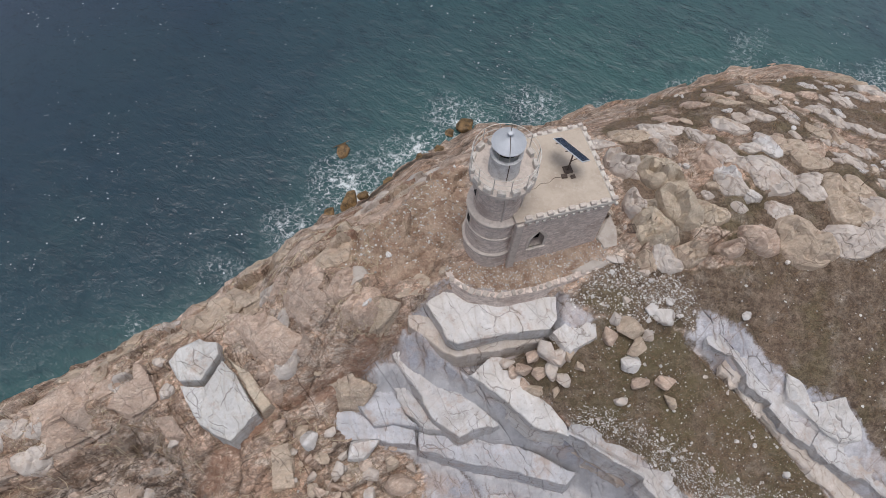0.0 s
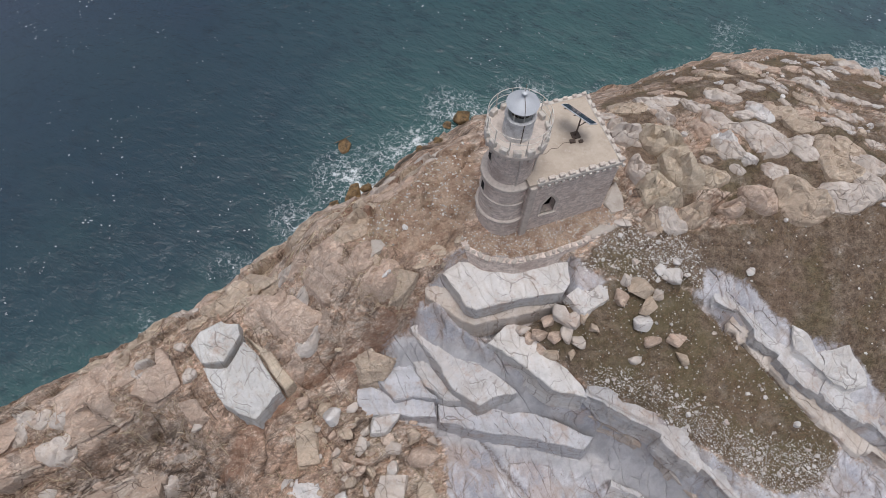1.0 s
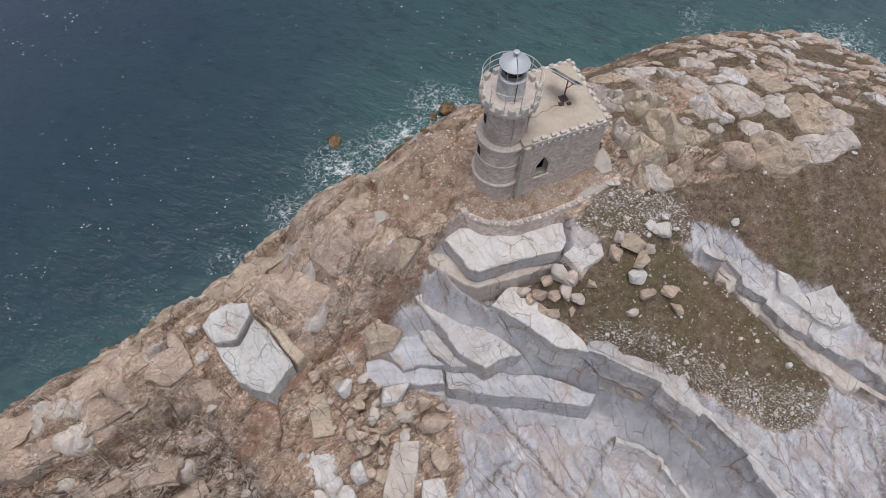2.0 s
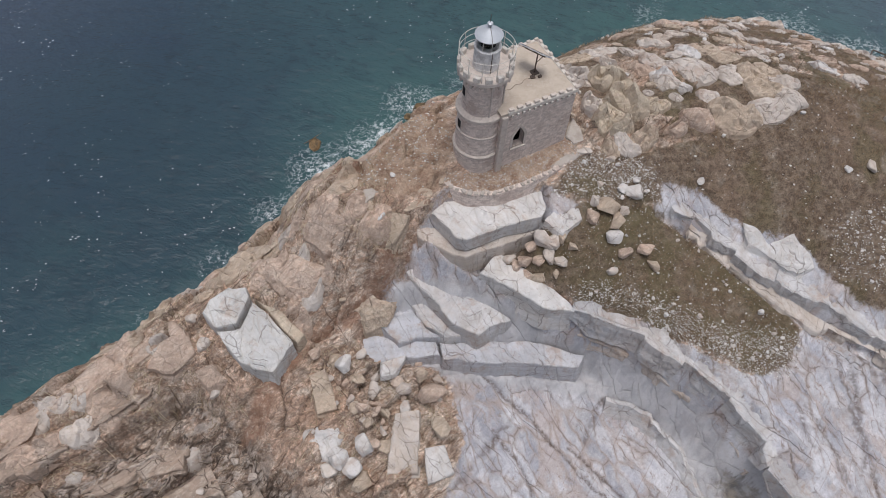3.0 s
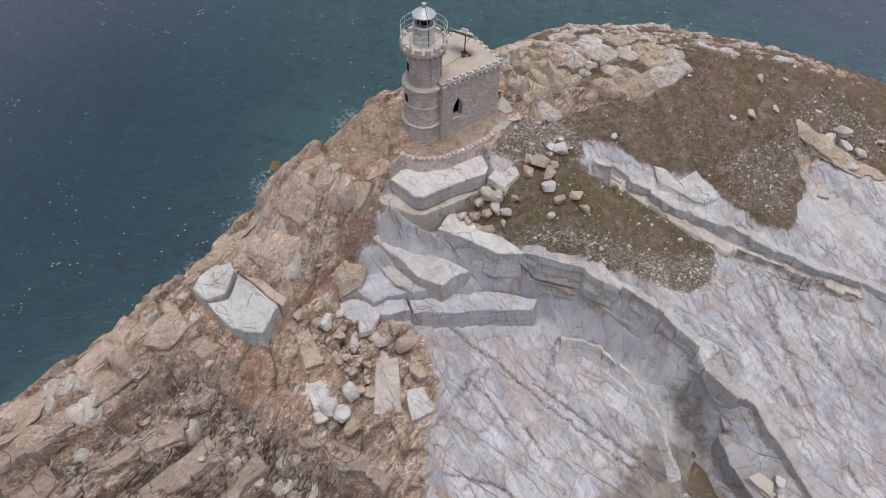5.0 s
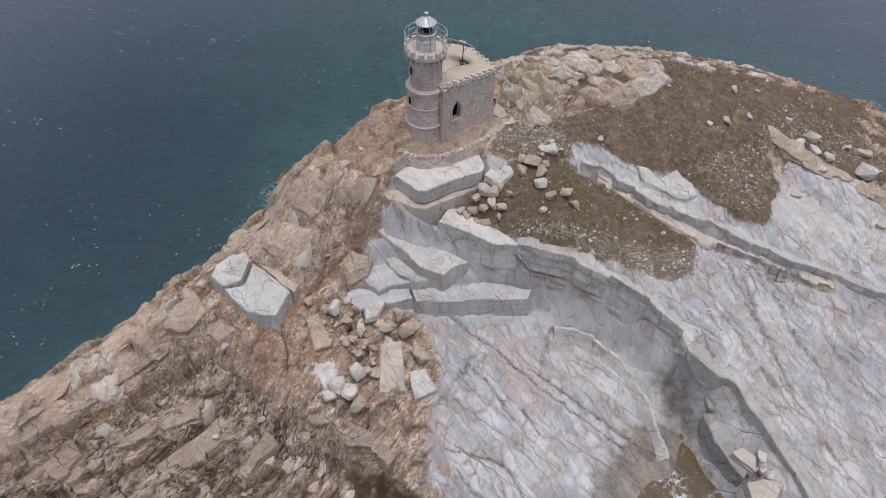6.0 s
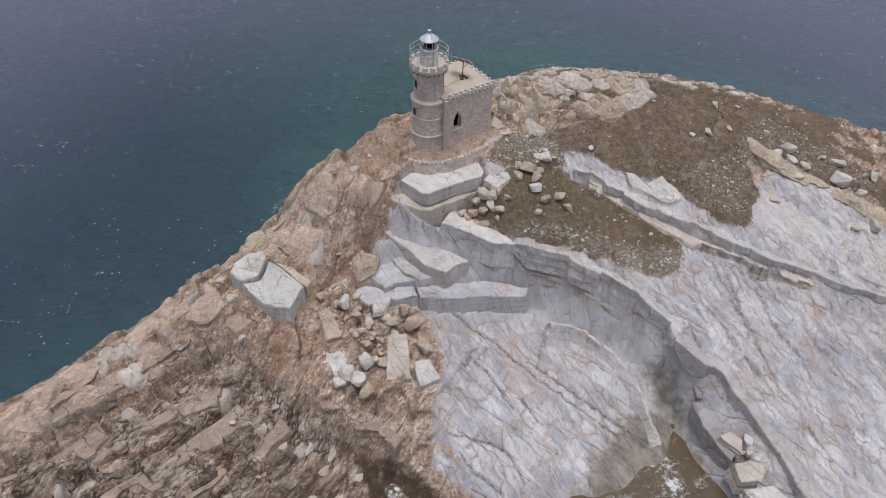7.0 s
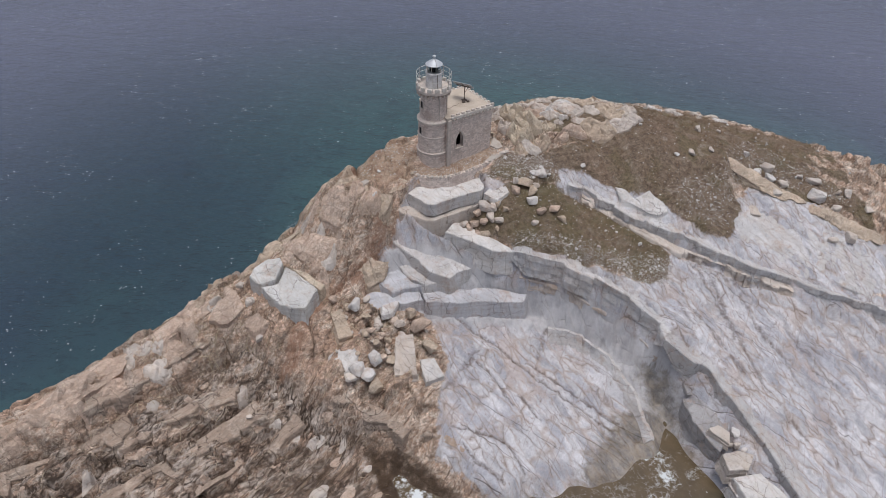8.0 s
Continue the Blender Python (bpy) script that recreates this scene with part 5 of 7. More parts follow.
def retaining_wall():
    """Rough stones in four courses, one object with a coping of pale stones."""
    wall = tagged(new("retaining_wall"), "low curved rubble retaining wall below the tower", "wall")
    pts = dense([(x, y, 0) for x, y in LINE], 0.3)
    bm = bmesh.new()
    rows = []
    for k, (x, y, _) in enumerate(pts):
        a, b = pts[max(k - 1, 0)], pts[min(k + 1, len(pts) - 1)]
        t = Vector((b[0] - a[0], b[1] - a[1], 0)).normalized()
        n = Vector((t.y, -t.x, 0))
        lip = 0.05 * noise.noise((x * 2, y * 2, 0))
        rows.append([bm.verts.new(Vector((x, y, z)) + n * (o + lip)) for o, z in ((0.35, 11.2), (0.2, 12.3), (0.12, 13.02 + lip), (-0.15, 13.06 + lip), (-0.2, 12.0))])
    for a, b in zip(rows, rows[1:]):
        for k in range(4):
            bm.faces.new((a[k], b[k], b[k + 1], a[k + 1]))
    bmesh.ops.recalc_face_normals(bm, faces=bm.faces[:])
    ob = part("wall_body", bm, STONE, wall)
    fn = lambda co, poly: (co.x * 0.9 + co.y * 0.4, co.z)
    layer = ob.data.uv_layers.new(name="UVMap")
    for loop in ob.data.loops:
        layer.data[loop.index].uv = fn(ob.data.vertices[loop.vertex_index].co, None)
    rng = random.Random(4)
    for x, y, _ in dense([(x, y, 0) for x, y in LINE], 0.34):
        s = rng.uniform(0.2, 0.36)
        part("coping_stone", box(x, y, 13.08 + rng.uniform(-0.03, 0.03), s, s * rng.uniform(0.6, 0.9), rng.uniform(0.10, 0.2), 0.04, rng.uniform(0, 180)), rng.choice((STONE, CONCRETE, CONCRETE)), wall)


retaining_wall()

# ---- rocks: slabs and ledges with a level top, boulders, rubble ----
def plane_through(points):
    a = np.array([(x, y, 1) for x, y, _ in points])
    return np.linalg.lstsq(a, np.array([z for _, _, z in points]), rcond=None)[0]


def slab_mesh(outline, thick, plane, seed, layers=3, flare=0.14, rag=0.13, bumps=0.07, dome=0.0):
    """A block of layered rock: ragged outline, faces stepped by its beds, a worn lip, an uneven top."""
    rng = random.Random(seed)
    ring = []
    for (ax, ay), (bx_, by_) in zip(outline, outline[1:] + outline[:1]):
        n = max(1, round(math.dist((ax, ay), (bx_, by_)) / 0.28))
        for k in range(n):
            ring.append((ax + (bx_ - ax) * k / n, ay + (by_ - ay) * k / n))
    m = len(ring)
    cx, cy = sum(p[0] for p in ring) / m, sum(p[1] for p in ring) / m
    size = math.sqrt(sum((p[0] - cx) ** 2 + (p[1] - cy) ** 2 for p in ring) / m)
    normals = []
    turn = sum(p[0] * q[1] - q[0] * p[1] for p, q in zip(ring, ring[1:] + ring[:1]))
    for k in range(m):
        p, q = ring[k - 2], ring[(k + 2) % m]
        v = Vector((q[1] - p[1], p[0] - q[0]))
        v = v.normalized() if v.length > 1e-6 else Vector((1, 0))
        normals.append(v if turn > 0 else -v)
    top = lambda x, y: plane[0] * x + plane[1] * y + plane[2]
    verts, faces = [], []
    levels = [(-1.0, flare)]
    for k in range(1, layers):
        f = -1 + k / layers + rng.uniform(-0.08, 0.08)
        levels += [(f, rng.uniform(-0.02, 0.08)), (f + 0.04, rng.uniform(-0.07, 0.02))]
    levels += [(-0.07 / thick - 0.5 * dome, 0.0), (-0.6 * dome / thick, -0.05)]
    for f, out in levels:
        for k, (x, y) in enumerate(ring):
            bite = hash2(np.array([math.floor(k * 0.28 / 1.1 + 3 * f)]), np.array([round(9 * f)]), seed)[0] - 0.5
            j = 1.1 * rag * bite + 0.5 * rag * noise.noise((x * 0.8 + seed, y * 0.8, f)) + 0.35 * rag * noise.noise((x * 5 + seed, y * 5, f * 4))
            px, py = x + normals[k].x * (out + j), y + normals[k].y * (out + j)
            verts.append((px, py, top(px, py) + f * thick + (0.04 * noise.noise((x * 3, y * 3, seed)) if f > -0.9 else 0)))
    rows = len(verts) // m
    for r in range(rows - 1):
        for k in range(m):
            a, b = r * m + k, r * m + (k + 1) % m
            faces.append((a, b, b + m, a + m) if turn > 0 else (b, a, a + m, b + m))
    first = (rows - 1) * m
    lip = verts[first:]
    xs, ys = [p[0] for p in ring], [p[1] for p in ring]
    gap = 0.13 if m < 50 else 0.18
    across, along = np.meshgrid(np.arange(min(xs), max(xs), gap), np.arange(min(ys), max(ys), gap))
    across = across + 0.08 * (hash2(np.arange(across.size).reshape(across.shape), along * 50, seed) - 0.5)
    odd = inside(ring, across, along, 0.02) > 0.9
    well_in = inside(ring, across, along, 2.0) > 0.62
    fill = [(float(x), float(y)) for x, y in zip(across[odd & well_in], along[odd & well_in])]
    flat, _, tris, origin, _, _ = delaunay_2d_cdt([Vector(p[:2]) for p in lip] + [Vector(p) for p in fill], [(k, (k + 1) % m) for k in range(m)], [], 1, 1e-4)
    fx_, fy_ = np.array([p.x for p in flat]), np.array([p.y for p in flat])
    step, edge = blocks(*turned(fx_ + 0.15 * value_noise(fx_ * 1.3, fy_ * 1.3, seed), fy_, 25 + 40 * (seed % 5), 1.9, 1.2), seed, 0.8)
    edge = np.clip(1.25 - edge / 0.05, 0, 1) * (value_noise(fx_ * 0.5, fy_ * 0.5, seed + 3) > -0.25)
    reach = np.clip(inside(ring, fx_, fy_, 1.6) * 2 - 1, 0, 1)
    lift = bumps * (fbm(fx_ * 0.7, fy_ * 0.7, seed, 4) + 0.6 * step) * np.minimum(1, 3 * reach) - 0.05 * edge - 0.6 * dome * (1 - reach) ** 2 + 0.02
    index = []
    for k, p in enumerate(flat):
        if origin[k] and origin[k][0] < m:
            index.append(first + origin[k][0])
            continue
        index.append(len(verts))
        verts.append((p.x, p.y, top(p.x, p.y) + float(lift[k])))
    faces += [tuple(index[k] for k in t) for t in tris]
    return verts, faces


def rock_slab(outline, thick, lift, material, seed, label, name="rock_slab", group="", layers=3, tilt=(0, 0), **more):
    pts = [(x, y, ground_at(x, y)) for x, y in outline]
    plane = plane_through(pts)
    cx, cy = sum(p[0] for p in pts) / len(pts), sum(p[1] for p in pts) / len(pts)
    plane = (plane[0] + tilt[0], plane[1] + tilt[1], plane[2] + lift - tilt[0] * cx - tilt[1] * cy)
    verts, faces = slab_mesh(outline, thick, plane, seed, layers, **more)
    me = mesh_from(name, verts, faces, material)
    me.polygons.foreach_set("use_smooth", [False for p in me.polygons])
    return tagged(new(name, me), label, "rock", group)


def ledge_run(line, width, thick, material, seed, label, group, piece=2.4, forward=0.0, beds=3, rag=0.34):
    """A bed of rock that breaks off along a line, cracked into blocks with a notched edge. The line runs with the drop on its right."""
    rng = random.Random(seed)
    pts = dense(line, 0.22)
    count = max(1, round(len(pts) * 0.22 / piece))
    cuts = [round(k * (len(pts) - 1) / count) for k in range(count + 1)]
    layers = sorted(rng.uniform(0.15, 0.85) for _ in range(beds - 1))
    cuts = [cuts[0]] + [c + rng.randint(-3, 3) for c in cuts[1:-1]] + [cuts[-1]]
    bed = tagged(new("rock_bed"), label, "rock", group)
    for c0, c1 in zip(cuts, cuts[1:]):
        verts, faces, rows = [], [], 0
        push, heave = rng.gauss(0, 0.07), rng.gauss(0, 0.035)
        for q in range(c0, c1 + 1):
            x, y, z = pts[q]
            a, b = pts[max(q - 3, 0)], pts[min(q + 3, len(pts) - 1)]
            t = Vector((b[0] - a[0], b[1] - a[1])).normalized()
            sx_, sy_ = -t.y, t.x
            run = q * 0.22
            cell = lambda size, salt: hash2(np.array([math.floor(run / size + 0.35 * math.sin(1.7 * run + salt))]), np.array([seed]), salt)[0] - 0.5
            notch = 1.1 * rag * cell(3.3, 3) + 0.5 * rag * cell(1.2, 7) + 0.5 * rag * noise.noise((run * 0.5, seed, 0))
            end = min(q - c0, c1 - q)
            taper = 1.0 if 0 < cuts.index(c0) and q - c0 < 3 else min(1.0, 0.35 + 0.12 * end) if (c0 == 0 and q - c0 < 6) or (c1 == len(pts) - 1 and c1 - q < 6) else 1.0
            section = [(width + 0.3, -0.8), (width, -0.24), (width * 0.66, -0.05 + 0.06 * noise.noise((run * 1.4, seed, 3))), (width * 0.33, 0.0 + 0.07 * noise.noise((run * 2.1, seed, 5))), (0.10, 0.0), (0.0, -0.07)]
            for k, f in enumerate(layers):
                o = 0.16 * cell(1.9, 50 + k) + 0.10 * noise.noise((run * 0.7, seed, 11 + k)) + 0.08 * noise.noise((run * 2.9, seed, 21 + k))
                section += [(-0.03 - o - 0.06 * k, -f * thick), (0.06 - o - 0.05 * k, -f * thick - 0.06)]
            section += [(-0.12 - 0.12 * noise.noise((run, seed, 31)), -0.97 * thick), (0.25, -1.1 * thick)]
            for o, dz in section:
                j = 0.05 * noise.noise((run * 4.5, dz * 3, seed))
                keep = 1.0 if o > 0.3 else 0.0
                d = o - forward + (notch + j + push) * (1 - keep)
                px, py = x + sx_ * d, y + sy_ * d
                rise = z + heave
                if o > 0.3:
                    rise += (ground_at(px, py) - z) * min(1.0, o / width)
                verts.append((px, py, rise + dz * (taper if dz < 0 else 1) + 0.05 * noise.noise((run * 0.6, seed, 41))))
            rows = len(section)
        n = c1 - c0 + 1
        for q in range(n - 1):
            for k in range(rows - 1):
                i = q * rows + k
                faces.append((i, i + rows, i + rows + 1, i + 1))
        faces.append(tuple(range(rows)))
        faces.append(tuple(reversed(range((n - 1) * rows, n * rows))))
        block = new("bed_block", mesh_from("bed_block", verts, faces, material))
        block.parent = bed


def set_block(outline, thick, material, seed, label, name="rock_slab", group="", layers=1, **more):
    """A block whose top is the plane through the given heights."""
    verts, faces = slab_mesh([p[:2] for p in outline], thick, plane_through(outline), seed, layers, **more)
    return tagged(new(name, mesh_from(name, verts, faces, material)), label, "rock", group)


set_block([(-2.9, -3.1, 12.0), (-1.9, -2.2, 12.15), (0.8, -2.6, 12.15), (3.6, -2.2, 12.1), (3.65, -3.4, 12.05), (3.3, -4.0, 12.0), (1.1, -4.35, 12.05), (-1.2, -5.0, 12.0), (-1.7, -4.8, 12.0)], 1.2, MARBLE, 1, "broad cracked pale marble slab below the retaining wall", flare=0.0)
set_block([(-3.8, -3.3, 11.0), (-2.9, -3.1, 11.0), (-1.2, -4.5, 10.75), (3.2, -3.8, 10.8), (3.1, -4.2, 10.7), (1.0, -4.7, 10.6), (-1.2, -5.2, 10.6), (-2.2, -4.9, 10.6), (-3.7, -3.9, 10.6)], 1.7, PALE, 2, "pale weathered bed under the broad slab")
set_block([(3.5, -4.0, 11.65), (4.3, -3.3, 11.8), (5.6, -3.4, 11.7), (5.7, -4.0, 11.5), (4.4, -4.9, 11.4)], 0.7, MARBLE, 3, "small tilted white marble slab on brown soil")
set_block([(-0.4, -5.9, 9.8), (0.7, -4.7, 9.75), (2.0, -5.0, 9.4), (3.4, -6.4, 9.0), (4.7, -7.8, 8.6), (4.9, -8.4, 8.5), (3.0, -8.0, 8.8), (0.9, -6.6, 9.3)], 2.4, MARBLE, 4, "long white marble ledge above a grey face", layers=2)
set_block([(-4.6, -4.7, 8.7), (-3.6, -4.2, 8.6), (-0.8, -6.2, 7.6), (1.4, -7.7, 6.95), (0.3, -8.1, 6.9), (-0.65, -8.5, 6.9), (-2.0, -7.8, 7.3), (-3.6, -5.9, 7.9)], 1.9, BED, 6, "stepped white marble ledge with rusty joints")
set_block([(-4.9, -5.6, 7.2), (-4.2, -5.4, 7.3), (-2.3, -7.4, 6.5), (-1.6, -8.1, 6.2), (-2.6, -8.0, 6.1), (-3.6, -7.3, 6.4)], 1.4, BED, 9, "narrow blue-grey marble bed between two ledges")
set_block([(-6.7, -5.9, 6.9), (-5.0, -5.7, 7.0), (-3.7, -7.3, 6.3), (-2.9, -7.9, 6.0), (-4.3, -7.8, 6.0), (-5.3, -8.0, 5.9), (-6.4, -6.9, 6.3)], 1.5, BLUE, 5, "blue-grey marble ledge, smooth on top")
set_block([(-8.2, -7.5, 5.4), (-6.8, -7.2, 5.6), (-5.0, -7.8, 5.5), (-3.1, -8.0, 5.5), (-2.9, -8.8, 5.2), (-5.1, -8.7, 5.1), (-7.3, -8.7, 4.9)], 1.5, BLUE, 7, "blue-grey marble shelf at the back of the hollow")
set_block([(-2.8, -8.1, 5.4), (0.2, -8.2, 5.35), (3.3, -8.5, 5.05), (6.0, -9.5, 4.6), (5.5, -10.2, 4.4), (2.9, -9.75, 4.7), (-0.2, -9.45, 4.9), (-2.7, -9.0, 5.1)], 2.1, BLUE, 8, "long blue-grey marble shelf at the back of the hollow", flare=0.3)
RIM_LABEL, RIM_GROUP = "white marble bed broken off above the hollow", "beds of the rim"
ledge_run([(4.7, -8.3, 8.55), (6.7, -9.2, 8.35), (8.6, -9.9, 8.0), (10.6, -11.5, 7.35), (12.4, -13.2, 6.7), (13.6, -14.8, 6.1), (14.6, -16.2, 5.6), (14.7, -17.4, 5.1)],
          1.5, 2.3, BED, 21, RIM_LABEL, RIM_GROUP, rag=0.26)
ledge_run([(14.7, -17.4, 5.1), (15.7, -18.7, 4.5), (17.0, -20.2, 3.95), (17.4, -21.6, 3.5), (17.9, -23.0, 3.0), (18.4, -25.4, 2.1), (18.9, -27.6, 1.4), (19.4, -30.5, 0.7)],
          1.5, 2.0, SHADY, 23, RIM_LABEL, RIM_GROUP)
ledge_run([(3.6, -8.0, 6.3), (4.6, -8.4, 6.1), (6.5, -9.1, 5.7), (8.3, -9.9, 5.4), (10.2, -11.4, 4.9), (11.9, -13.0, 4.2), (13.0, -14.5, 3.6), (14.0, -15.8, 3.1), (14.3, -17.2, 2.6)],
          0.7, 1.1, STAINED, 22, "tan-stained marble bed under the rim", RIM_GROUP, rag=0.2)


def standing_block(outline, thick, material, seed, label, **more):
    """A block whose top follows given heights."""
    verts, faces = slab_mesh([p[:2] for p in outline], thick, plane_through(outline), seed, 3, **more)
    return tagged(new("rock_block", mesh_from("rock_block", verts, faces, material)), label, "rock", "blocks in the gully")


standing_block([(15.7, -18.8, 2.2), (16.6, -20.0, 2.2), (17.4, -21.2, 2.0), (15.6, -20.5, 1.7)], 2.6, SHADED_GREY, 27, "marble block standing over the gully, greyed for shade")
standing_block([(15.2, -20.65, 1.6), (17.5, -21.4, 1.7), (17.6, -23.1, 1.5), (17.0, -24.3, 1.2), (15.8, -25.3, 0.8), (15.4, -24.2, 0.6), (15.1, -22.6, 0.9)], 2.4, SHADED_GREY, 28, "big marble block standing over the gully, greyed for shade", bumps=0.14)
standing_block([(15.6, -23.7, 1.5), (16.4, -23.6, 1.6), (16.9, -24.4, 1.5), (16.4, -25.2, 1.3)], 0.7, PALE, 29, "pale wedge of marble lodged on a grey block")
standing_block([(15.5, -25.7, 1.2), (16.7, -25.8, 1.3), (17.7, -26.4, 1.2), (16.8, -27.2, 0.9), (15.5, -26.9, 0.8)], 1.6, PALE, 30, "cream-white marble block fallen into the gully", bumps=0.14)
standing_block([(15.3, -27.5, 0.9), (17.5, -27.7, 0.9), (18.3, -29.8, 0.7), (15.4, -29.2, 0.6)], 2.0, MARBLE, 40, "grey-white marble block fallen into the gully", bumps=0.14)
ledge_run([(11.2, -3.7, 11.25), (12.4, -4.5, 11.05), (14.6, -6.4, 10.35), (16.8, -8.3, 9.5), (18.9, -9.3, 8.85), (22, -11.2, 7.8), (25.2, -12.9, 6.8), (28, -14.2, 6.1), (31, -16.3, 5.3), (36, -18.8, 4.3)],
          1.2, 1.5, BED, 25, "long white marble ledge across the slope", "beds of the long ledge", rag=0.5)
ledge_run([(12.0, -4.9, 10.3), (14.4, -6.9, 9.4), (17.4, -9.4, 8.3), (20.3, -11.2, 7.1), (22.9, -12.5, 6.4), (25.3, -13.6, 5.7), (28.2, -15.0, 5.1)],
          0.7, 1.2, PALE, 26, "weathered lower bed of the long ledge", "beds of the long ledge", piece=1.6, rag=0.9)
for k, (outline, label) in enumerate((
        ([(15.1, -5.1), (15.6, -5.4), (16.9, -6.8), (17.0, -7.3), (15.3, -6.2)], "upturned white plate beside the long ledge"),
        ([(16.5, -6.4), (17.9, -6.1), (18.8, -7.2), (19.0, -7.8), (18.0, -8.0), (17.0, -7.3)], "broad upturned white plate beside the long ledge"))):
    verts, faces = slab_mesh(outline, 0.6, plane_through([(x, y, max(ground_at(x, y), ground_at(x + 0.2, y + 0.3)) + 0.14) for x, y in outline]), 31 + k, 2, rag=0.2)
    tagged(new("rock_slab", mesh_from("rock_slab", verts, faces, MARBLE)), label, "rock")
rock_slab([(25.8, -8.3), (27.7, -7.6), (30.3, -8.8), (31.5, -10.2), (31, -13.5), (29.8, -14.4), (28.0, -13.5), (25.9, -11.7), (24.5, -9.9)], 1.2, 0.0, BED, 41, "wide sloping white marble slab with dark joints", layers=1)
rock_slab([(30.6, -8.9), (33.7, -10.1), (37.6, -12.6), (36.5, -15.6), (35.1, -16.7), (32.7, -15.1), (31.3, -13.6), (31.8, -10.2)], 1.3, 0.0, BED, 42, "wide sloping white marble slab with dark joints", layers=1)
rock_slab([(27.7, -2.9), (29.4, -4.3), (32.4, -6.8), (33.6, -7.8), (31.2, -7.4), (29.1, -5.9), (27.2, -4.0)], 0.9, 0.25, TAN, 43, "tan weathered rib of rock above the white slabs", layers=3, rag=0.3, bumps=0.25)
rock_slab([(33.8, -8.0), (36.5, -9.6), (39.5, -12), (38.6, -12.6), (36, -11), (33.4, -8.8)], 0.9, 0.2, TAN, 44, "tan weathered rib of rock above the white slabs", layers=3, rag=0.3, bumps=0.25)
set_block([(-15.9, -5.2, 8.5), (-14.8, -4.75, 8.75), (-13.8, -4.8, 8.75), (-13.6, -5.4, 8.5), (-14.35, -6.8, 8.2), (-15.6, -6.9, 7.95), (-16.3, -5.9, 8.1)], 2.6, WHITE, 51, "big cracked yellow-white boulder, upper part", "boulder", bumps=0.08, dome=0.1, rag=0.1)
set_block([(-14.25, -7.0, 8.05), (-13.5, -5.7, 8.3), (-12.9, -6.2, 8.2), (-11.3, -8.2, 7.6), (-12.5, -9.6, 7.2), (-14.3, -8.9, 7.3), (-15.5, -7.1, 7.75)], 2.6, WHITE, 52, "big cracked white boulder, main part", "boulder", bumps=0.07, dome=0.06, rag=0.16)
set_block([(-13.35, -5.45, 8.1), (-12.0, -6.2, 7.9), (-10.7, -7.6, 7.4), (-11.1, -8.1, 7.4), (-12.75, -6.15, 8.0)], 2.2, CREAM, 50, "yellow-white outer sheet of the big boulder", "boulder", bumps=0.08, rag=0.14)
rock_slab([(-5.9, -11.9), (-4.5, -11.8), (-4.9, -15.2), (-6.7, -15.1)], 1.2, 0.75, PALE, 53, "long upright-edged marble block among rubble", "boulder", layers=2)
rock_slab([(-4.4, -13.8), (-3.2, -13.7), (-2.9, -15.2), (-4.4, -15.7)], 1.1, 0.6, MARBLE, 54, "square white marble block among rubble", "boulder", layers=2)
rock_slab([(-10.6, -9.6), (-9.7, -9.3), (-9.2, -11.4), (-10.3, -11.6)], 1.0, 0.6, TAN, 55, "tan column-like block lying on the slope", "boulder", layers=2)
rock_slab([(-6.4, -9.0), (-5.0, -8.7), (-5.8, -9.6), (-6.5, -9.7)], 0.5, 0.45, MARBLE, 56, "white wedge-shaped stone at the ledge foot", "boulder", layers=1)
rock_slab([(-19.8, -8.2), (-19.0, -7.1), (-17.5, -6.4), (-17.1, -7.6), (-18.5, -8.5)], 1.1, 0.55, PINK, 57, "pinkish angular block on the west ridge", "boulder", layers=2)
rock_slab([(-17.3, -8.4), (-16.1, -8.3), (-15.2, -9.3), (-16.6, -9.4)], 0.9, 0.4, PINK, 58, "pinkish angular block on the west ridge", "boulder", layers=2)
rock_slab([(-7.4, -3.2), (-6.3, -2.6), (-5.4, -3.1), (-4.2, -3.2), (-5.1, -4.3), (-6.3, -4.8), (-7.1, -4.3)], 1.9, 0.3, TAN, 59, "flat-topped tan rock covered with dead twigs", "boulder", layers=3)
rock_slab([(-10.2, -3.3), (-8.9, -2.5), (-7.7, -3.4), (-8.0, -4.2), (-9.1, -4.3)], 1.8, 0.3, PINK, 60, "pink broken block at the head of the gulch", "boulder", layers=3)
ledge_run([(-33.3, -15.4, 4.9), (-28.5, -14.0, 4.6), (-23.8, -11.7, 4.7), (-19.3, -9.0, 4.9), (-17.6, -8.6, 5.3)],
          1.1, 1.2, WEATHERED, 71, "grey-pink bed of the west ridge above a dark crack", "beds of the west ridge", rag=0.8)
ledge_run([(-11.5, -15.1, 2.9), (-8.6, -16.8, 2.2), (-5.9, -18.8, 1.55), (-3.0, -21.1, 0.95)],
          0.7, 1.4, WEATHERED, 72, "grey-pink bed along the inlet", "beds along the inlet", rag=1.1)
for k, line in enumerate(([(-31, -17.4), (-26.5, -15.3), (-23, -13.9), (-19.5, -12.3), (-17.2, -11.6)], [(-29.4, -19.8), (-24.5, -17.4), (-20.5, -15.4), (-16.8, -13.6)], [(-25, -21.5), (-20.5, -18.8), (-16.8, -16.6), (-14, -15)],
                          [(-34, -17.8), (-29, -16.2), (-25.6, -14.2)])):
    ledge_run([(x, y, ground_at(x, y) + 0.06) for x, y in line], 0.8, 0.9, WEATHERED, 73 + k, "grey-pink weathered bed of the west slope", "beds of the west slope", piece=1.3, rag=1.5)
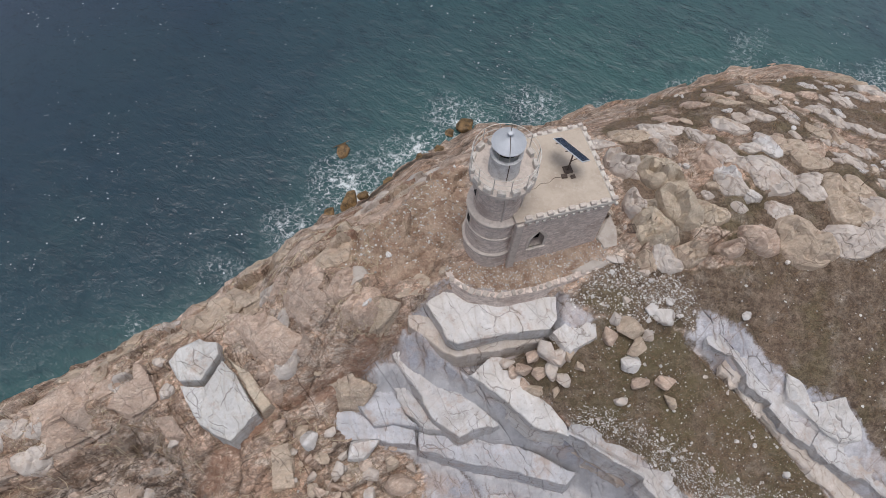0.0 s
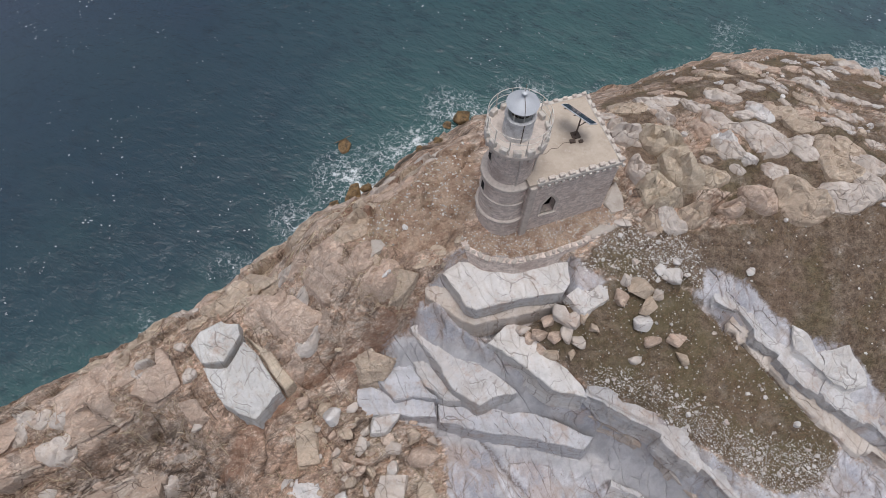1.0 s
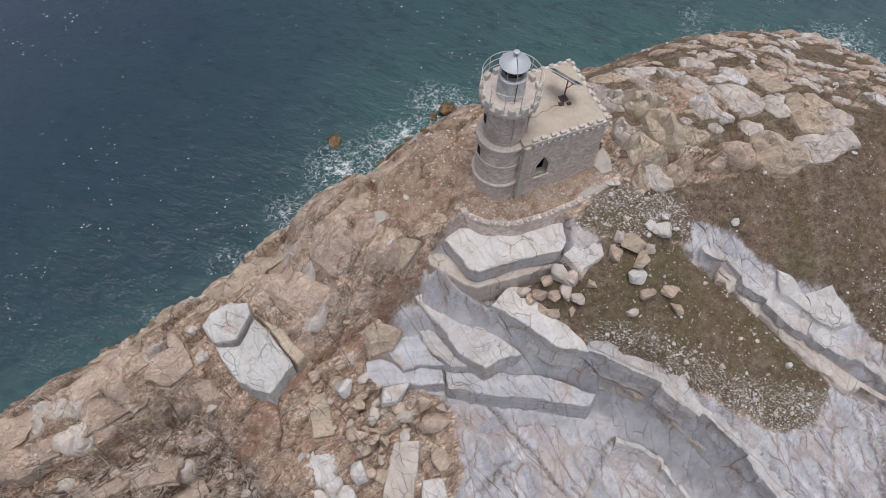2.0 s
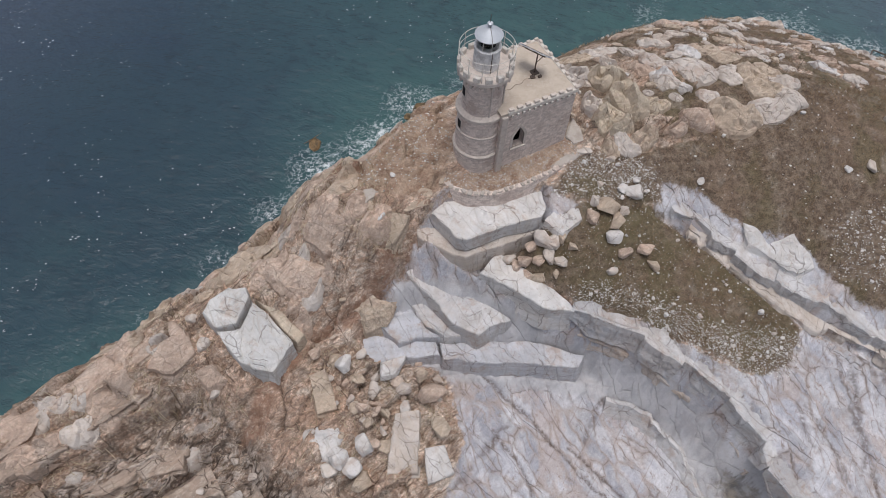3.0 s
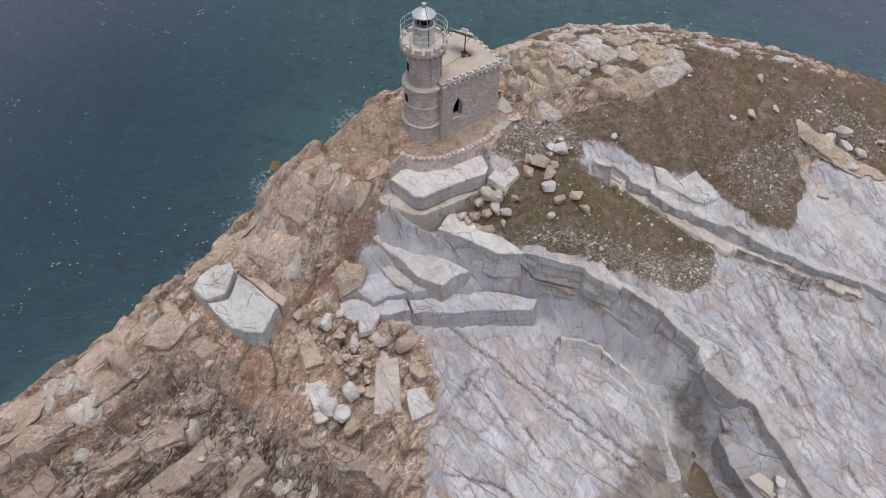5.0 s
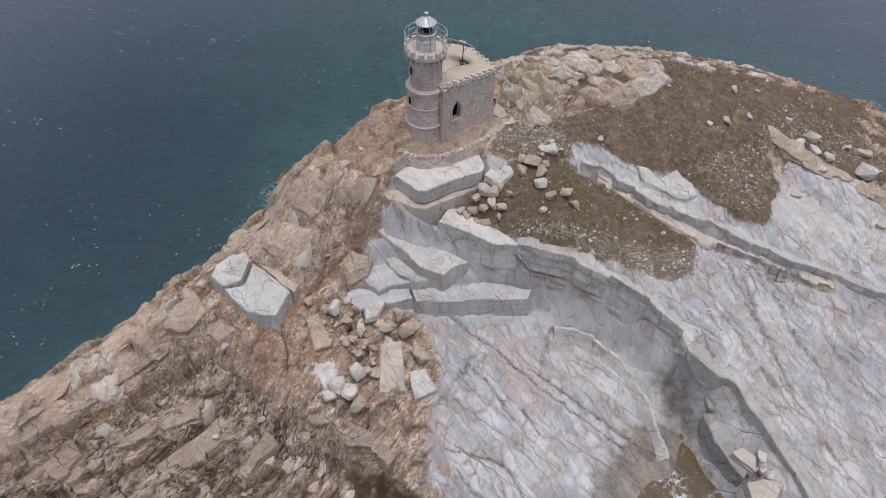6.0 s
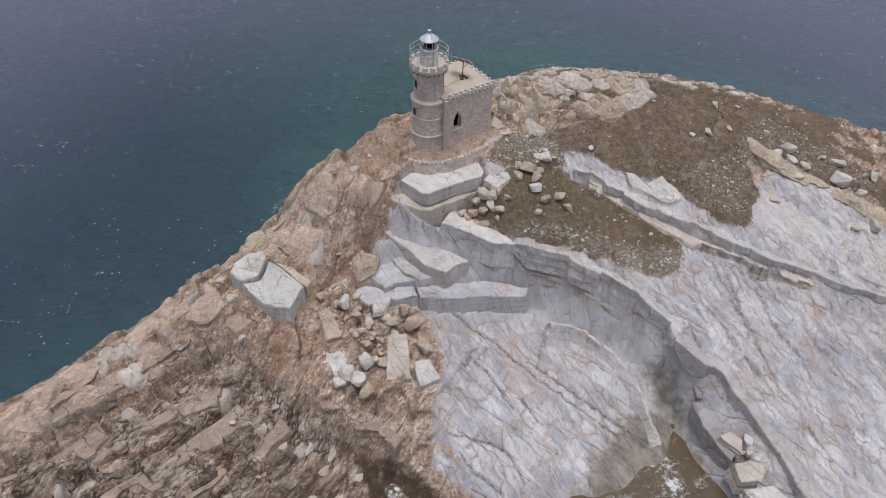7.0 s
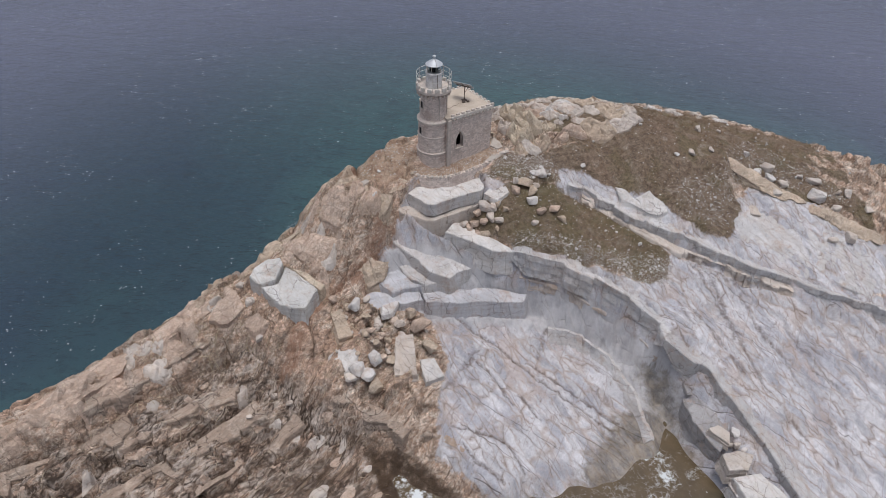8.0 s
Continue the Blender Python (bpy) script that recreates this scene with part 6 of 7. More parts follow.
ledge_run([(12.3, -22.2, -0.7), (12.4, -20.4, 0.08), (12.3, -18, 0.68), (12.0, -16.4, 1.18), (11.6, -15.1, 1.58), (10.6, -13.3, 1.93), (9.0, -12.0, 2.18), (7.4, -11.5, 2.4)],
          0.9, 0.9, BED, 78, "broken edge of the marble plate in the hollow", "beds of the hollow", rag=0.4)
for k, (outline, material, up, label) in enumerate((
        ([(-13.5, -3.4), (-10.9, -3.5), (-9.0, -4.7), (-9.7, -5.9), (-11.8, -5.4)], PINK, 0.35, "pale pink block with weathered joints"),
        ([(-7.8, -6.3), (-6.6, -5.8), (-5.3, -6.2), (-6.0, -7.1), (-7.2, -7.2)], TAN, 0.3, "tan block lodged in the rusty gulch"),
        ([(-11.3, -0.7), (-9.2, -1.2), (-7.9, -2.3), (-8.9, -2.5), (-10.2, -3.0)], PINK, 0.3, "pale pink block above the cliff"),
        ([(-15.8, -2.3), (-14.2, -0.8), (-11.9, -2.4), (-13.5, -3.3)], TAN, 0.3, "tan weathered block above the cliff"),
        ([(-24.5, -8.5), (-22.1, -6.4), (-19.7, -5.8), (-19.1, -6.8), (-21.6, -8.4), (-23.6, -9.7)], PINK, 0.25, "broad pale pink bed on the west ridge"),
        ([(-11.2, -12.1), (-9.0, -11.5), (-8.5, -12.6), (-9.8, -14.4), (-11.4, -13.5)], MARBLE, 0.2, "blue-white marble block at the edge of the rubble"),
        ([(-9.0, -4.7), (-7.7, -4.4), (-6.6, -5.1), (-7.8, -5.9), (-8.7, -5.6)], PINK, 0.3, "pink block at the head of the gulch"),
        ([(-5.2, -2.5), (-3.3, -1.8), (-2.3, -2.1), (-2.9, -2.8), (-4.3, -3.0)], TAN, 0.12, "low tan rock beside the terrace"),
        ([(-30.5, -12.6), (-27.4, -9.6), (-25.2, -9.2), (-26.0, -11.0), (-29.2, -13.4)], PINK, 0.2, "broad pale pink bed on the west ridge"))):
    rock_slab(outline, 1.5, up, material, 121 + k, label, "rock_block", layers=2, bumps=0.2, dome=0.35, rag=0.24)

def boulder_mesh(name, seed, material, square):
    """An angular stone one metre across, with worn edges."""
    rng = random.Random(seed)
    bm = bmesh.new()
    for k in range(16):
        v = Vector((rng.gauss(0, 1), rng.gauss(0, 1), rng.gauss(0, 1))).normalized()
        big = max(abs(c) for c in v)
        v = v * (1 - square) + v / big * square * 0.8
        bm.verts.new(v * 0.5 * rng.uniform(0.82, 1.05))
    bmesh.ops.convex_hull(bm, input=bm.verts[:])
    bmesh.ops.delete(bm, geom=[v for v in bm.verts if not v.link_faces], context="VERTS")
    bmesh.ops.bevel(bm, geom=bm.edges[:], offset=0.035, segments=1, affect="EDGES")
    bmesh.ops.triangulate(bm, faces=bm.faces[:])
    for v in bm.verts:
        v.co *= 1 + 0.06 * noise.noise(v.co * 4 + Vector((seed, 0, 0)))
    me = bpy.data.meshes.new(name)
    bm.to_mesh(me)
    bm.free()
    me.materials.append(material)
    return me


STONES = {m.name: [boulder_mesh("boulder", 10 * i + k, m, 0.35 + 0.12 * k) for k in range(5)] for i, m in enumerate((MARBLE, PINK, TAN, PALE))}


def boulder(x, y, half, material, label, group, rng, name="boulder", flat=0.75, sink=0.3, base=None, along=None):
    ob = new(name, rng.choice(STONES[material.name]))
    sx_, sy_, sz_ = 2.0 * half * rng.uniform(0.9, 1.2) * (1.3 if along is not None else 1), 2.0 * half * rng.uniform(0.65, 0.95), 2.0 * half * flat * rng.uniform(0.8, 1.1)
    z = (ground_at(x, y, height) if base is None else base) + sz_ * (0.5 - sink)
    ob.matrix_world = Matrix.LocRotScale((x, y, z), Euler((rng.uniform(-0.25, 0.25), rng.uniform(-0.25, 0.25), rng.uniform(0, 6.28) if along is None else along + rng.gauss(0, 0.35))), (sx_, sy_, sz_))
    return tagged(ob, label, "boulder" if half > 0.3 else "stone", group)


rng = random.Random(12)
EAST = [(28.1, -7.9, 0.93), (31.4, -4.1, 0.92), (31.2, -5.1, 0.8), (30.2, -4.3, 0.51), (32.3, -5.7, 0.63), (35.0, -7.4, 1.29), (36.1, -8.9, 0.71), (35.9, -5.7, 0.95), (38.1, -7.8, 0.78),
        (37.3, -7.4, 0.48), (39.3, -9.5, 0.67), (34.8, -4.9, 0.47), (30.0, -2.5, 0.52), (22.4, -2.5, 0.37), (24.0, -2.4, 0.6), (26.3, -2.1, 0.5), (26.5, 0.8, 0.63), (29.0, 0.9, 0.47),
        (35.8, -11.7, 0.93), (34.1, -11.6, 0.69), (30.9, -6.7, 0.68)]
for x, y, r in EAST:
    boulder(x, y, r * 0.85, rng.choice((MARBLE, PALE, PALE)), "pale weathered boulder on the brown slope", "boulders on the east slope", rng)
NORTH = [(10.8, 8.6, 0.35), (11.3, 7.3, 0.58), (12.1, 6.2, 0.67), (14.1, 9.3, 0.44), (12.9, 8.8, 0.5), (14.1, 6.8, 0.49), (16.2, 7.2, 0.86), (17.0, 6.3, 0.86), (19.6, 6.6, 0.59), (20.7, 7.8, 0.46),
         (14.6, 4.8, 1.08), (12.3, 3.9, 0.65), (11.4, 3.9, 0.38), (17.9, 4.3, 0.77), (19.1, 4.3, 0.64), (16.6, 4.0, 0.62), (16.9, 8.3, 0.37), (18.9, 8.8, 0.84), (19.4, 8.3, 0.46), (10.2, 7.8, 0.31),
         (9.4, 7.7, 0.61), (8.6, 7.4, 0.67), (7.0, 7.0, 0.66), (7.9, 7.1, 0.47), (5.7, 6.2, 0.58), (9.2, 6.3, 0.52)]
NORTH_FAR = [(12.6, 20.3, 0.71), (17.0, 14.1, 0.92), (27.6, 20.3, 1.3), (27.5, 17.5, 1.18), (13.8, 11.3, 0.77), (16.1, 12.0, 0.47), (17.4, 10.9, 0.47), (20.2, 11.9, 0.58), (20.7, 6.1, 0.37), (18.3, 1.3, 1.03),
             (19.6, 2.0, 0.77), (18.2, 3.0, 0.9), (19.8, 3.3, 0.78), (10.3, 2.4, 0.37), (8.8, -0.2, 0.66), (8.0, -0.5, 0.48), (6.3, -0.5, 0.35), (7.4, -0.1, 0.36), (6.6, 1.0, 0.24), (5.9, 1.8, 0.21),
             (6.8, 1.2, 0.18), (10.7, 1.6, 0.31)]
GULCH_BANK = [(-14, -3.6), (-9.5, -1.6), (-6, -2.6), (-5.2, -4.6), (-7, -5.4), (-9.2, -6.2), (-11, -7.4), (-11.6, -5.6)]


def outcrop(x, y, r, material, label, group, rng, lift, heading, name="outcrop"):
    """A half-buried lump of broken rock: uneven outline, a domed top split into slanting faces, longer one way than the other."""
    seed, spin = rng.randint(1000, 9000), rng.uniform(0, 6.28)
    c, s = math.cos(heading), math.sin(heading)
    around_n, rings = 22, 7
    lean_u, lean_v = rng.gauss(0, 0.16), rng.gauss(0, 0.16)
    fu, fv, fz = [], [], []
    for k in range(rings + 1):
        f = k / rings
        for q in range(around_n if k else 1):
            a = 6.283 * q / around_n
            reach = 1 + 0.22 * math.sin(2 * a + spin) * math.cos(a - spin) + 0.16 * noise.noise((2.2 * math.cos(a) + seed, 2.2 * math.sin(a), 0)) + 0.05 * noise.noise((6 * math.cos(a) + seed, 6 * math.sin(a), 3))
            fu.append(1.4 * r * f * reach * math.cos(a))
            fv.append(0.85 * r * f * reach * math.sin(a))
            fz.append(f)
    fu, fv, fz = np.array(fu), np.array(fv), np.array(fz)
    step, edge = blocks(fu / (0.62 * r) + seed, fv / (0.5 * r), seed, 1.2)
    top = lift * (1 - fz ** 3.2) * (1 + 0.34 * step + lean_u * fu / r + lean_v * fv / r) - 0.16 * lift * np.clip(1 - edge / 0.16, 0, 1) + 0.10 * r * value_noise(fu * 2.2 + seed, fv * 2.2, seed)
    top = np.where(fz > 0.99, -0.45, top - 0.25 * np.clip(fz - 0.8, 0, 1))
    verts = []
    for u, v, z in zip(fu, fv, top):
        px, py = x + c * u - s * v, y + s * u + c * v
        verts.append((px, py, ground_at(px, py, height) + float(z)))
    faces = [(0, 1 + q, 1 + (q + 1) % around_n) for q in range(around_n)]
    for k in range(rings - 1):
        i = 1 + k * around_n
        faces += [(i + q, i + around_n + q, i + around_n + (q + 1) % around_n, i + (q + 1) % around_n) for q in range(around_n)]
    return tagged(new(name, mesh_from(name, verts, faces, material)), label, "rock", group)


shape = random.Random(81)
for x, y, r, up, turn, material, label in (
        (6.9, 4.5, 0.85, 1.0, -0.4, PALE, "rounded pale boulder behind the annex"), (8.5, 4.0, 1.1, 1.2, -0.5, CREAM, "rounded tan boulder behind the annex"), (9.6, 2.5, 1.25, 1.2, -0.9, CREAM, "large cracked tan boulder beside the annex"),
        (8.3, 1.1, 1.1, 1.1, -0.6, CREAM, "smooth cream-white boulder beside the annex"), (7.3, 2.2, 0.7, 0.7, -0.9, PALE, "pale boulder against the annex wall"), (10.2, 0.1, 0.75, 0.75, 0.3, TAN, "tan boulder at the edge of the soil"),
        (11.1, 2.4, 0.8, 0.7, -0.5, CREAM, "cracked tan boulder on the crest"), (12.2, 0.5, 0.6, 0.6, 0.2, PINK, "pink boulder at the edge of the soil"), (13.8, 1.0, 0.95, 0.8, -0.2, PINK, "pink and white boulder at the edge of the soil"),
        (16.2, 1.1, 1.35, 0.7, -0.5, TAN, "long tan rock sloping into the soil")):
    outcrop(x, y, r, material, label, "", shape, up, turn, "boulder")


def steepness(x, y, r):
    """Rise of the ground across a block, in block lengths."""
    round_it = [ground_at(x + dx * r, y + dy * r) for dx, dy in ((1.2, 0), (-1.2, 0), (0, 1.2), (0, -1.2))]
    return (max(round_it) - min(round_it)) / (2 * r)


def strewn(outline, count, sizes, apart, rng):
    """Places for blocks inside a plan outline, none on top of another."""
    xs, ys = [p[0] for p in outline], [p[1] for p in outline]
    spots = []
    for _ in range(count * 30):
        x, y, r = rng.uniform(min(xs), max(xs)), rng.uniform(min(ys), max(ys)), sizes[0] + (sizes[1] - sizes[0]) * rng.random() ** 1.8
        if inside(outline, np.array([x]), np.array([y]), 0.5)[0] > 0.9 and inside(RUSTY_GULCH, np.array([x]), np.array([y]), 1.0)[0] < 0.3 and steepness(x, y, r) < 1.6 and all(math.hypot(x - a, y - b) > apart * (r + s) for a, b, s in spots):
            spots.append((x, y, r))
        if len(spots) >= count:
            break
    return spots


for x, y, r in NORTH + NORTH_FAR:
    if r > 0.42:
        outcrop(x, y, r * 1.15, rng.choice((PALE, PALE, TAN)), "cracked pale outcrop in brown scrub", "outcrops on the crest", rng, 0.08 + 0.36 * r, radians(-25) + rng.gauss(0, 0.3))
        continue
    boulder(x, y, r * 1.1, rng.choice((PALE, PALE, PALE, TAN)), "pale rounded outcrop in brown scrub", "outcrops on the crest", rng, flat=0.62, sink=0.42, along=radians(-25))
MID = [(2.3, -5.4, 0.46), (3.4, -4.8, 0.6), (3.7, -5.5, 0.55), (2.7, -4.9, 0.37), (1.5, -5.1, 0.41), (4.3, -5.9, 0.41), (3.0, -6.3, 0.45), (1.8, -5.5, 0.32), (4.4, -4.8, 0.37), (9.3, -5.7, 0.43), (9.8, -6.5, 0.42),
       (8.0, -5.9, 0.42), (7.2, -6.7, 0.37), (4.0, -4.9, 0.5), (3.1, -5.6, 0.4), (2.4, -6.0, 0.35), (3.9, -6.4, 0.3), (4.9, -5.4, 0.3), (6.3, -4.0, 0.4), (6.5, -3.2, 0.35)]
for x, y, r in MID:
    boulder(x, y, 1.3 * r, rng.choice((PINK, TAN, PALE)), "pinkish broken stone on the soil", "broken stones below the slab", rng)
for x, y, r, m, text in ((7.2, -3.5, 0.95, TAN, "tan boulder on brown soil"), (7.7, -4.4, 0.75, TAN, "smooth olive-tan boulder"), (7.4, -5.1, 0.75, MARBLE, "white wedge-shaped boulder"), (8.3, -2.6, 0.42, MARBLE, "white splintered stone"),
                         (8.9, -3.0, 0.6, MARBLE, "white splintered stone"), (8.2, -3.8, 0.4, PALE, "pale stone"), (7.0, -2.3, 0.3, PALE, "pale stone"), (13.0, -2.6, 0.31, MARBLE, "narrow white stone lying on soil"),
                         (7.8, -1.0, 0.36, PALE, "pale stone"), (9.2, -2.2, 0.27, MARBLE, "small white stone"), (9.8, -2.7, 0.27, MARBLE, "small white stone"), (15.9, -9.4, 0.29, MARBLE, "small white stone"),
                         (10.1, -9.1, 0.22, MARBLE, "small white stone"), (11.9, -9.5, 0.2, MARBLE, "small white stone"), (-5.8, -3.5, 0.34, MARBLE, "small white stone on the tan rock"), (-4.9, -1.2, 0.22, MARBLE, "small white stone"),
                         (-2.2, -1.7, 0.28, TAN, "small flat stone")):
    boulder(x, y, r, m, text + " near the tower" if len(text.split()) < 4 else text, "", rng, flat=0.62)
RUBBLE = [(-7.9, -13.4, 0.73), (-9.4, -13.9, 0.68), (-8.6, -14.5, 0.64), (-5.3, -11.4, 0.53), (-3.6, -10.8, 0.99), (-3.4, -12.7, 0.8), (-7.5, -12.3, 0.43), (-8.2, -11.5, 0.39), (-6.5, -11.6, 0.44), (-7.3, -13.4, 0.43),
          (-6.6, -13.5, 0.52), (-8.6, -9.1, 0.71), (-7.9, -9.9, 0.44), (-7.1, -10.4, 0.53), (-5.6, -9.9, 0.45), (-5.3, -10.4, 0.54), (-8.5, -10.8, 0.39), (-7.8, -11.6, 0.35), (-7.0, -11.1, 0.4), (-9.6, -9.7, 0.4),
          (-9.2, -8.6, 0.49), (-7.6, -8.6, 0.4), (-10.2, -8.5, 0.44), (-6.9, -9.5, 0.36), (-4.3, -9.8, 0.63), (-3.1, -9.7, 0.41), (-6.7, -12.6, 0.35), (-8.0, -12.7, 0.3), (-9.9, -14.5, 0.6), (-8.1, -15.2, 0.85)]
for k, (x, y, r) in enumerate(RUBBLE):
    m = MARBLE if k in (0, 1, 2, 3, 11) else rng.choice((PINK, PINK, TAN, PALE))
    boulder(x, y, r * 1.08, m, "white marble block in the rubble" if m is MARBLE else "pinkish block in the rubble", "rubble in the hollow", rng, sink=0.06)
for k in range(70):
    x, y = rng.gauss(-7.2, 1.6), rng.gauss(-11.2, 1.7)
    boulder(x, y, rng.uniform(0.12, 0.3), rng.choice((PINK, PINK, TAN, PALE)), "small pinkish stone in the rubble", "rubble in the hollow", rng, "stone", sink=0.1)
for x, y, r in ((-18.5, -7.2, 0.7), (-16.7, -7.1, 0.63), (-16.2, -9.5, 0.5), (-18.1, -6.3, 0.55), (-17.2, -5.7, 0.41), (-15.8, -12.6, 0.4), (-14.7, -13.6, 0.4), (-17.7, -14.1, 0.36)):
    boulder(x, y, r, rng.choice((PINK, PALE)), "pinkish block on the west ridge", "blocks on the west ridge", rng)
for x, y, r in ((17.4, -24.4, 0.45), (17.2, -25.2, 0.4), (17.5, -25.7, 0.35), (16.9, -24.9, 0.3)):
    boulder(x, y, r, rng.choice((MARBLE, PALE)), "grey marble block fallen into the gully", "blocks in the gully", rng, sink=0.2, base=max(ground_at(x, y), -0.6))

CREST_TOP = [(6.6, 3.5), (8.5, 7.5), (12, 12), (18, 16), (26, 19), (36, 16), (40, 6), (34, 1), (26, 4), (20, 5), (15, 2.5), (10, 2)]
for x, y, r in strewn(CREST_TOP, 150, (0.25, 0.95), 0.95, rng):
    outcrop(x, y, r, rng.choice((PALE, PALE, MARBLE, PINK)), "cracked pale outcrop in brown scrub", "outcrops on the crest", rng, 0.05 + 0.34 * r, radians(-25) + rng.gauss(0, 0.35))
CLIFF_TOP = [(-24, -5.4), (-18, -2.6), (-13, 0.8), (-9, 4), (-5.5, 8.5), (-2, 10), (-1.5, 6), (-5, 2), (-7.5, -1.5), (-12, -3.2), (-17, -4.6), (-22, -8)]
for x, y, r in strewn(CLIFF_TOP, 46, (0.55, 1.7), 0.8, rng):
    outcrop(x, y, r, rng.choice((PINK, PINK, PALE, TAN)), "pinkish angular block in the broken bank", "blocks of the west bank", rng, 0.12 + 0.24 * r, radians(30) + rng.gauss(0, 0.3))
for x, y, r in strewn(GULCH_BANK, 26, (0.5, 1.3), 0.8, rng):
    outcrop(x, y, r, rng.choice((PINK, PINK, PALE)), "smooth pink block beside the rusty gulch", "blocks of the west bank", rng, 0.1 + 0.25 * r, radians(40) + rng.gauss(0, 0.3))
RIDGE = [(-34, -15), (-27, -9.6), (-21, -6), (-18.6, -6), (-20, -9.2), (-26, -13), (-33, -16)]
for x, y, r in strewn(RIDGE, 30, (0.5, 1.8), 0.8, rng):
    outcrop(x, y, r, rng.choice((PINK, PINK, PALE)), "pinkish angular block on the west ridge", "blocks on the west ridge", rng, 0.1 + 0.2 * r, radians(28) + rng.gauss(0, 0.3))
for x, y, r in strewn(DARK_ROCK, 60, (0.2, 0.65), 1.0, rng):
    outcrop(x, y, r, rng.choice((PALE, PINK, PINK)), "grey-white block among dark shrubs", "blocks on the west slope", rng, 0.02 + 0.16 * r, radians(32) + rng.gauss(0, 0.3))


def sea_rock_material():
    g = Graph("brown_sea_rock")
    c = g.mix(g.span(g.noise(2.2, 6, 0.7), 0.35, 0.65), (0.055, 0.036, 0.018), (0.24, 0.15, 0.07))
    return g.done(c, 0.5, g.noise(6, 6, 0.7), 0.7, 0.1)


SEA_ROCK = sea_rock_material()
STONES[SEA_ROCK.name] = [boulder_mesh("sea_rock", 900 + k, SEA_ROCK, 0.3) for k in range(4)]
for x, y, r in ((-10.6, 14.6, 0.85), (-1.2, 17.9, 1.1), (-2.4, 17.2, 0.5), (-5.6, 13.3, 0.7), (-4.6, 14.4, 0.7), (-9.6, 10.0, 1.15), (-7.9, 10.0, 0.8), (-11, 8.9, 0.7), (-6.8, 12.1, 0.6), (-3.1, 15.5, 0.7), (0.2, 17.6, 0.6), (-8.7, 10.6, 0.7)):
    boulder(x, y, r, SEA_ROCK, "brown weed-covered rock at the waterline", "rocks at the waterline", rng, "sea_rock", 0.6, 0.4, SEA_Z)

# ---- loose stones, pebbles, dry grass ----
def scatter(outline, count, rng, patchy=1.0):
    xs, ys = [p[0] for p in outline], [p[1] for p in outline]
    spots = []
    while len(spots) < count:
        n = 4 * count
        x, y = rng.uniform(min(xs), max(xs), n), rng.uniform(min(ys), max(ys), n)
        ok = inside(outline, x, y, 0.8) > rng.uniform(0, 1, n)
        clump = value_noise(x / 1.1, y / 1.1, 333) + 0.6 * value_noise(x / 0.4, y / 0.4, 335)
        ok &= clump * patchy > rng.uniform(-1.2, 0.9, n)
        spots += list(zip(x[ok], y[ok]))
    return spots[:count]


def bits(name, spots, shape, sizes, rng, material, label, category, lift=0.3):
    """Many small solids in one mesh."""
    shape_v, shape_f = shape
    verts, faces = [], []
    for (x, y), s in zip(spots, sizes):
        z = ground_at(x, y, height)
        a = rng.uniform(0, 6.28)
        c, d = math.cos(a), math.sin(a)
        k = s * rng.uniform(0.7, 1.3, 3)
        base = len(verts)
        for vx, vy, vz in shape_v:
            px, py = vx * k[0] * rng.uniform(0.8, 1.2), vy * k[1] * rng.uniform(0.8, 1.2)
            verts.append((x + c * px - d * py, y + d * px + c * py, z + (vz + lift) * k[2]))
        faces += [tuple(base + q for q in f) for f in shape_f]
    return tagged(new(name, mesh_from(name, verts, faces, material)), label, category, kind="stuff")


OCTA = ([(1, 0, 0), (0.3, 0.9, 0.1), (-0.8, 0.5, -0.1), (-0.6, -0.8, 0), (0.5, -0.9, 0), (0.1, 0, 0.7)], [(0, 1, 5), (1, 2, 5), (2, 3, 5), (3, 4, 5), (4, 0, 5)])
nr = np.random.default_rng(5)
bits("pebbles", scatter(EARTH_HOLLOW, 1500, nr, 1.0), OCTA, 0.016 + 0.045 * nr.random(1500) ** 3, nr, PEBBLE, "white pebbles sprinkled over the soil of the hollow", "pebbles")
bits("pebbles", scatter(PEBBLY, 6000, nr, 0.6), OCTA, 0.014 + 0.04 * nr.random(6000) ** 3, nr, PEBBLE, "white and grey pebbles strewn over brown soil", "pebbles")
bits("pebbles", scatter(PEBBLY_EAST, 3000, nr), OCTA, 0.018 + 0.055 * nr.random(3000) ** 3, nr, PEBBLE, "white pebbles strewn over the east slope", "pebbles")
bits("pebbles", scatter(PEBBLY_NEAR, 2200, nr, 0.6), OCTA, 0.018 + 0.05 * nr.random(2200) ** 3, nr, PEBBLE, "white pebbles and chips beside the terrace", "pebbles")
bits("pebbles", scatter(TERRACE_FLOOR, 1100, nr, 0.6), OCTA, 0.018 + 0.035 * nr.random(1100) ** 2.5, nr, PEBBLE, "pale gravel along the terrace edge", "pebbles")
bits("pebbles", scatter(EARTH_TOP, 450, nr), OCTA, 0.03 + 0.06 * nr.random(450) ** 3, nr, PEBBLE, "sparse white pebbles on the plateau", "pebbles")
bits("pebbles", scatter(DUSTY_BANK, 700, nr), OCTA, 0.025 + 0.06 * nr.random(700) ** 3, nr, PEBBLE, "pale chips on the dusty bank west of the tower", "pebbles")
srng = random.Random(77)
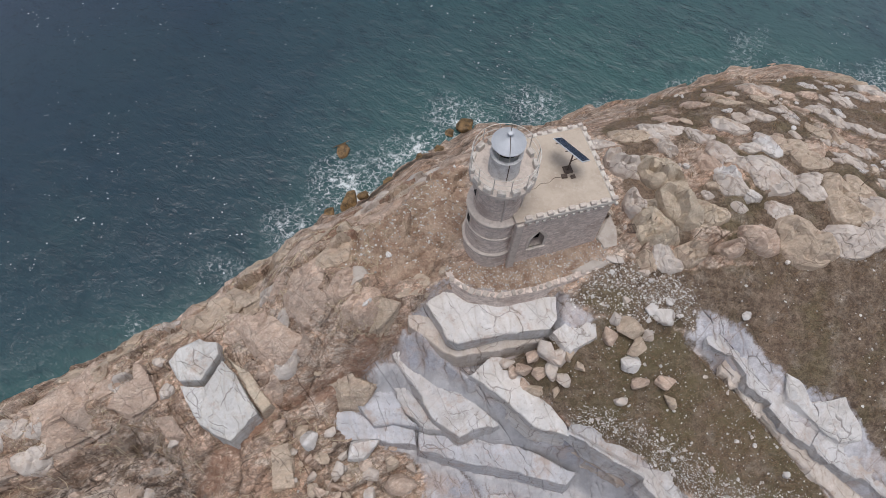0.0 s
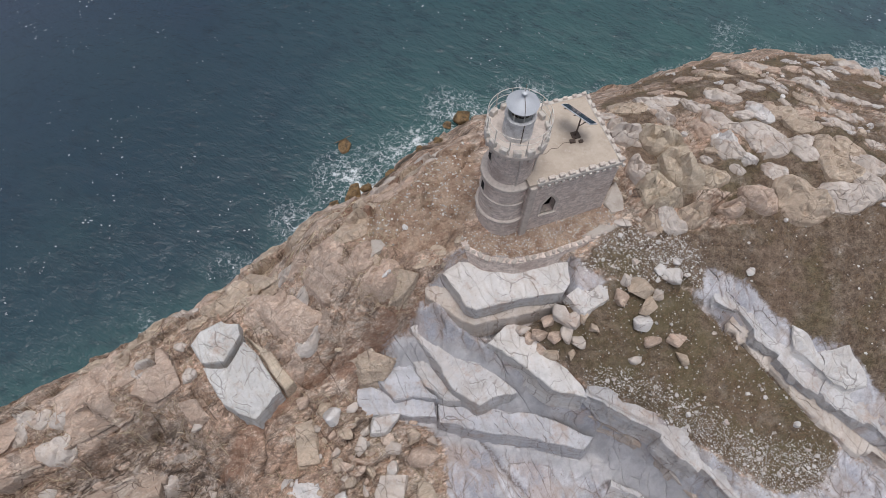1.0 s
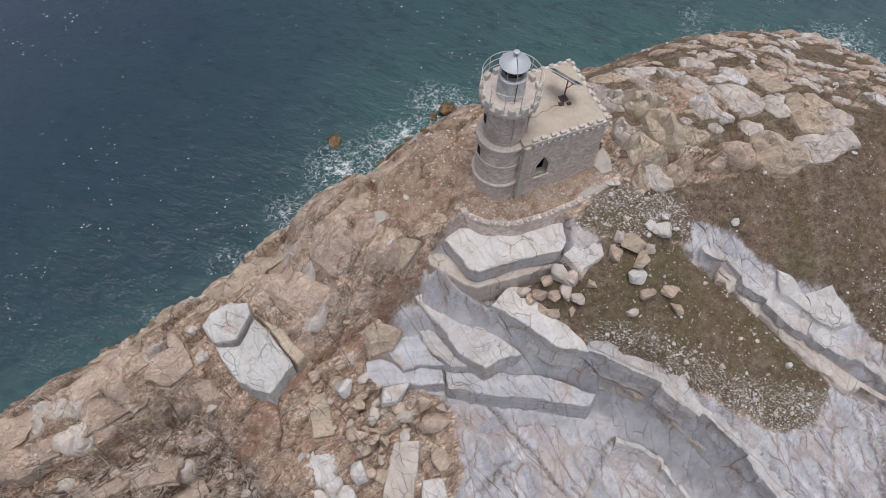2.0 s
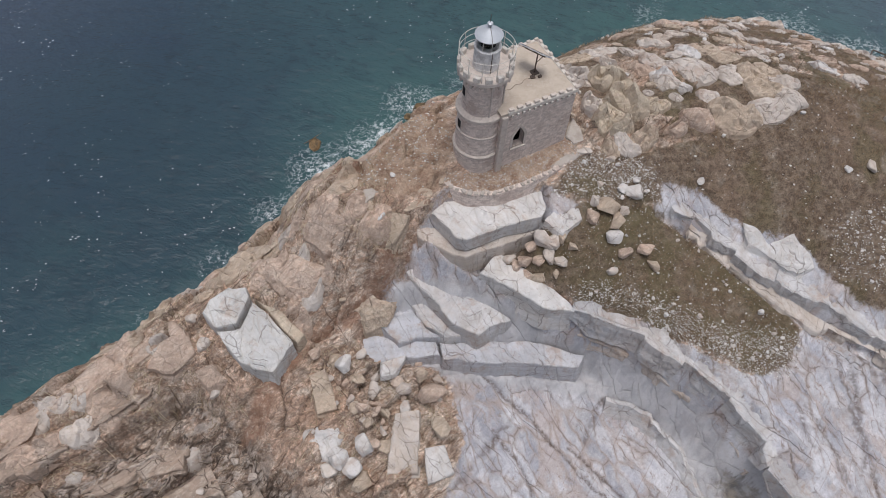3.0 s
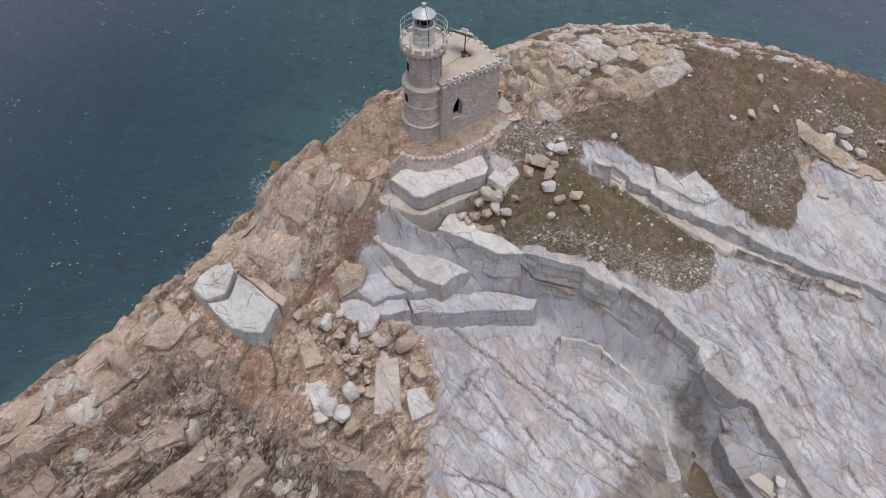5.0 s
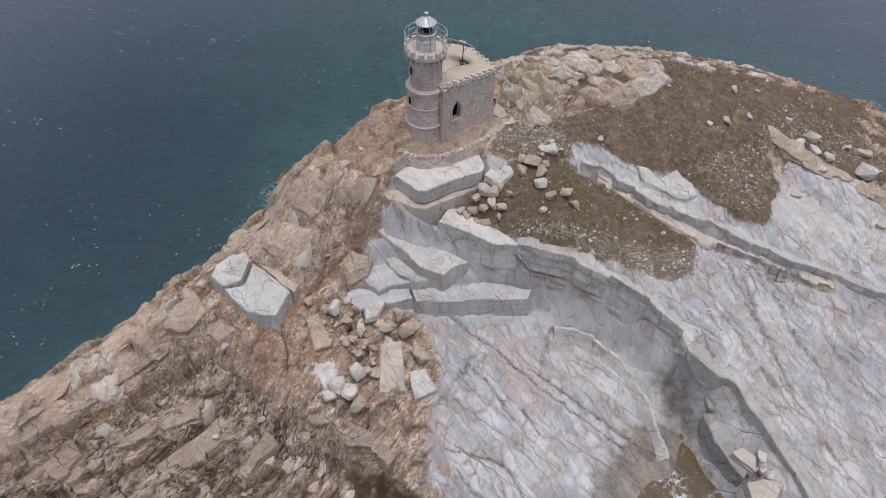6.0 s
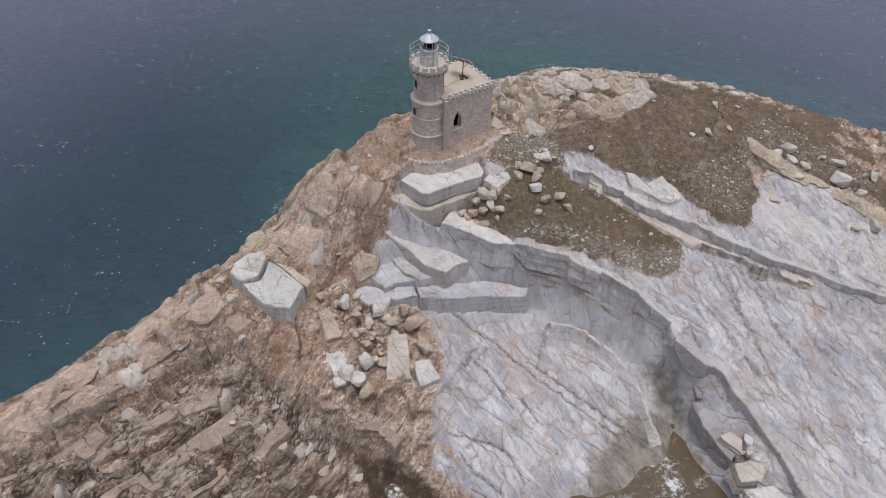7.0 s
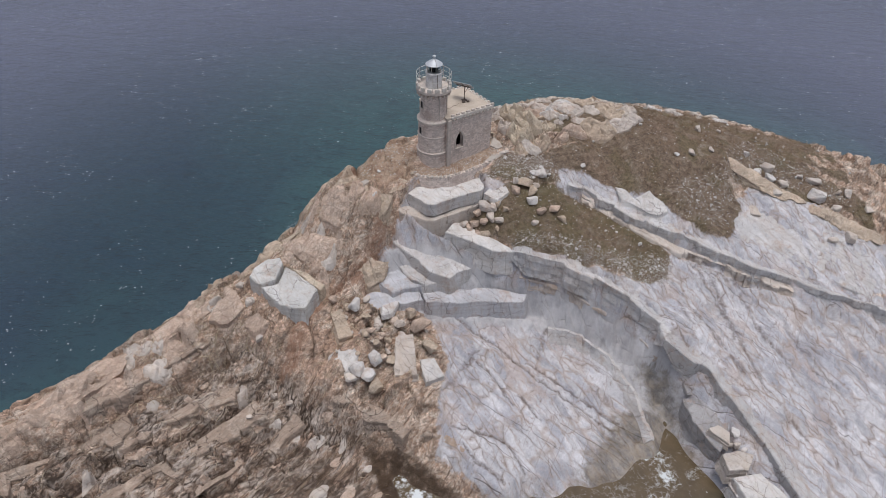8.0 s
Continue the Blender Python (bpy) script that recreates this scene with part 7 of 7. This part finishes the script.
for outline, count in ((PEBBLY, 60), (PEBBLY_EAST, 60), (PEBBLY_NEAR, 18), (EARTH_HOLLOW, 25), (EARTH_NORTH, 70)):
    for x, y in scatter(outline, count, nr):
        boulder(float(x), float(y), srng.uniform(0.07, 0.17) * (1.6 if outline is EARTH_NORTH else 1), srng.choice((MARBLE, MARBLE, PALE)), "small pale stone lying on brown soil", "loose stones", srng, "stone", sink=0.25)


def tufts(name, spots, rng, label, length=(0.1, 0.26), blades=6, lean=0.7, material=GRASS):
    verts, faces = [], []
    for x, y in spots:
        z = ground_at(x, y, height)
        for _ in range(blades):
            a = rng.uniform(0, 6.28)
            L = rng.uniform(*length)
            w = 0.008 + 0.008 * rng.random()
            bx0, by0 = x + rng.normal(0, 0.05), y + rng.normal(0, 0.05)
            tip = (bx0 + lean * L * math.cos(a), by0 + lean * L * math.sin(a), z + L * math.sqrt(max(0.05, 1 - lean * lean)))
            base = len(verts)
            verts += [(bx0 - w * math.sin(a), by0 + w * math.cos(a), z - 0.02), (bx0 + w * math.sin(a), by0 - w * math.cos(a), z - 0.02), tip]
            faces.append((base, base + 1, base + 2))
    return tagged(new(name, mesh_from(name, verts, faces, material)), label, "grass", kind="stuff")


tufts("dry_grass", scatter(EARTH_TOP, 3800, nr), nr, "dry brown grass tufts on the plateau soil")
tufts("dry_grass", scatter(EARTH_HOLLOW, 2200, nr), nr, "dry olive-brown grass tufts in the hollow")
tufts("dry_grass", scatter(EARTH_NORTH, 4200, nr), nr, "dry scrub between the outcrops on the crest", (0.15, 0.4))


def straw_material():
    g = Graph("straw_twigs")
    return g.done(g.mix(g.island, (0.22, 0.16, 0.10), (0.56, 0.47, 0.35)), 0.9)


STRAW = straw_material()
TWIGGY_ROCK = [(-7.4, -3.2), (-6.3, -2.6), (-4.2, -3.2), (-5.1, -4.3), (-6.3, -4.9), (-7.1, -4.3)]
TWIGGY_WEST = [(-33, -15), (-22, -11), (-16, -10), (-14, -12), (-18, -15), (-30, -19)]
for outline, count in ((TWIGGY_ROCK, 220), (TWIGGY_WEST, 60)):
    tufts("dead_twigs", scatter(outline, count, nr), nr, "straw-coloured dead twigs lying on the rock", (0.25, 0.75), 3, 0.96, STRAW)


def strands(name, spots, rng, label, length, width, material, heading=None):
    """Thin bent stalks lying over the rock."""
    verts, faces = [], []
    for x, y in spots:
        a = rng.uniform(0, 6.28) if heading is None else heading + rng.normal(0, 0.5)
        reach, bend = rng.uniform(*length), rng.normal(0, 0.5)
        w = width * rng.uniform(0.5, 1.2)
        base = len(verts)
        for k in range(4):
            f = k / 3
            z = ground_at(x, y, height) + 0.03 + 0.07 * math.sin(3.1 * f)
            taper = w * (1.0, 0.9, 0.7, 0.25)[k]
            verts += [(x - taper * math.sin(a), y + taper * math.cos(a), z), (x + taper * math.sin(a), y - taper * math.cos(a), z + 0.01)]
            x, y, a = x + reach / 3 * math.cos(a), y + reach / 3 * math.sin(a), a + bend / 3
        faces += [(base + 2 * k, base + 2 * k + 1, base + 2 * k + 3, base + 2 * k + 2) for k in range(3)]
    return tagged(new(name, mesh_from(name, verts, faces, material)), label, "twigs", kind="stuff")


def twig_material():
    g = Graph("dark_twigs")
    return g.done(g.mix(g.island, (0.045, 0.028, 0.020), (0.20, 0.14, 0.10)), 0.9)


TWIG = twig_material()
STRAW_RIDGE = [(-33, -14.5), (-26, -8.4), (-19, -4.4), (-14, -3), (-10.5, -4.5), (-12, -8), (-14.5, -11.5), (-18, -9.6), (-25, -13)]
STRAW_CLIFF = [(-17, -2), (-12, 1.5), (-8, 6), (-4, 10), (-3, 4), (-5, -2), (-8, -4), (-13, -3.5)]
STRAW_RUBBLE = [(-11, -8.5), (-8, -7.6), (-3.5, -9.5), (-2.2, -12), (-3.2, -16), (-7, -16), (-12, -13.5)]
for outline, count, text in ((STRAW_RIDGE, 550, "dry straw caught in the joints of the west ridge"), (STRAW_CLIFF, 700, "dry straw on the broken bank above the cliff"), (STRAW_RUBBLE, 350, "dry straw between the blocks of rubble")):
    strands("dead_straw", scatter(outline, count, nr), nr, text, (0.25, 0.9), 0.02, STRAW)
strands("dead_twigs", scatter(DARK_ROCK, 900, nr), nr, "dark bare twigs of low shrubs over the west slope", (0.3, 1.2), 0.018, TWIG, radians(32))
strands("dead_straw", scatter(DARK_ROCK, 600, nr), nr, "pale stalks among the shrubs of the west slope", (0.2, 0.8), 0.02, STRAW, radians(30))


# ---- small works of metal, wood and concrete round the tower ----
def patch(outline, thick, lift, material, name, label, category):
    """A worn flat patch laid on the ground."""
    pts = [(x, y, ground_at(x, y, height)) for x, y in outline]
    verts, faces = slab_mesh(outline, thick, tuple(plane_through(pts)[:2]) + (plane_through(pts)[2] + lift,), 301, 1, rag=0.16, bumps=0.02)
    return tagged(new(name, mesh_from(name, verts, faces, material)), label, category)


patch([(5.35, 0.5), (6.1, 1.9), (6.5, 1.0), (6.4, 0.2), (5.7, -0.1)], 0.5, 0.10, CONCRETE, "concrete_patch", "pale worn concrete patch beside the annex", "concrete")
patch([(4.1, -1.2), (5.2, -0.6), (5.9, -0.7), (4.6, -1.5)], 0.4, 0.06, CONCRETE, "concrete_patch", "broken concrete on the terrace edge", "concrete")
patch([(-7.5, -2.6), (-7.0, -1.9), (-6.1, -1.8), (-5.7, -2.3), (-6.5, -2.9)], 0.5, 0.15, CONCRETE, "concrete_patch", "grey rubble concrete patch on the west bank", "concrete")

grate = tagged(new("metal_grate"), "rusty metal grate lying on stones", "grate")
gz = ground_at(7.05, 1.0, height) + 0.12
for k in range(7):
    part("bar", rod([(6.82 + 0.07 * k, 0.75, gz), (6.82 + 0.07 * k + 0.1, 1.25, gz + 0.12)], 0.014, 5), RUST, grate)
for k in range(2):
    part("cross_bar", rod([(6.8 + 0.08 * k, 0.8 + 0.38 * k, gz + 0.1 * k), (7.3 + 0.08 * k, 0.8 + 0.38 * k, gz + 0.1 * k)], 0.016, 5), RUST, grate)

for x, y, h in ((7.75, 1.25, 0.9), (8.0, 1.2, 1.0), (9.6, 1.9, 0.8), (21.6, 4.8, 0.9), (19.0, 4.3, 0.7), (10.3, 0.9, 0.7)):
    z = ground_at(x, y, height) + 0.2
    tagged(part("iron_stake", rod([(x, y, z - 0.4), (x + 0.06, y + 0.04, z + h)], 0.016, 6), RUST), "thin rusty iron stake set in the rock", "stake", "iron stakes")

frame_thing = tagged(new("wrecked_frame"), "dark rusty metal frame wrecked on the shore", "metal frame")
fz = ground_at(42.6, 18.2, height) + 0.35
frame_thing.matrix_world = Matrix.Translation((42.6, 18.2, max(fz, 0.2))) @ pose(0, 0, 0, 22, 8, -28)
for a, b in (((-1.5, -0.6, 0), (1.5, -0.6, 0)), ((-1.5, 0.6, 0.3), (1.5, 0.6, 0.3)), ((-1.5, -0.6, 0), (-1.5, 0.6, 0.3)), ((1.5, -0.6, 0), (1.5, 0.6, 0.3)), ((0, -0.6, 0), (0, 0.6, 0.3)), ((-1.5, -0.6, 0), (0, 0.6, 0.3)), ((0, -0.6, 0), (1.5, 0.6, 0.3))):
    part("frame_bar", rod([a, b], 0.07, 6), RUST, frame_thing)
